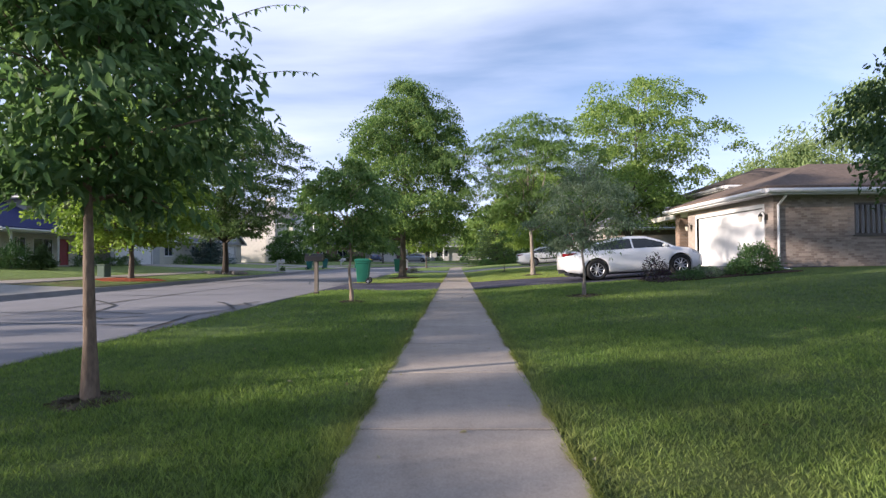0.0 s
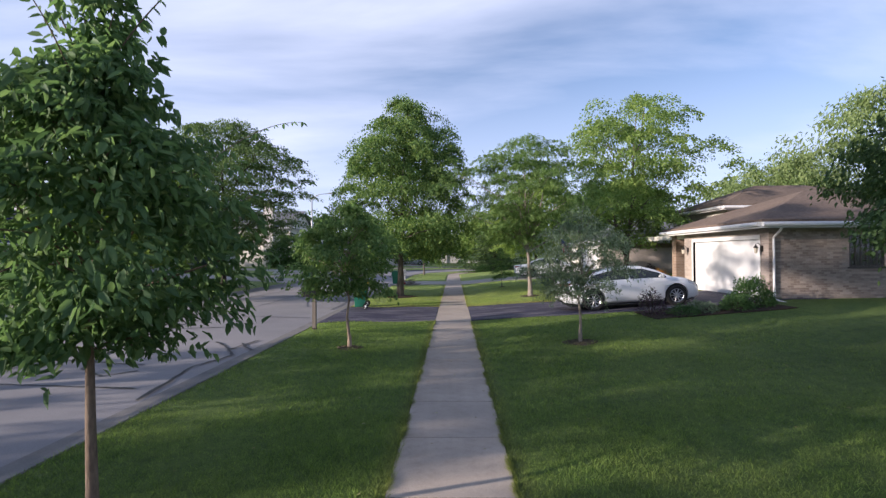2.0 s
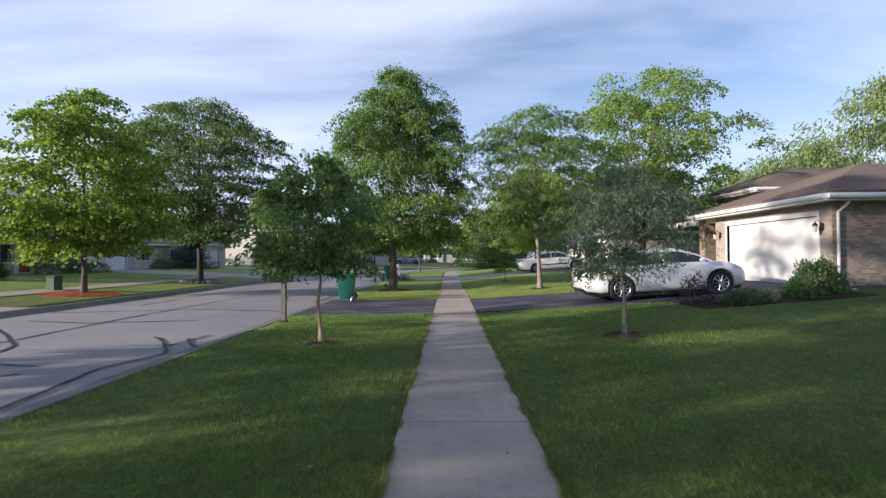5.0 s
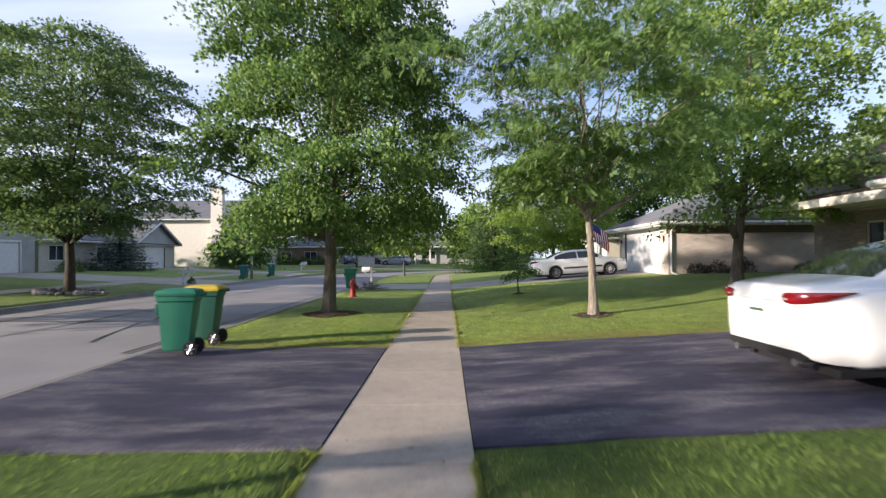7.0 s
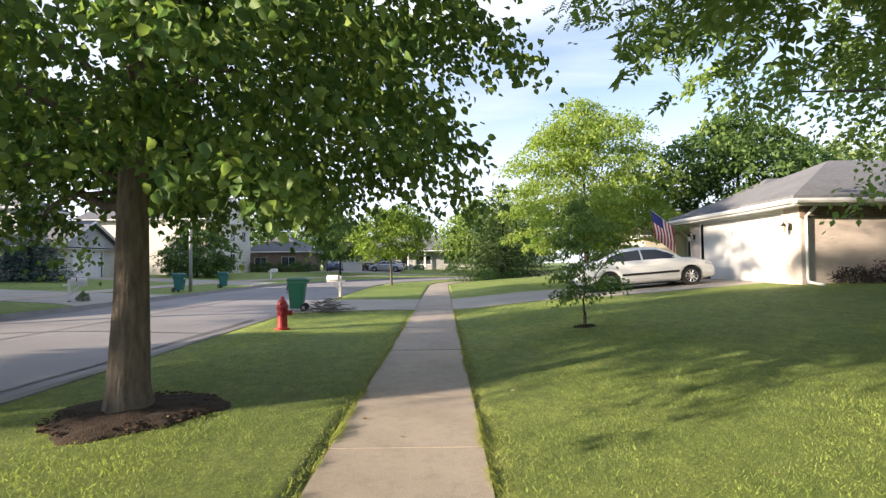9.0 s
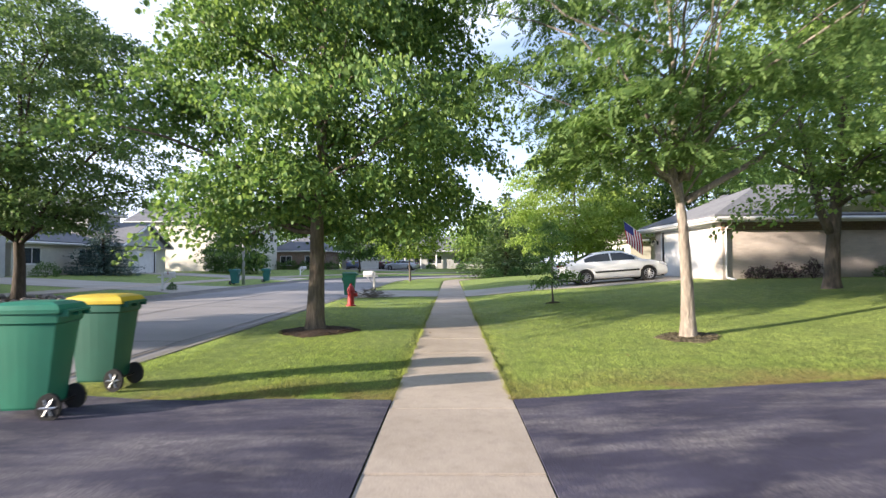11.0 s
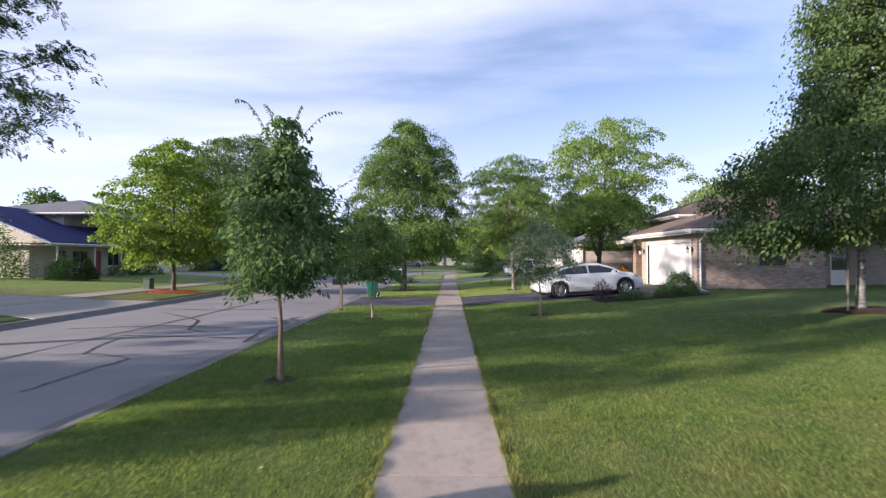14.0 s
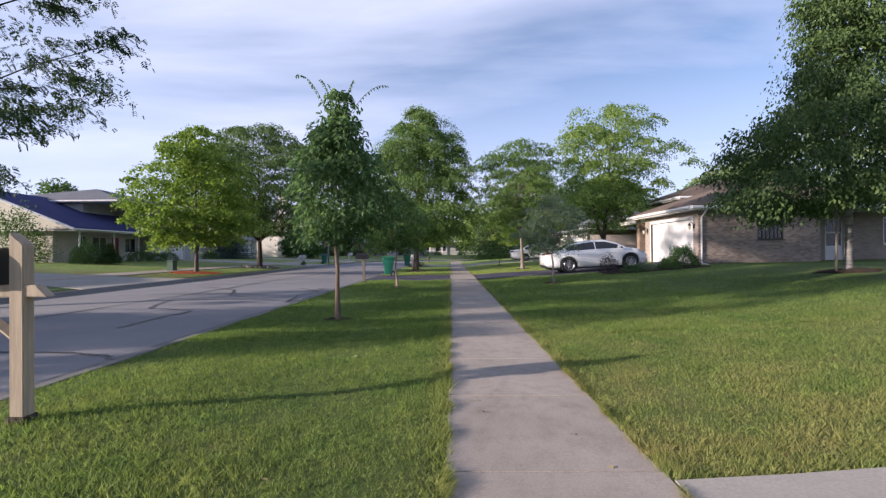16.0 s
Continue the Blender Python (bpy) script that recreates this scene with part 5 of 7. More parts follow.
wheelie_bin(-4.3, 39.3, -85, BIN_GREEN, BIN_DARK, "green wheeled bin standing beside cut twigs")
wheelie_bin(-14.6, 52.2, 80, TEAL_BIN, TEAL_BIN, "teal wheeled bin at the far kerb")
wheelie_bin(-14.4, 57.6, 95, TEAL_BIN, TEAL_BIN, "blue-green wheeled bin at the far kerb")


def mailbox(x, y, turn, post_mat, box_mat, label, h=1.05, arm=False, slant=False, big=1.0):
    """A post with a box that faces the road (+y before turning)."""
    ob = thing("mailbox", pose(x, y, land(x, y) - 0.02, 0, 0, turn), label, "mailbox")
    bm = bmesh.new()
    w = 0.055
    box(bm, -w, w, -w, w, -0.1, h + (0.28 if slant else 0), 0.008)
    if slant:
        for v in bm.verts:
            if v.co.z > h:
                v.co.z += v.co.y * 0.9
    part("post", bm, post_mat, ob)
    part("foot", boxes((-w - 0.015, w + 0.015, -w - 0.015, w + 0.015, -0.05, 0.07), bevel=0.006), BARK_DARK, ob, "dark stained foot of the post")
    az = h * (0.86 if slant else 0.72)
    if arm:
        bm = boxes((-0.045, 0.045, -0.22, 0.74 if slant else 0.62, az, az + 0.09), bevel=0.006)
        for v in bm.verts:
            if slant and v.co.y < -0.1 and v.co.z > az + 0.045:
                v.co.y += 0.08
        part("arm", bm, post_mat, ob)
        part("brace", tube(bmesh.new(), [(0, 0.05, az - 0.3), (0, 0.42, az)], [0.04, 0.04], 4), post_mat, ob)
    oy = (0.06 + 0.27 * (1 + 0.2 * (big > 1)) if arm else 0.06)
    oz = az + 0.09 if arm else h
    br, bz = 0.1 * big, 0.13 * big
    bm = bmesh.new()
    for yy in (oy - 0.26, oy + 0.26):
        for k in range(11):
            a = math.pi * k / 10
            bm.verts.new((br * math.cos(a), yy, oz + bz + br * math.sin(a)))
        bm.verts.new((-br, yy, oz))
        bm.verts.new((br, yy, oz))
    bm.verts.ensure_lookup_table()
    v = bm.verts
    for k in range(13):
        bm.faces.new((v[k], v[(k + 1) % 13], v[13 + (k + 1) % 13], v[13 + k]))
    bm.faces.new([v[k] for k in range(13)])
    bm.faces.new([v[13 + k] for k in range(12, -1, -1)])
    part("box", bm, box_mat, ob)
    part("door", boxes((-br * 0.95, br * 0.95, oy + 0.262, oy + 0.272, oz + 0.02, oz + bz * 1.5), bevel=0.004), box_mat, ob)
    part("flag", boxes((br + 0.004, br + 0.010, oy - 0.1, oy - 0.06, oz + 0.08, oz + 0.27)), HYDRANT, ob, "small red flag")
    return ob


mailbox(-3.77, -1.42, 90, WOOD, BLACK, "weathered timber mailbox post with a black box", 1.1, True, True, 1.2)
mailbox(-4.17, 16.21, 90, WOOD_GREY, METAL, "dark mailbox on a grey timber post by the kerb", 1.0)
mailbox(-15.05, 44.2, -60, WHITE, WHITE, "white mailbox on a white post across the road", 0.95, True)
mailbox(-4.2, 45.6, 80, POLE, WHITE, "white mailbox on a thin post near the driveway", 1.0, True)
mailbox(-15.5, 70.5, -80, WHITE, WHITE, "small white mailbox by a far lawn", 0.95, True)


def hydrant(x, y):
    ob = thing("fire_hydrant", pose(x, y, land(x, y)), "red cast-iron fire hydrant on the verge", "fire hydrant")
    part("barrel", lathe([(0.17, -0.02), (0.17, 0.04), (0.115, 0.05), (0.105, 0.42), (0.125, 0.44), (0.125, 0.50)], 18), HYDRANT, ob, smooth=False)
    part("bonnet", lathe([(0.14, 0.50), (0.14, 0.53), (0.12, 0.56), (0.10, 0.63), (0.06, 0.68), (0.035, 0.70), (0.035, 0.75)], 18), HYDRANT, ob)
    for a in (90, -90, 0):
        d = Vector((math.cos(radians(a)), math.sin(radians(a)), 0))
        c = Vector((0, 0, 0.38))
        part("outlet", tube(bmesh.new(), [c + d * 0.09, c + d * 0.17, c + d * 0.18, c + d * 0.22], [0.06, 0.06, 0.072, 0.055], 10), HYDRANT, ob)
    return ob


hydrant(-3.36, 34.69)


def twig_pile(x, y):
    rng = random.Random(4)
    bm = bmesh.new()
    for k in range(150):
        a, d = rng.uniform(0, math.tau), abs(rng.gauss(0, 0.5))
        p = Vector((x + 0.9 + d * math.cos(a) * 1.1, y - 0.2 + d * math.sin(a) * 0.6, 0))
        p.z = land(p.x, p.y) + max(0.02, 0.42 * (1 - d * 1.1)) * rng.random() + 0.02
        b = rng.uniform(0, math.tau)
        q = p + Vector((math.cos(b), math.sin(b), rng.uniform(-0.15, 0.35))) * rng.uniform(0.2, 0.6)
        q.z = max(q.z, land(q.x, q.y) + 0.01)
        tube(bm, [p, p.lerp(q, 0.5) + Vector((0, 0, 0.03)), q], [0.009, 0.007, 0.003], 4, False)
    me = bpy.data.meshes.new("twig_pile")
    bm.to_mesh(me)
    bm.free()
    me.materials.append(BARK)
    tagged(new("twig_pile", me), "heap of cut brown twigs beside a bin", "brushwood", kind="stuff")


twig_pile(-4.2, 39.0)


def street_lamp(x, y, h=8.2):
    ob = thing("street_lamp", pose(x, y, land(x, y) - 0.05), "tall galvanised street lamp pole", "street lamp")
    part("pole", tube(bmesh.new(), [(0, 0, 0), (0, 0, h * 0.5), (0, 0, h)], [0.1, 0.085, 0.06], 12), POLE, ob, smooth=True)
    part("arm", tube(bmesh.new(), [(0, 0, h - 0.3), (0.7, 0, h + 0.25), (1.9, 0, h + 0.35)], [0.04, 0.035, 0.03], 8), POLE, ob, smooth=True)
    part("lamp_head", boxes((1.7, 2.35, -0.13, 0.13, h + 0.28, h + 0.42), bevel=0.04), POLE, ob)
    return ob


street_lamp(-14.3, 52.9)
ub = thing("utility_box", pose(-17.8, 26.6, land(-17.8, 26.6)), "green metal utility box on the lawn", "utility box")
part("cabinet", boxes((-0.2, 0.2, -0.25, 0.25, 0, 0.6), bevel=0.03), UTIL, ub)
part("cover", boxes((-0.22, 0.22, -0.27, 0.27, 0.6, 0.66), bevel=0.02), UTIL, ub)

rng = random.Random(9)
for k in range(26):
    a = k * math.tau / 26
    d = 1.25 + rng.uniform(-0.12, 0.12)
    px, py = -15.9 + d * math.cos(a), 36.2 + d * math.sin(a)
    bm = bmesh.new()
    bmesh.ops.create_icosphere(bm, subdivisions=2, radius=0.17 * rng.uniform(0.7, 1.25))
    for v in bm.verts:
        v.co *= 1 + 0.25 * noise.noise(v.co * 7 + Vector((k, 0, 0)))
        v.co.z *= 0.7
    me = bpy.data.meshes.new("stone")
    bm.to_mesh(me)
    bm.free()
    me.materials.append(STONE)
    st = new("stone", me)
    st.matrix_world = pose(px, py, land(px, py) + 0.06, 0, 0, rng.uniform(0, 360))
    tagged(st, "rounded pinkish-grey field stone round a tree", "stone", "stones round the tree")
mulch_ring(-15.9, 36.2, 1.15, MULCH, "mulch bed ringed with stones")


# ---- houses ----
def wall_run(bm, a, b, z0, z1, thick, openings=(), trim=True):
    """A straight wall from a to b (x, y), thick on its left, with openings (from, to, sill, head) along it."""
    a, b = Vector((*a, 0)), Vector((*b, 0))
    d = (b - a).normalized()
    n = Vector((-d.y, d.x, 0))
    L = (b - a).length - (thick if trim else 0)
    us = sorted({0.0, L, *[o[0] for o in openings], *[o[1] for o in openings]})
    zs = sorted({z0, z1, *[o[2] for o in openings], *[o[3] for o in openings]})
    for u0, u1 in zip(us, us[1:]):
        for w0, w1 in zip(zs, zs[1:]):
            if any(o[0] <= u0 + 1e-4 and u1 <= o[1] + 1e-4 and o[2] <= w0 + 1e-4 and w1 <= o[3] + 1e-4 for o in openings):
                continue
            c = [a + d * u + n * t + Vector((0, 0, z)) for u, t, z in ((u0, 0, w0), (u1, 0, w0), (u1, thick, w0), (u0, thick, w0), (u0, 0, w1), (u1, 0, w1), (u1, thick, w1), (u0, thick, w1))]
            v = [bm.verts.new(p) for p in c]
            for f in ((0, 3, 2, 1), (4, 5, 6, 7), (0, 1, 5, 4), (1, 2, 6, 5), (2, 3, 7, 6), (3, 0, 4, 7)):
                bm.faces.new([v[i] for i in f])
    bmesh.ops.remove_doubles(bm, verts=bm.verts, dist=0.0005)


def frame_at(house, a, b, o, kind="window", mat=WHITE, bars=0, cross=0, curtain=False, depth=0.08):
    """Fills an opening of the wall a-b: a window with frame, bars and pane, or a panelled garage door."""
    a, b = Vector((*a, 0)), Vector((*b, 0))
    d = (b - a).normalized()
    turn = math.degrees(math.atan2(d.y, d.x))
    p = a + d * o[0]
    w, z0, h = o[1] - o[0], o[2], o[3] - o[2]
    m = pose(p.x, p.y, z0, 0, 0, turn)

    def put(name, bm, mt, par, label=""):
        ob = part(name, bm, mt, par, label)
        if par == house:
            ob.matrix_local = house.matrix_world.inverted() @ m
        return ob
    if kind == "window":
        f = 0.06
        win = put("window", boxes((0, f, 0.02, 0.02 + depth, 0, h), (w - f, w, 0.02, 0.02 + depth, 0, h), (f, w - f, 0.02, 0.02 + depth, 0, f), (f, w - f, 0.02, 0.02 + depth, h - f, h)), mat, house)
        put("sill", boxes((-0.05, w + 0.05, -0.05, 0.1, -0.05, 0.0), bevel=0.006), mat, win)
        put("pane", boxes((f, w - f, 0.06, 0.066, f, h - f)), PANE, win)
        for k in range(bars):
            x = f + (w - 2 * f) * (k + 1) / (bars + 1)
            put("bar", boxes((x - 0.02, x + 0.02, 0.03, 0.055, f, h - f)), mat, win)
        for k in range(cross):
            z = f + (h - 2 * f) * (k + 1) / (cross + 1)
            put("bar", boxes((f, w - f, 0.03, 0.055, z - 0.02, z + 0.02)), mat, win)
        if curtain:
            put("blind", boxes((f, w - f, 0.12, 0.13, f, h - f)), CURTAIN, win, "pale drawn blind")
        put("backing", boxes((0.0, w, 0.19, 0.2, 0, h)), BLACK, win)
    elif kind == "garage":
        door = put("garage_door", boxes((0, w, 0.10, 0.14, 0, h)), mat, house, "white panelled garage door")
        n = 4
        for r_ in range(n):
            z = h * r_ / n
            put("panel", boxes((0.015, w - 0.015, 0.085, 0.105, z + 0.008, z + h / n - 0.008), bevel=0.006), mat, door)
        put("head_trim", boxes((-0.08, w + 0.08, -0.02, 0.1, h, h + 0.14)), mat, door)
        for x in (-0.1, w):
            put("side_trim", boxes((x, x + 0.1, -0.02, 0.1, 0, h)), mat, door)
    else:
        door = put("door", boxes((0, w, 0.08, 0.12, 0, h), bevel=0.004), mat, house, "closed front door")
        put("handle", boxes((w - 0.12, w - 0.08, 0.03, 0.08, h * 0.46, h * 0.52), bevel=0.008), METAL, door)
        for x0, x1, q0, q1 in ((0.12, w - 0.12, 0.15, 0.9), (0.12, w - 0.12, 1.05, h - 0.15)):
            put("panel", boxes((x0, x1, 0.068, 0.085, q0, q1), bevel=0.01), mat, door)


def hip_roof(house, x0, x1, y0, y1, z, rise, mat, over=0.5, gable="", label="", trim=WHITE):
    """A roof over the rectangle; hipped, or with gables at its ends ('x': ridge along x, 'y': ridge along y)."""
    x0, x1, y0, y1 = x0 - over, x1 + over, y0 - over, y1 + over
    run = min(x1 - x0, y1 - y0) / 2
    along = "x" if (x1 - x0) >= (y1 - y0) else "y"
    if gable:
        along = gable
        run = (y1 - y0) / 2 if gable == "x" else (x1 - x0) / 2
    ins = 0 if gable else run
    if along == "x":
        ridge = [(x0 + ins, (y0 + y1) / 2), (x1 - ins, (y0 + y1) / 2)]
    else:
        ridge = [((x0 + x1) / 2, y0 + ins), ((x0 + x1) / 2, y1 - ins)]
    t = 0.09
    bm = bmesh.new()
    def ring(dz):
        e = [bm.verts.new((x, y, z + dz)) for x, y in ((x0, y0), (x1, y0), (x1, y1), (x0, y1))]
        rg = [bm.verts.new((x, y, z + rise + dz)) for x, y in ridge]
        return e, rg
    (e, rg), (e2, rg2) = ring(t), ring(0)
    def faces(e, rg):
        if along == "x":
            return [(e[0], e[1], rg[1], rg[0]), (e[1], e[2], rg[1]), (e[2], e[3], rg[0], rg[1]), (e[3], e[0], rg[0])]
        return [(e[0], e[1], rg[0]), (e[1], e[2], rg[1], rg[0]), (e[2], e[3], rg[1]), (e[3], e[0], rg[0], rg[1])]
    for k, f in enumerate(faces(e, rg)):
        if not (gable and len(f) == 3):
            bm.faces.new(f)
    for k, f in enumerate(faces(e2, rg2)):
        if not (gable and len(f) == 3):
            bm.faces.new(f[::-1])
    for i in range(4):
        j = (i + 1) % 4
        end = (along == "x" and i in (1, 3)) or (along == "y" and i in (0, 2))
        if gable and end:
            r1 = {("x", 1): 1, ("x", 3): 0, ("y", 0): 0, ("y", 2): 1}[(along, i)]
            bm.faces.new((e[i], rg[r1], rg2[r1], e2[i]))
            bm.faces.new((rg[r1], e[j], e2[j], rg2[r1]))
        else:
            bm.faces.new((e[i], e[j], e2[j], e2[i]))
    roof = part("roof", bm, mat, house, label)
    # fascia and soffit
    q = 0.02
    for i, (ax, ay, bx, by) in enumerate(((x0, y0, x1, y0), (x1, y0, x1, y1), (x1, y1, x0, y1), (x0, y1, x0, y0))):
        end = (along == "x" and i in (1, 3)) or (along == "y" and i in (0, 2))
        if gable and end:
            rx, ry = ridge[{("x", 1): 1, ("x", 3): 0, ("y", 0): 0, ("y", 2): 1}[(along, i)]]
            for (px, py) in ((ax, ay), (bx, by)):
                part("fascia", tube(bmesh.new(), [(px, py, z - 0.06), (rx, ry, z + rise - 0.06)], [0.1, 0.1], 4), trim, roof)
        else:
            lo, hi = (min(ax, bx), min(ay, by)), (max(ax, bx), max(ay, by))
            w = q if i in (0, 2) else -q - 0.002
            part("fascia", boxes((lo[0] - (q if i in (1, 3) else w), hi[0] + (q if i in (1, 3) else w), lo[1] - (q if i in (0, 2) else w), hi[1] + (q if i in (0, 2) else w), z - 0.19, z + 0.005)), trim, roof)
    part("soffit", boxes((x0 + 0.03, x1 - 0.03, y0 + 0.03, y1 - 0.03, z - 0.16, z - 0.12)), trim, roof)
    # gutters along level eaves
    for i, (ax, ay, bx, by) in enumerate(((x0, y0, x1, y0), (x1, y0, x1, y1), (x1, y1, x0, y1), (x0, y1, x0, y0))):
        end = (along == "x" and i in (1, 3)) or (along == "y" and i in (0, 2))
        if not (gable and end):
            dx, dy = (0, -1) if i == 0 else (1, 0) if i == 1 else (0, 1) if i == 2 else (-1, 0)
            part("gutter", tube(bmesh.new(), [(ax + dx * 0.08, ay + dy * 0.08, z - 0.07), (bx + dx * 0.08, by + dy * 0.08, z - 0.07)], [0.075, 0.075], 8), trim, roof)
    if gable:
        gables = []
        for i in (1, 3) if along == "x" else (0, 2):
            bm = bmesh.new()
            gables.append(bm)
            r1 = {("x", 1): 1, ("x", 3): 0, ("y", 0): 0, ("y", 2): 1}[(along, i)]
            dx, dy = {0: (0, over), 1: (-over, 0), 2: (0, -over), 3: (over, 0)}[i]
            cs = {0: ((x0, y0), (x1, y0)), 1: ((x1, y0), (x1, y1)), 2: ((x1, y1), (x0, y1)), 3: ((x0, y1), (x0, y0))}[i]
            pts = [Vector((cs[0][0] + dx, cs[0][1] + dy, z)), Vector((cs[1][0] + dx, cs[1][1] + dy, z)), Vector((ridge[r1][0] + dx, ridge[r1][1] + dy, z + rise))]
            sh = 0.95
            mid = (pts[0] + pts[1]) / 2
            pts = [mid + (p - mid) * sh for p in pts]
            inn = Vector((dx, dy, 0)).normalized() * 0.15
            v = [bm.verts.new(p) for p in pts] + [bm.verts.new(p + inn) for p in pts]
            for f in ((0, 1, 2), (5, 4, 3), (0, 3, 4, 1), (1, 4, 5, 2), (2, 5, 3, 0)):
                bm.faces.new([v[k] for k in f])
        return roof, gables
    return roof, []


def downspout(house, x, y, z1, z0, out=(-1, 0)):
    ox, oy = out
    part("downspout", tube(bmesh.new(), [(x + ox * 0.55, y + oy * 0.55, z1), (x + ox * 0.45, y + oy * 0.45, z1 - 0.14), (x + ox * 0.07, y + oy * 0.07, z1 - 0.38), (x + ox * 0.06, y + oy * 0.06, z0 + 0.2), (x + ox * 0.12, y + oy * 0.12, z0 + 0.1), (x + ox * 0.7, y + oy * 0.7, z0 + 0.05)],
                            [0.04] * 6, 8), WHITE, house)


def lantern(house, x, y, z, out=(-1, 0)):
    ox, oy = out
    bm = boxes((-0.03, 0.03, -0.05, 0.05, -0.1, 0.1), bevel=0.01)
    tube(bm, [(ox * 0.02, oy * 0.02, 0.06), (ox * 0.12, oy * 0.12, 0.2), (ox * 0.2, oy * 0.2, 0.14)], [0.012, 0.012, 0.012], 6)
    lamp = part("wall_lantern", bm, METAL, house, "dark metal carriage lantern")
    lamp.matrix_local = house.matrix_world.inverted() @ pose(x, y, z)
    g = part("lantern_glass", lathe([(0.045, -0.16), (0.075, 0.02)], 6), LAMP_GLASS, lamp)
    c = part("lantern_cap", lathe([(0.09, 0.02), (0.05, 0.09), (0.012, 0.13), (0.01, 0.16)], 6), METAL, lamp)
    g.matrix_local = c.matrix_local = pose(ox * 0.2, oy * 0.2, 0)


def house_at(name, label):
    return thing(name, pose(0, 0, 0), label, "house")


# tan brick bungalow with its garage (south wall y 18.1, garage front x 10.5)
H1Z = 0.50
h1 = house_at("house", "single-storey tan brick house with white garage door")
bm = bmesh.new()
south = [(10.5, 18.1), (15.9, 18.1)]
front = [(10.5, 24.4), (10.5, 18.1)]
win1 = (2.62, 3.78, 1.72, 2.78)
door1 = (0.85, 5.72, H1Z + 0.02, H1Z + 2.18)
wall_run(bm, *south, 0.0, 3.1, 0.2, [win1])
wall_run(bm, front[0], front[1], 0.0, 3.1, 0.2, [door1])
wall_run(bm, (15.9, 18.1), (15.9, 20.2), 0.0, 3.1, 0.2, trim=False)
wall_run(bm, (15.9, 20.2), (24.0, 20.2), 0.0, 3.1, 0.2, [(1.7, 2.55, H1Z + 0.2, 2.78), (4.5, 6.5, 1.5, 2.8)])
wall_run(bm, (24.0, 20.2), (24.0, 34.0), 0.0, 3.1, 0.2)
wall_run(bm, (24.0, 34.0), (14.6, 34.0), 0.0, 3.1, 0.2)
wall_run(bm, (14.6, 34.0), (14.6, 24.4), 0.0, 3.1, 0.2, [(2.5, 4.5, 1.4, 2.7), (7.0, 8.0, H1Z + 0.1, 2.65)], trim=False)
wall_run(bm, (14.6, 24.4), (10.5, 24.4), 0.0, 3.1, 0.2)
part("wall", bm, BRICK_WALL, h1)
part("plinth", boxes((10.44, 15.95, 18.04, 18.1, -0.1, H1Z + 0.16), (10.44, 10.5, 18.1, 18.62, -0.1, H1Z + 0.1)), KERB, h1, "pale concrete footing")
frame_at(h1, *south, win1, "window", METAL, bars=5)
frame_at(h1, *front, door1, "garage", WHITE)
frame_at(h1, (15.9, 20.2), (24, 20.2), (1.7, 2.55, H1Z + 0.2, 2.78), "window", WHITE, cross=2)
part("door_panel", boxes((17.66, 18.39, 20.22, 20.25, H1Z + 0.26, H1Z + 0.9), bevel=0.008), WHITE, h1, "white lower panel of the storm door")
frame_at(h1, (15.9, 20.2), (24, 20.2), (4.5, 6.5, 1.5, 2.8), "window", WHITE, bars=1, curtain=True)
frame_at(h1, (14.6, 34.0), (14.6, 24.4), (2.5, 4.5, 1.4, 2.7), "window", WHITE, bars=2, curtain=True)
frame_at(h1, (14.6, 34.0), (14.6, 24.4), (7.0, 8.0, H1Z + 0.1, 2.65), "door", CREAM)
hip_roof(h1, 10.5, 20.5, 18.1, 25.0, 3.2, 1.38, SHINGLE, 0.55, label="low brown shingle hip roof")
hip_roof(h1, 12.2, 24.0, 20.2, 34.0, 3.22, 1.3, SHINGLE, 0.6, label="brown shingle hip roof over the house")
bm = bmesh.new()
wall_run(bm, (13.8, 27.0), (23.0, 27.0), 3.0, 4.5, 0.2)
wall_run(bm, (23.0, 27.0), (23.0, 33.4), 3.0, 4.5, 0.2)
wall_run(bm, (23.0, 33.4), (13.8, 33.4), 3.0, 4.5, 0.2)
wall_run(bm, (13.8, 33.4), (13.8, 27.0), 3.0, 4.5, 0.2)
part("upper_wall", bm, SIDING, h1)
hip_roof(h1, 13.8, 23.0, 27.0, 33.4, 4.55, 1.35, SHINGLE, 0.45, label="raised brown shingle hip roof")
part("porch_post", boxes((10.5, 10.95, 25.3, 25.75, 0.2, 3.1), bevel=0.01), BRICK_BROWN, h1, "brown brick porch pillar")
part("porch_beam", boxes((10.55, 10.9, 24.4, 30.0, 2.86, 3.08)), CREAM, h1)
downspout(h1, 10.62, 18.1, 3.1, 0.55, (0, -1))
lantern(h1, 10.47, 18.45, 2.35)
lantern(h1, 10.47, 24.0, 2.35)
part("vent_pipe", tube(bmesh.new(), [(15.5, 23.0, 4.3), (15.5, 23.0, 5.05)], [0.05, 0.05], 8), METAL, h1)

# beige house with the flag (south wall y 37.6)
H2Z = 0.72
h2 = house_at("house", "low beige brick house with wide white garage door")
bm = bmesh.new()
south2 = [(10.5, 37.6), (24.0, 37.6)]
front2 = [(10.5, 44.2), (10.5, 37.6)]
door2 = (0.9, 5.78, H2Z + 0.02, H2Z + 2.15)
wall_run(bm, *south2, 0.0, 3.0, 0.2)
wall_run(bm, *front2, 0.0, 3.0, 0.2, [door2])
wall_run(bm, (24.0, 37.6), (24.0, 50.0), 0.0, 3.0, 0.2)
wall_run(bm, (24.0, 50.0), (12.5, 50.0), 0.0, 3.0, 0.2)
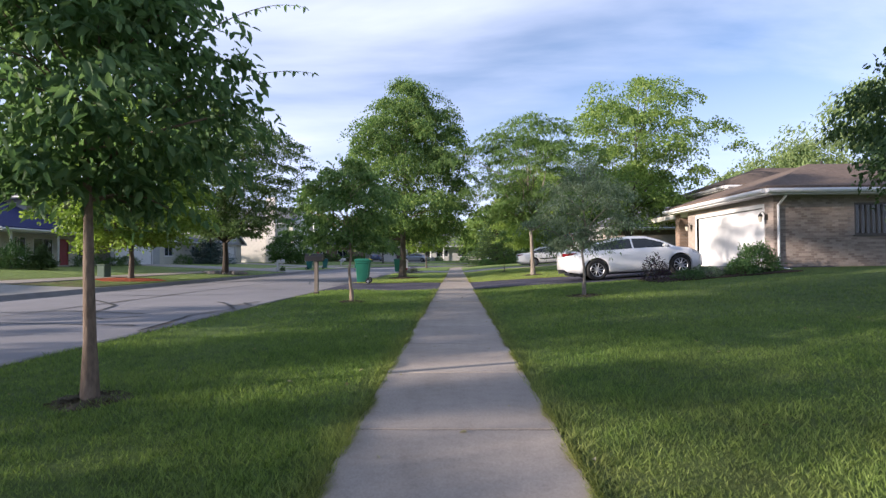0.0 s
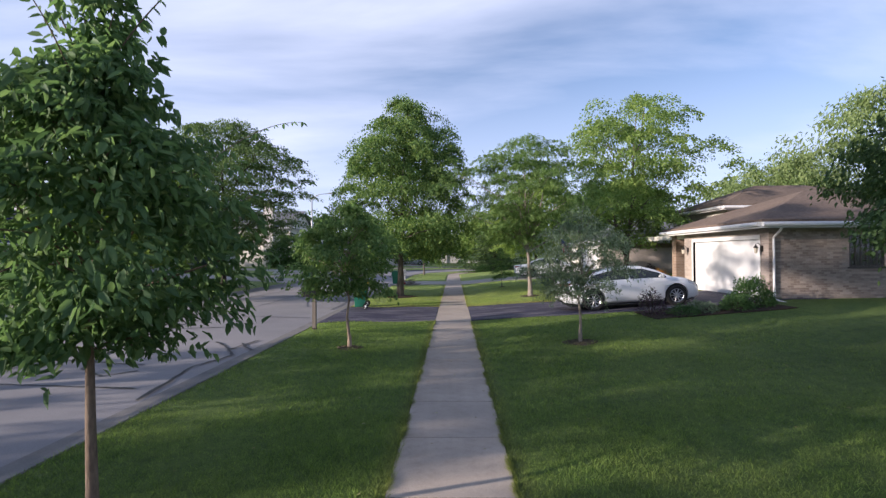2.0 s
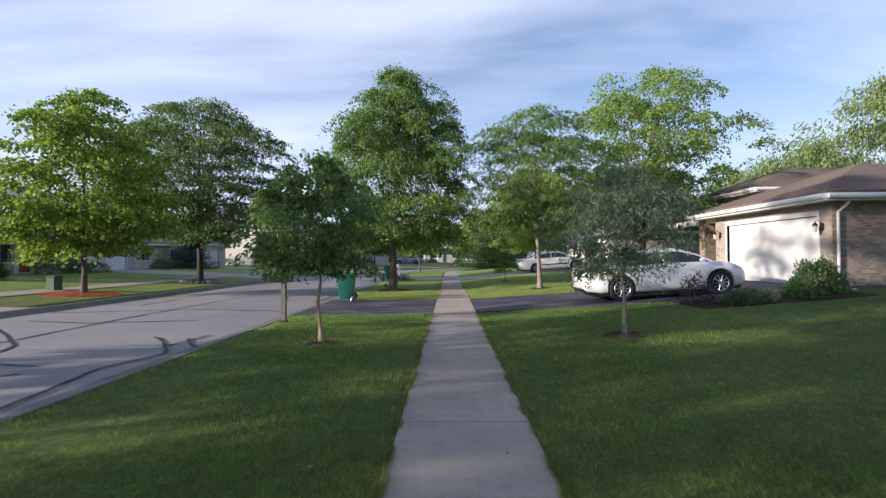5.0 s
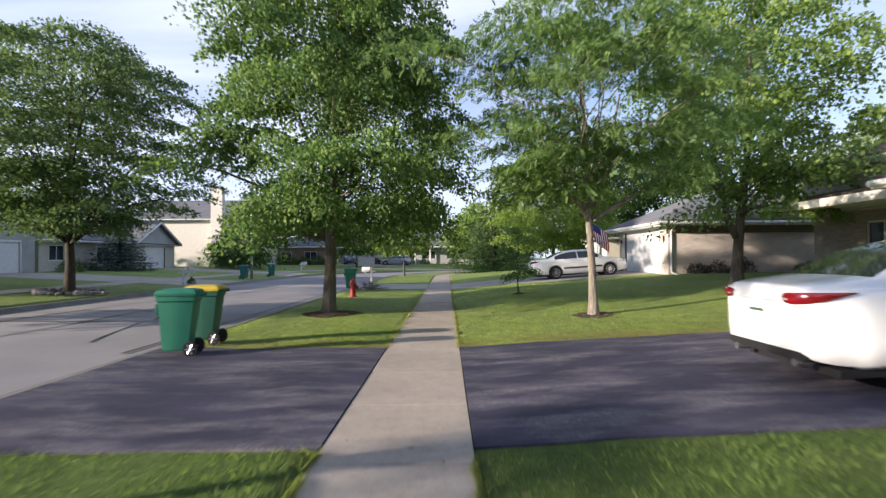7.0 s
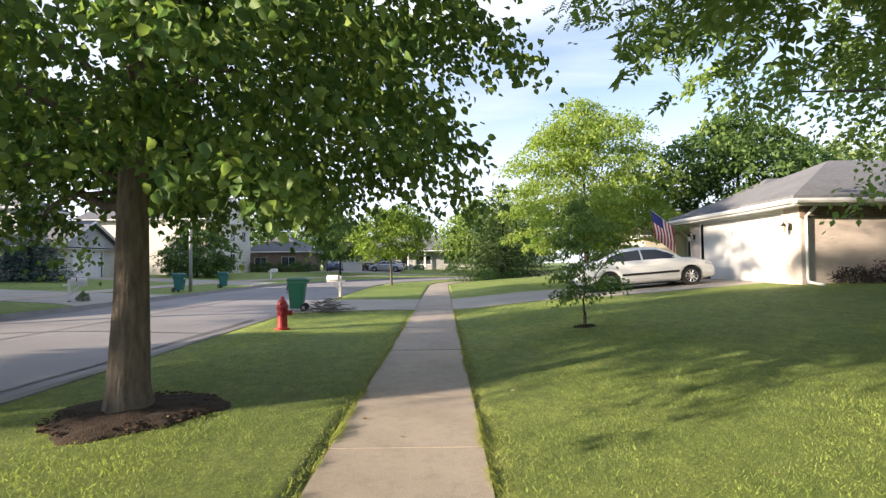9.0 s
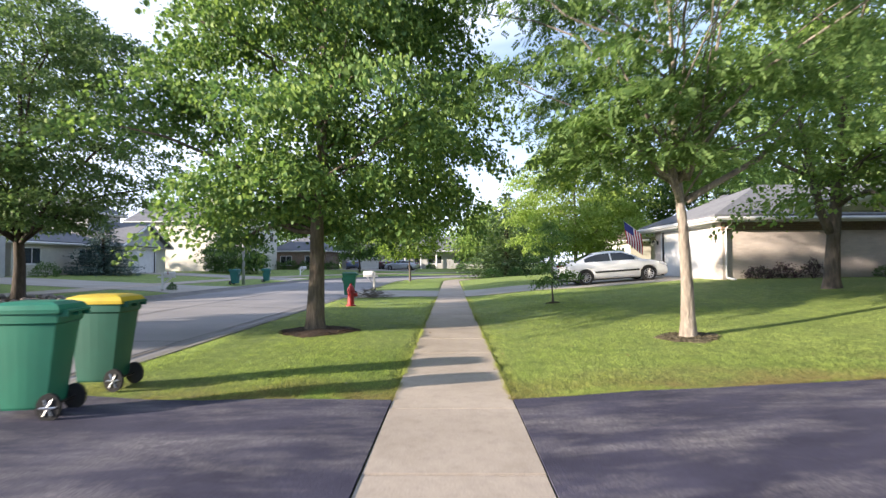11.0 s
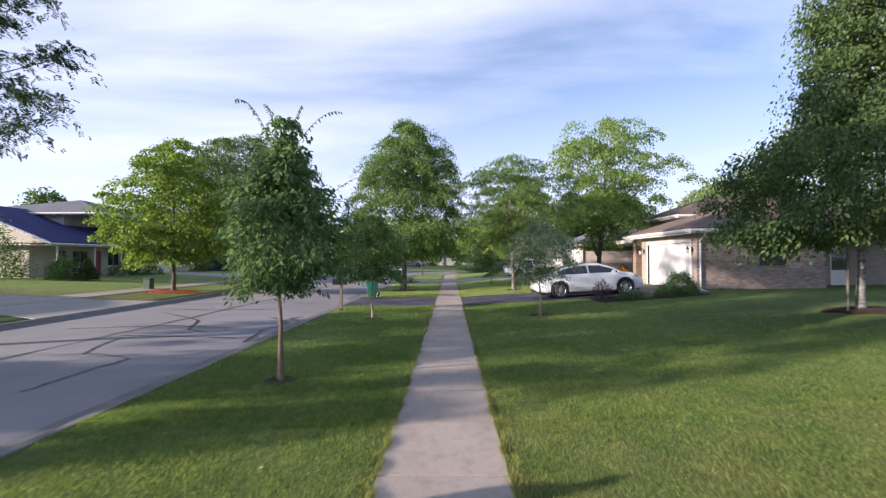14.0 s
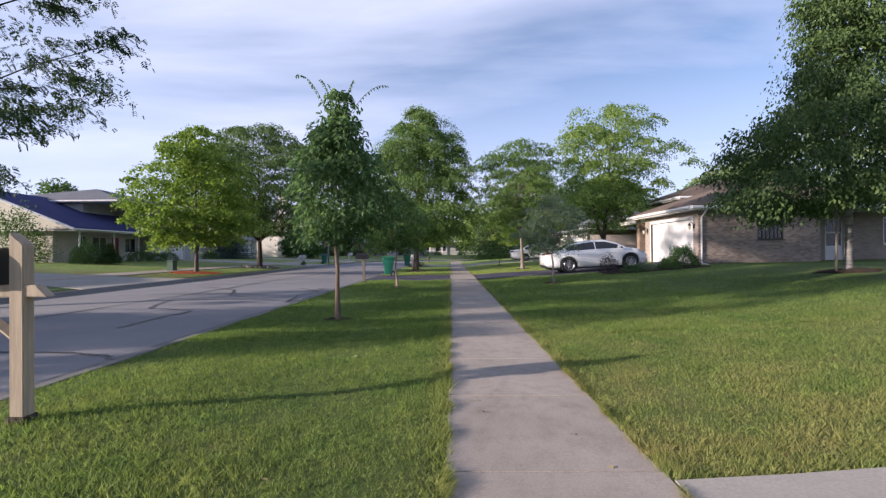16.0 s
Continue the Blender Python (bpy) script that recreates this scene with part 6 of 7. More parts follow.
wall_run(bm, (12.5, 50.0), (12.5, 44.2), 0.0, 3.0, 0.2, [(1.2, 3.2, 1.6, 2.7)], trim=False)
wall_run(bm, (12.5, 44.2), (10.5, 44.2), 0.0, 3.0, 0.2)
part("wall", bm, BRICK_WALL_B, h2)
frame_at(h2, *front2, door2, "garage", WHITE)
frame_at(h2, (12.5, 50.0), (12.5, 44.2), (1.2, 3.2, 1.6, 2.7), "window", WHITE, bars=1, curtain=True)
hip_roof(h2, 10.5, 24.0, 37.6, 44.4, 3.12, 1.7, SHINGLE_G, 0.55, label="low grey shingle hip roof")
hip_roof(h2, 12.5, 24.0, 44.0, 50.0, 3.15, 2.0, SHINGLE_G, 0.5, label="grey shingle roof over the house")
# the soffit's shade on the wall, laid on as a brown strip
part("frieze", boxes((10.46, 24.0, 37.55, 37.6, 2.62, 3.0)), BRICK_BROWN, h2, "brown band painted as shade under the eaves")
downspout(h2, 10.62, 37.6, 3.05, 0.7, (0, -1))
lantern(h2, 10.47, 38.0, 2.4)
lantern(h2, 10.47, 43.8, 2.4)


def flag_on_pole(x, y, z, label, drop=1.0, turn=0.0):
    ob = thing("flag", pose(x, y, z, 0, 0, turn), label, "flag")
    d = Vector((-0.80, 0, 0.6))
    part("pole", tube(bmesh.new(), [(0, 0, 0), d * 1.9], [0.014, 0.012], 8), POLE, ob)
    p0, p1 = d * 0.75, d * 1.85
    bms = {"red_stripe": bmesh.new(), "white_stripe": bmesh.new(), "canton": bmesh.new()}
    nu, nv = 10, 13
    def at(u, v):
        base = p0.lerp(p1, 1 - v)
        hang = Vector((0.12 * u, 0.10 * math.sin(u * 6 + v * 2) * u, -1.25 * u * drop))
        return base + hang
    for v in range(nv):
        for u in range(nu):
            key = "canton" if v < 7 and u < 4 else ("red_stripe" if v % 2 == 0 else "white_stripe")
            b = bms[key]
            q = [b.verts.new(at((u + i) / nu, (v + j) / nv)) for i, j in ((0, 0), (1, 0), (1, 1), (0, 1))]
            b.faces.new(q)
    for key, mt in (("red_stripe", FLAG_RED), ("white_stripe", FLAG_WHITE), ("canton", FLAG_BLUE)):
        part(key, bms[key], mt, ob)
    return ob


flag_on_pole(10.45, 44.35, 2.45, "striped red, white and blue flag on a slanted pole", 0.9)
flag_on_pole(-28.5, 43.2, 2.3, "small striped flag on a slanted pole", 0.8, 180)

# house with the blue roof, across the road
h3 = house_at("house", "cream sided split-level house with a blue roof")
bm = bmesh.new()
gz = 0.6
gab = [(-42.0, 32.2), (-29.6, 32.2)]
porch = [(-29.6, 32.2), (-29.6, 43.0)]
po = [(2.6, 3.6, gz + 0.7, 2.75), (4.2, 6.0, gz + 0.8, 2.7), (6.6, 7.55, gz + 0.15, 2.7), (8.4, 10.0, gz + 0.8, 2.7)]
wall_run(bm, *gab, 0.0, 3.1, 0.2)
wall_run(bm, *porch, 0.0, 3.1, 0.2, po)
wall_run(bm, (-29.6, 43.0), (-42.0, 43.0), 0.0, 3.1, 0.2)
wall_run(bm, (-42.0, 43.0), (-42.0, 32.2), 0.0, 3.1, 0.2)
roof_b, tri = hip_roof(h3, -41.5, -28.2, 32.2, 43.0, 3.15, 2.9, SHINGLE_B, 0.6, "y", "deep blue shingle roof")
for g in tri:
    part("gable", g, SIDING, h3)
part("wall", bm, SIDING, h3)
for o in (po[0], po[1], po[3]):
    frame_at(h3, *porch, o, "window", WHITE, bars=1)
frame_at(h3, *porch, po[2], "door", HYDRANT)
for yy in (32.6, 36.5, 39.8, 42.6):
    part("porch_post", tube(bmesh.new(), [(-27.9, yy, 0.4), (-27.9, yy, 3.0)], [0.07, 0.07], 8), WHITE, h3)
part("porch_floor", boxes((-29.6, -27.7, 32.2, 43.0, 0.2, gz + 0.12)), SLABS, h3)
bm = bmesh.new()
gfront = [(-28.6, 43.05), (-28.6, 50.2)]
gdoor = (0.6, 5.9, gz, gz + 2.15)
wall_run(bm, *gfront, 0.0, 5.7, 0.2, [gdoor, (1.0, 2.2, 4.0, 5.2), (4.4, 5.6, 4.0, 5.2)])
wall_run(bm, (-28.6, 50.2), (-40.0, 50.2), 0.0, 5.7, 0.2)
wall_run(bm, (-40.0, 50.2), (-40.0, 38.0), 0.0, 5.7, 0.2)
wall_run(bm, (-40.0, 38.0), (-31.5, 38.0), 3.4, 5.7, 0.2)
wall_run(bm, (-31.5, 38.0), (-31.5, 43.05), 3.4, 5.7, 0.2, trim=False)
wall_run(bm, (-31.5, 43.05), (-28.6, 43.05), 0.0, 5.7, 0.2)
part("wall", bm, SIDING_G, h3, "grey sided upper storey")
frame_at(h3, *gfront, gdoor, "garage", WHITE)
for o in ((1.0, 2.2, 4.0, 5.2), (4.4, 5.6, 4.0, 5.2)):
    frame_at(h3, *gfront, o, "window", WHITE, bars=1)
hip_roof(h3, -40.0, -28.6, 38.0, 50.2, 5.8, 1.6, SHINGLE_G, 0.5, label="grey shingle hip roof with a skylight")
part("skylight", boxes((-32.6, -31.6, 41.0, 42.0, 6.45, 6.62), bevel=0.02), WHITE, h3)
part("vent_pipe", tube(bmesh.new(), [(-33.6, 46.5, 6.8), (-33.6, 46.5, 7.9)], [0.12, 0.12], 8), METAL, h3)

# sided house with gabled garage
h4 = house_at("house", "pale sided house with a gabled white garage")
bm = bmesh.new()
f4 = [(-29.6, 51.8), (-29.6, 61.0)]
o4 = [(1.0, 2.6, 1.5, 2.7), (6.4, 8.0, 1.5, 2.7)]
wall_run(bm, *f4, 0.0, 3.0, 0.2, o4, trim=False)
wall_run(bm, (-40.0, 51.8), (-29.6, 51.8), 0.0, 3.0, 0.2)
wall_run(bm, (-29.6, 61.0), (-28.0, 61.0), 0.0, 3.0, 0.2)
g4 = [(-28.0, 61.0), (-28.0, 67.8)]
d4 = (1.6, 5.0, gz, gz + 2.15)
wall_run(bm, *g4, 0.0, 3.0, 0.2, [d4])
wall_run(bm, (-28.0, 67.8), (-40.0, 67.8), 0.0, 3.0, 0.2)
wall_run(bm, (-40.0, 67.8), (-40.0, 51.8), 0.0, 3.0, 0.2)
part("wall", bm, SIDING, h4)
for o in o4:
    frame_at(h4, *f4, o, "window", WHITE, bars=1, curtain=True)
frame_at(h4, *g4, d4, "garage", WHITE)
hip_roof(h4, -40.0, -29.6, 51.8, 62.0, 3.1, 2.0, SHINGLE_G, 0.5, label="grey shingle roof")
_, tri = hip_roof(h4, -40.0, -28.0, 61.0, 67.8, 3.1, 2.1, SHINGLE_G, 0.5, "x", "gabled grey roof over the garage")
for g in tri:
    part("gable", g, SIDING_G, h4)
bm = bmesh.new()
wall_run(bm, (-32.0, 62.5), (-32.0, 67.0), 3.0, 6.2, 0.2, [(1.2, 2.6, 4.3, 5.6)])
wall_run(bm, (-39.0, 62.5), (-32.0, 62.5), 3.0, 6.2, 0.2)
wall_run(bm, (-32.0, 67.0), (-39.0, 67.0), 3.0, 6.2, 0.2)
part("upper_wall", bm, SIDING_G, h4)
frame_at(h4, (-32.0, 62.5), (-32.0, 67.0), (1.2, 2.6, 4.3, 5.6), "window", WHITE, bars=1)
hip_roof(h4, -39.0, -32.0, 62.5, 67.0, 6.2, 1.4, SHINGLE_G, 0.4, label="small upper roof")

# cream two-storey house lit by the sun
h5 = house_at("house", "tall cream two-storey house with pale chimney")
bm = bmesh.new()
f5 = [(-23.5, 75.0), (-23.5, 87.0)]
o5 = [(1.0, 2.2, 1.5, 2.9), (6.0, 7.4, 1.5, 2.9), (1.0, 2.2, 4.3, 5.6), (6.0, 7.4, 4.3, 5.6), (9.4, 10.6, 4.3, 5.6)]
s5 = [(-36.0, 75.0), (-23.5, 75.0)]
wall_run(bm, *f5, 0.0, 6.2, 0.2, o5)
wall_run(bm, *s5, 0.0, 6.2, 0.2)
wall_run(bm, (-23.5, 87.0), (-36.0, 87.0), 0.0, 6.2, 0.2)
wall_run(bm, (-36.0, 87.0), (-36.0, 75.0), 0.0, 6.2, 0.2)
part("wall", bm, CREAM, h5)
for o in o5:
    frame_at(h5, *f5, o, "window", WHITE, bars=1)
_, tri = hip_roof(h5, -36.0, -23.5, 75.0, 87.0, 6.3, 2.8, SHINGLE_G, 0.5, "x", "dark shingle gable roof")
for g in tri:
    part("gable", g, CREAM, h5)
part("chimney", boxes((-27.2, -25.8, 74.3, 75.0, 0.2, 10.0), bevel=0.03), CREAM, h5, "pale rendered chimney stack")

# low brown-grey house beside it
h7 = house_at("house", "low brown-grey brick house behind dark shrubs")
bm = bmesh.new()
f7 = [(-24.5, 88.4), (-17.2, 88.4)]
o7 = [(1.0, 2.6, 1.3, 2.6), (4.4, 6.2, 1.3, 2.6)]
wall_run(bm, *f7, 0.0, 3.2, 0.2, o7)
wall_run(bm, (-17.2, 88.4), (-17.2, 97.0), 0.0, 3.2, 0.2)
wall_run(bm, (-17.2, 97.0), (-24.5, 97.0), 0.0, 3.2, 0.2)
wall_run(bm, (-24.5, 97.0), (-24.5, 88.4), 0.0, 3.2, 0.2)
part("wall", bm, BRICK_BROWN, h7)
for o in o7:
    frame_at(h7, *f7, o, "window", WHITE, bars=1, curtain=True)
hip_roof(h7, -24.5, -17.2, 88.4, 97.0, 3.3, 2.2, SHINGLE_G, 0.5, label="dark grey shingle hip roof")

# house at the head of the bend
h6 = house_at("house", "long low house with white columns and grey roof")
bm = bmesh.new()
f6 = [(-17.0, 98.0), (5.0, 98.0)]
o6 = [(0.8, 5.6, 0.7, 2.9), (8.0, 9.4, 1.4, 2.7), (11.4, 12.4, 0.7, 2.8), (13.4, 15.6, 1.4, 2.7), (17.4, 19.4, 1.4, 2.7)]
wall_run(bm, *f6, 0.0, 3.3, 0.2, o6)
wall_run(bm, (5.0, 98.0), (5.0, 106.0), 0.0, 3.3, 0.2)
wall_run(bm, (5.0, 106.0), (-17.0, 106.0), 0.0, 3.3, 0.2)
wall_run(bm, (-17.0, 106.0), (-17.0, 98.0), 0.0, 3.3, 0.2)
part("wall", bm, SIDING_G, h6)
frame_at(h6, *f6, o6[0], "garage", WHITE)
frame_at(h6, *f6, o6[2], "door", BLACK)
for o in (o6[1], o6[3], o6[4]):
    frame_at(h6, *f6, o, "window", WHITE, bars=1)
for xx in (-9.2, -7.0, -4.6, -2.2):
    part("column", tube(bmesh.new(), [(xx, 96.6, 0.5), (xx, 96.6, 3.3)], [0.12, 0.11], 10), WHITE, h6)
hip_roof(h6, -17.0, 5.0, 96.8, 106.0, 3.4, 2.3, SHINGLE_G, 0.5, label="grey shingle hip roof")

# further houses that close the street behind the camera and on the right
for hx0, hx1, hy0, hy1, mt, rf, lb in ((10.5, 22.0, -14.0, -3.5, BRICK_WALL_B, SHINGLE, "beige brick house with a brown roof"), (-41.0, -29.0, 3.0, 15.0, SIDING, SHINGLE_G, "cream sided house with a grey roof"),
                                       (-41.0, -28.0, -22.0, -8.0, SIDING_G, SHINGLE, "grey sided house with a brown roof"), (14.0, 26.0, 58.0, 66.0, SIDING, SHINGLE, "pale sided house near the bend")):
    hh = house_at("house", lb)
    bm = bmesh.new()
    west = [(hx0, hy1), (hx0, hy0)] if hx0 > 0 else [(hx1, hy0), (hx1, hy1)]
    L = abs(hy1 - hy0)
    ops = [(0.8, 5.4, 0.62, 2.8), (L - 3.2, L - 1.4, 1.5, 2.7)]
    wall_run(bm, *west, 0.0, 3.1, 0.2, ops)
    if hx0 > 0:
        wall_run(bm, (hx0, hy0), (hx1, hy0), 0.0, 3.1, 0.2)
        wall_run(bm, (hx1, hy0), (hx1, hy1), 0.0, 3.1, 0.2)
        wall_run(bm, (hx1, hy1), (hx0, hy1), 0.0, 3.1, 0.2)
    else:
        wall_run(bm, (hx1, hy1), (hx0, hy1), 0.0, 3.1, 0.2)
        wall_run(bm, (hx0, hy1), (hx0, hy0), 0.0, 3.1, 0.2)
        wall_run(bm, (hx0, hy0), (hx1, hy0), 0.0, 3.1, 0.2)
    part("wall", bm, mt, hh)
    frame_at(hh, *west, ops[0], "garage", WHITE)
    frame_at(hh, *west, ops[1], "window", WHITE, bars=1, curtain=True)
    hip_roof(hh, hx0, hx1, hy0, hy1, 3.2, 2.0, rf, 0.5, label="shingle hip roof")

# ---- planting ----
bed = sheet("mulch_bed", 10.0, 5.9, 15.9, 17.75, MULCH, "dark mulch bed before the driveway", 0.03, 0.0, "mulch bed", 0.4)
shrub(6.15, 16.9, 0.42, 0.75, LF_PURPLE, "dark reddish barberry shrub in the mulch bed", 1, 900, 0.06)
shrub(9.3, 17.0, 0.62, 0.85, LF_SHRUB, "rounded leafy green shrub beside the garage", 2, 2600, 0.075)
shrub(8.55, 16.5, 0.48, 0.42, LF_SHRUB, "low green shrub in the mulch bed", 3, 1200, 0.07)
shrub(7.55, 16.6, 0.5, 0.30, LF_OLIVE, "low spreading juniper in the mulch bed", 4, 1200, 0.06)
shrub(6.9, 16.3, 0.45, 0.28, LF_SHRUB, "low ground-cover shrub in the mulch bed", 5, 1000, 0.05)
shrub(10.2, 26.6, 0.5, 0.7, PETAL, "orange flowering plant by the porch pillar", 6, 500, 0.07)
for k, (sx, sy) in enumerate(((11.6, 37.2), (12.6, 37.25), (13.7, 37.2), (16.5, 37.1), (17.8, 37.0), (19.4, 37.1))):
    shrub(sx, sy, 0.5, 0.42 + 0.1 * (k % 3), LF_PURPLE if k < 3 else LF_SHRUB, "low shrub along the beige wall", 10 + k, 500, 0.08)
shrub(-26.0, 30.6, 0.95, 1.5, LF_SHRUB, "round clipped shrub before the porch", 20, 2600, 0.11)
conifer(-24.6, 31.0, 1.6, 0.8, LF_PINE, "small cone-shaped evergreen before the porch", 12, 7, "conifer", 160, 0.18)
for k, (sx, sy, sr, sh) in enumerate(((-26.5, 37.5, 0.9, 0.9), (-26.3, 40.0, 0.8, 0.7), (-26.6, 42.3, 0.8, 0.8), (-27.0, 51.5, 0.9, 0.9), (-26.5, 31.0, 0.6, 0.7))):
    shrub(sx, sy, sr, sh, LF_DARK, "low dark shrub before a house", 24 + k, 900, 0.11)
shrub(-30.6, 29.8, 2.3, 3.6, LF_DARK, "tall dark shrub at the corner of a lawn", 40, 4000, 0.16)
shrub(-14.75, 44.6, 0.22, 0.36, LF_SHRUB, "small green shrub round a mailbox post", 41, 500, 0.06)
for k, (sx, sy) in enumerate(((-23.4, 87.2), (-21.6, 87.0), (-19.8, 87.3), (-17.8, 87.0), (-16.4, 88.0))):
    shrub(sx, sy, 1.1, 1.0 + 0.2 * (k % 2), LF_DARK, "dark rounded shrub before the brown house", 60 + k, 500, 0.2)
for k, (sx, sy) in enumerate(((-7.0, 95.5), (-3.0, 95.3), (1.5, 95.6), (3.5, 60.5), (5.6, 62.0))):
    shrub(sx, sy, 0.8, 0.7, LF_SHRUB, "low green shrub near a far house", 50 + k, 500, 0.16)


# ---- grass ----
def grass(name, x0, x1, y0, y1, count, seed, height, label, broad=1.0, fall=1.0):
    rng = np.random.RandomState(seed)
    # thinner away from the walk
    x = rng.uniform(x0, x1, count * 2)
    y = y0 + (y1 - y0) * rng.rand(count * 2) ** fall
    keep = rng.rand(count * 2) < np.clip(1.2 - np.abs(x) / 8.5, 0.06, 1)
    bare = ((np.abs(x) < PAVE - 0.035) | ((y > 17.97) & (y < 22.65)) | ((y > 39.15) & (y < 43.95)) | ((x > 0) & (y < -2.42)) | ((x > 5.9) & (y > 15.85) & (y < 18.2)) | ((x > 10.3) & (y > 17.5)))
    for cx, cy, r in ((-2.74, 28.0, 0.72), (3.67, 25.5, 0.32), (-2.46, 12.98, 0.2), (2.99, 12.91, 0.28), (-2.72, 4.56, 0.13), (10.6, 9.5, 0.7), (3.0, 32.8, 0.25)):
        bare |= (x - cx) ** 2 + (y - cy) ** 2 < r * r
    keep &= ~bare
    x, y = x[keep][:count], y[keep][:count]
    n = len(x)
    z = np.array([land(a, b) for a, b in zip(x, y)])
    tuft = np.sin(x * 23 + 2.5 * np.sin(y * 11)) * np.sin(y * 19 + 2.5 * np.sin(x * 13))
    tall = height * (0.45 + 0.8 * rng.rand(n)) * (1 + 0.3 * np.sin(x * 2.1 + np.sin(y * 1.3)) * np.sin(y * 1.7)) * (1 + 0.4 * tuft)
    edge = (np.abs(np.abs(x) - PAVE) < 0.12)
    tall = np.where(edge, tall * 1.35, tall)
    a, w = rng.rand(n) * math.tau, broad * (0.0035 + 0.003 * rng.rand(n))
    lean = tall * (0.25 + 1.1 * rng.rand(n))
    b = rng.rand(n) * math.tau
    base = np.stack([x, y, z - 0.005], 1)
    side = np.stack([np.cos(a) * w, np.sin(a) * w, np.zeros(n)], 1)
    tip = base + np.stack([np.cos(b) * lean, np.sin(b) * lean, tall], 1)
    pts = np.stack([base - side, base + side, tip], 1).astype(np.float32)
    me = bpy.data.meshes.new(name)
    me.vertices.add(n * 3)
    me.vertices.foreach_set("co", pts.ravel())
    me.loops.add(n * 3)
    me.loops.foreach_set("vertex_index", np.arange(n * 3, dtype=np.int32))
    me.polygons.add(n)
    me.polygons.foreach_set("loop_start", np.arange(0, n * 3, 3, dtype=np.int32))
    me.polygons.foreach_set("loop_total", np.full(n, 3, np.int32))
    me.materials.append(BLADE)
    me.update(calc_edges=True)
    tagged(new(name, me), label, "grass", kind="stuff")


grass("grass", -4.42, -0.58, -4.2, 2.2, 125000, 1, 0.036, "short mown green grass on the near verge", 0.75, 1.35)
grass("grass", -4.42, -0.58, 2.2, 8.0, 90000, 7, 0.04, "short shaded mown grass on the verge", 0.8, 1.5)
grass("grass", -4.42, -0.58, 8.0, 17.97, 28000, 9, 0.045, "shaded mown grass by the dark driveway", 1.2)
grass("grass", 0.58, 8.5, -2.45, 2.2, 125000, 2, 0.036, "short sunny mown grass on the near lawn", 0.75, 1.2)
grass("grass", 0.58, 9.0, 2.2, 8.0, 110000, 8, 0.04, "short shaded mown grass on the front lawn", 0.85, 1.5)
grass("grass", 0.58, 10.0, 8.0, 17.9, 40000, 10, 0.046, "shaded mown grass before the brick house", 1.25)
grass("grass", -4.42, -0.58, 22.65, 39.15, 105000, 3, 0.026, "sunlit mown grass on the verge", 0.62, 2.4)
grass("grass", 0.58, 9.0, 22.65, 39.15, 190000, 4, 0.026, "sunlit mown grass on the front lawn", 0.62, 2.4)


def fringe(y0, y1, count, seed):
    """Longer blades that lean over the pavement's edges, in tufts."""
    rng = np.random.RandomState(seed)
    y = rng.uniform(y0, y1, count * 3)
    sgn = np.where(rng.rand(count * 3) < 0.5, -1.0, 1.0)
    dense = 0.5 + 0.5 * np.sin(y * 3.1 + sgn * 2) * np.sin(y * 1.27 + 1.3 * sgn) + 0.35 * np.sin(y * 9.3 + sgn)
    keep = rng.rand(count * 3) < np.clip(dense, 0.06, 1)
    y, sgn, dense = y[keep][:count], sgn[keep][:count], np.clip(dense[keep][:count], 0.1, 1)
    n = len(y)
    x = sgn * (PAVE - 0.012 + 0.05 * rng.rand(n))
    tall = (0.025 + 0.035 * rng.rand(n)) * (0.6 + 0.6 * dense)
    base = np.stack([x, y, np.full(n, 0.0)], 1)
    tip = base + np.stack([-sgn * (0.01 + 0.085 * rng.rand(n) * dense), 0.04 * rng.normal(size=n), tall], 1)
    side = np.stack([0.001 * rng.normal(size=n), 0.0032 + 0.002 * rng.rand(n), np.zeros(n)], 1)
    me = bpy.data.meshes.new("grass")
    me.vertices.add(n * 3)
    me.vertices.foreach_set("co", np.stack([base - side, base + side, tip], 1).astype(np.float32).ravel())
    me.loops.add(n * 3)
    me.loops.foreach_set("vertex_index", np.arange(n * 3, dtype=np.int32))
    me.polygons.add(n)
    me.polygons.foreach_set("loop_start", np.arange(0, n * 3, 3, dtype=np.int32))
    me.polygons.foreach_set("loop_total", np.full(n, 3, np.int32))
    me.materials.append(BLADE)
    me.update(calc_edges=True)
    tagged(new("grass", me), "grass tufts creeping over the pavement edge", "grass", kind="stuff")


fringe(-4.2, 17.9, 26000, 31)
fringe(22.7, 39.1, 10000, 32)

# ---- fallen leaves and clippings ----
rng_n = np.random.RandomState(5)
fx, fy = rng_n.uniform(-4.2, 6.0, 420), rng_n.uniform(-4.0, 38.0, 420)
ok = ~((fy > 17.9) & (fy < 23.1) & (np.abs(fx) > 0.6))
fx, fy = fx[ok], fy[ok]
fz = np.array([land(a, b_) for a, b_ in zip(fx, fy)]) + np.where(np.abs(fx) < PAVE, 0.018, 0.035)
turn = rng_n.rand(len(fx)) * math.tau
dry_leaf = leaf_mesh("fallen_leaves", np.stack([fx, fy, fz], 1), np.stack([np.cos(turn), np.sin(turn), 0.15 * rng_n.normal(size=len(fx))], 1),
                     np.stack([0.3 * rng_n.normal(size=len(fx)), 0.3 * rng_n.normal(size=len(fx)), np.ones(len(fx))], 1), 0.025 + 0.035 * rng_n.rand(len(fx)), 0.012 + 0.016 * rng_n.rand(len(fx)),
                     leafy("dry_leaf", (0.12, 0.08, 0.035), (0.36, 0.30, 0.16), (0.5, 0.46, 0.34)))
tagged(new("fallen_leaves", dry_leaf), "scattered small dry leaves on lawn and pavement", "leaves", kind="stuff")

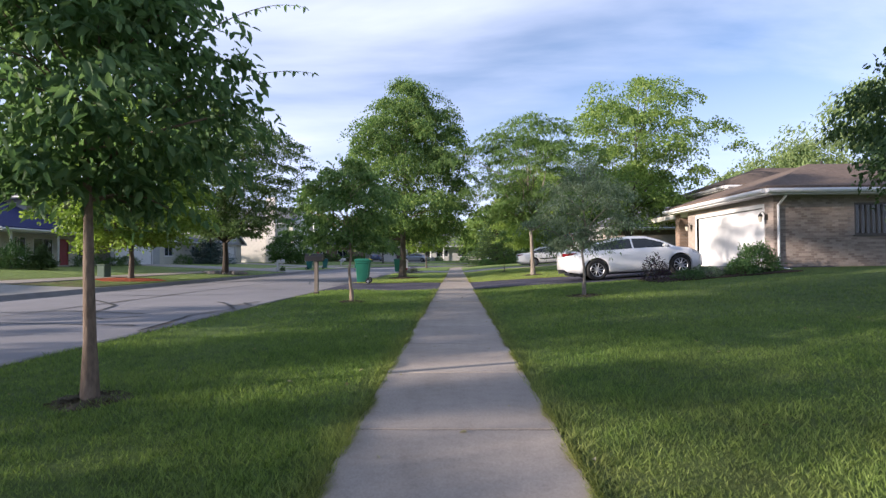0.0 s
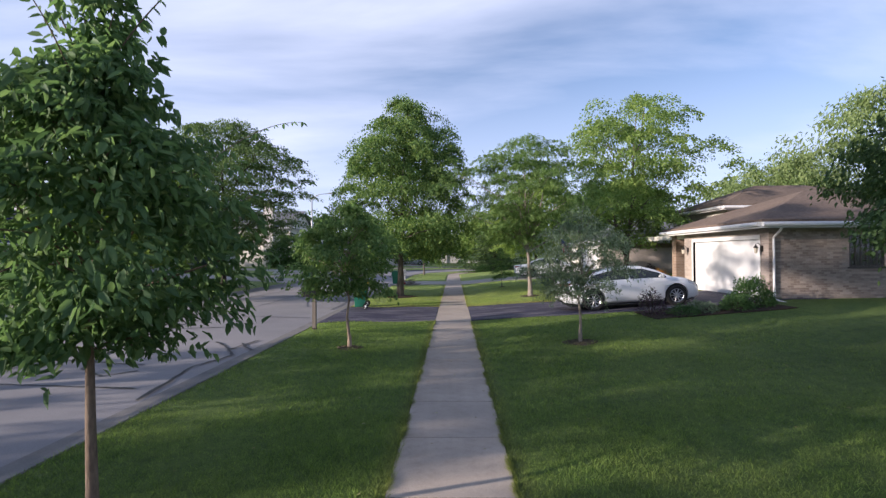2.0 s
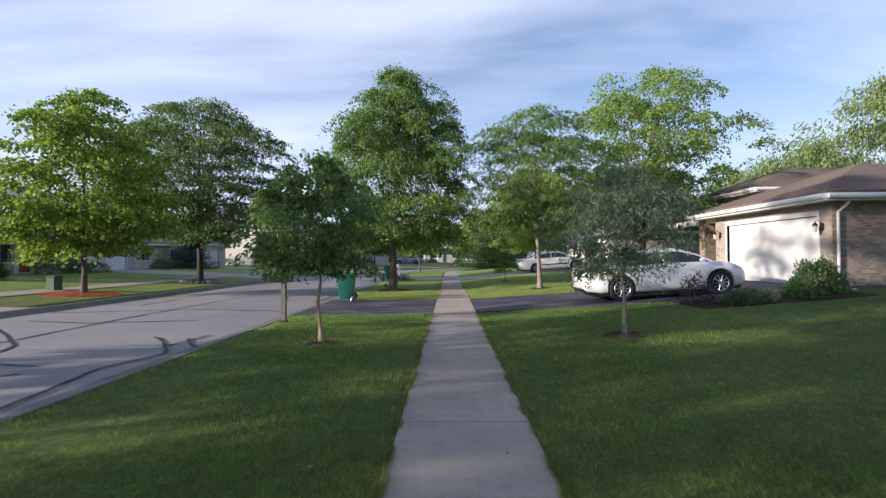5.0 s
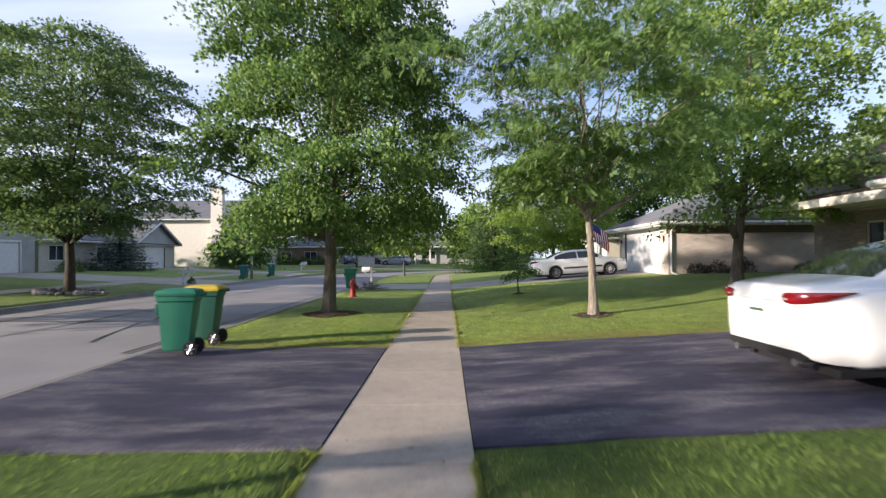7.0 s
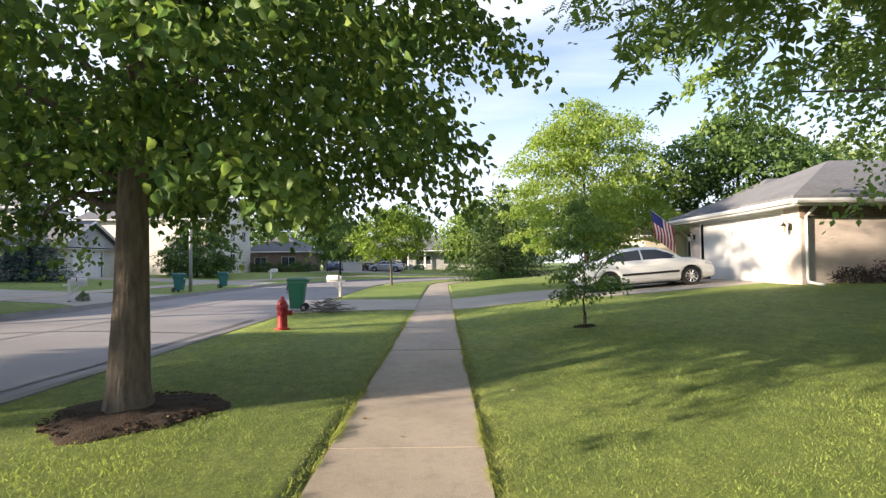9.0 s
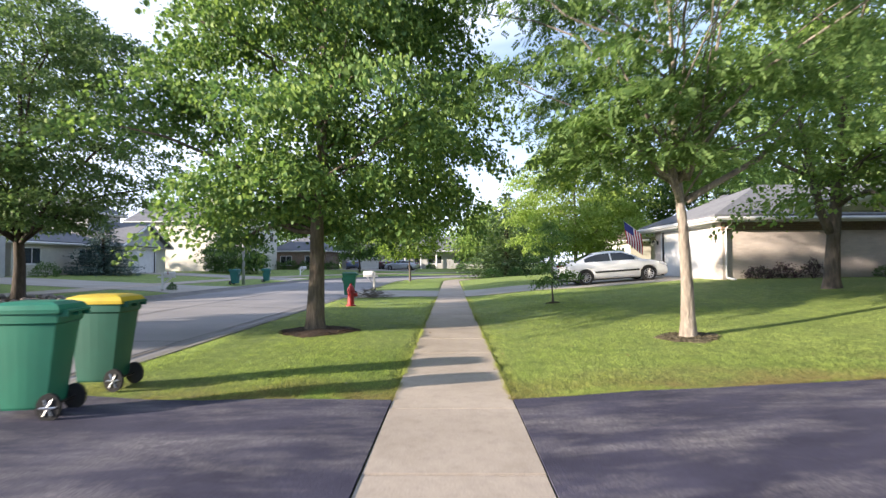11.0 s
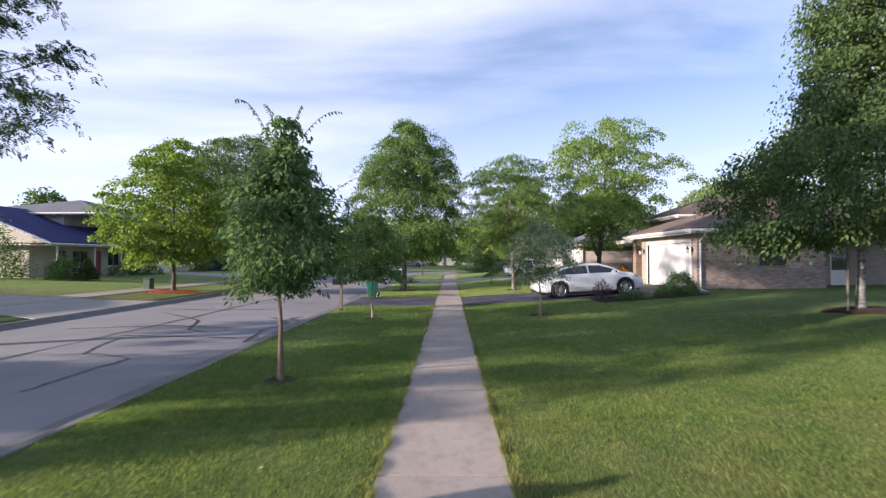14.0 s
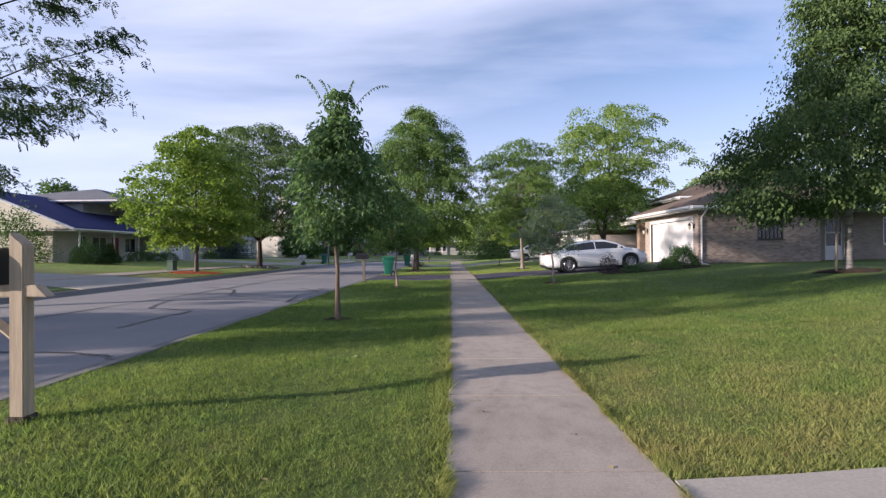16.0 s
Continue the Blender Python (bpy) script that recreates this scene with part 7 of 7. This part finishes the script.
# ---- pavement slabs ----
bm = box(bmesh.new(), -PAVE + 0.006, PAVE - 0.006, 0.007, SLAB - 0.007, -0.11, 0.012, 0.003)
slab_mesh = bpy.data.meshes.new("slab")
bm.to_mesh(slab_mesh)
bm.free()
slab_mesh.materials.append(CONCRETE)
rng = random.Random(21)
k, s = 0, FIRST
while s + SLAB < BEND:
    ob = new("slab", slab_mesh)
    ob.matrix_basis = pose(rng.uniform(-0.004, 0.004), s, rng.uniform(-0.001, 0.003), rng.uniform(-0.08, 0.08), rng.uniform(-0.12, 0.12), 0)
    ob.parent = pavement
    s += SLAB
s_end = s
while s < BEND + TURN_R * 1.5:
    q = [plan(u, t) for u, t in ((-PAVE, s + 0.01), (PAVE, s + 0.01), (PAVE, s + SLAB - 0.01), (-PAVE, s + SLAB - 0.01))]
    me = mesh_of("slab", [(x, y, 0.012) for x, y in q] + [(x, y, -0.1) for x, y in q], [(0, 1, 2, 3), (0, 4, 5, 1), (1, 5, 6, 2), (2, 6, 7, 3), (3, 7, 4, 0)], CONCRETE)
    ob = new("slab", me)
    ob.parent = pavement
    s += SLAB

# ---- bricks of the near house ----
bw, bh, gap = 0.200, 0.062, 0.012
wall_h1 = next(c for c in h1.children if c.name.startswith("wall"))
brick = mesh_of("brick", [(x * (bw - gap) , y, z * (bh)) for z in (0, 1) for x, y in ((0.0, -0.006), (1.0, -0.006), (1.0, 0.01), (0.0, 0.01))],
                [(0, 1, 5, 4), (1, 2, 6, 5), (4, 5, 6, 7), (3, 0, 4, 7), (0, 3, 2, 1)], BRICK_FACE)
single, verts, faces = 0, [], []
rows = int((3.0 - 0.68) / (bh + gap))
for r in range(rows):
    z = 0.68 + r * (bh + gap)
    x = 10.5 + (0 if r % 2 else -bw / 2)
    while x < 15.85:
        x0, x1 = max(x, 10.5), min(x + bw - gap, 15.88)
        x += bw
        if x1 - x0 < 0.05 or (x1 > 13.05 and x0 < 14.35 and z + bh > 1.66 and z < 2.8):
            continue
        if x0 < 13.0 and r < 24 and single < 300 and x1 - x0 > bw - gap - 0.001:
            ob = new("brick", brick)
            ob.matrix_basis = pose(x0, 18.1, z)
            ob.parent = wall_h1
            single += 1
            continue
        n0 = len(verts)
        verts += [(a, 18.1 + b, c) for c in (z, z + bh) for a, b in ((x0, -0.006), (x1, -0.006), (x1, 0.01), (x0, 0.01))]
        faces += [tuple(n0 + i for i in f) for f in ((0, 1, 5, 4), (1, 2, 6, 5), (4, 5, 6, 7), (3, 0, 4, 7), (0, 3, 2, 1))]
ob = new("brickwork", mesh_of("brickwork", verts, faces, BRICK_FACE))
ob.parent = wall_h1
tagged(ob, kind="stuff")
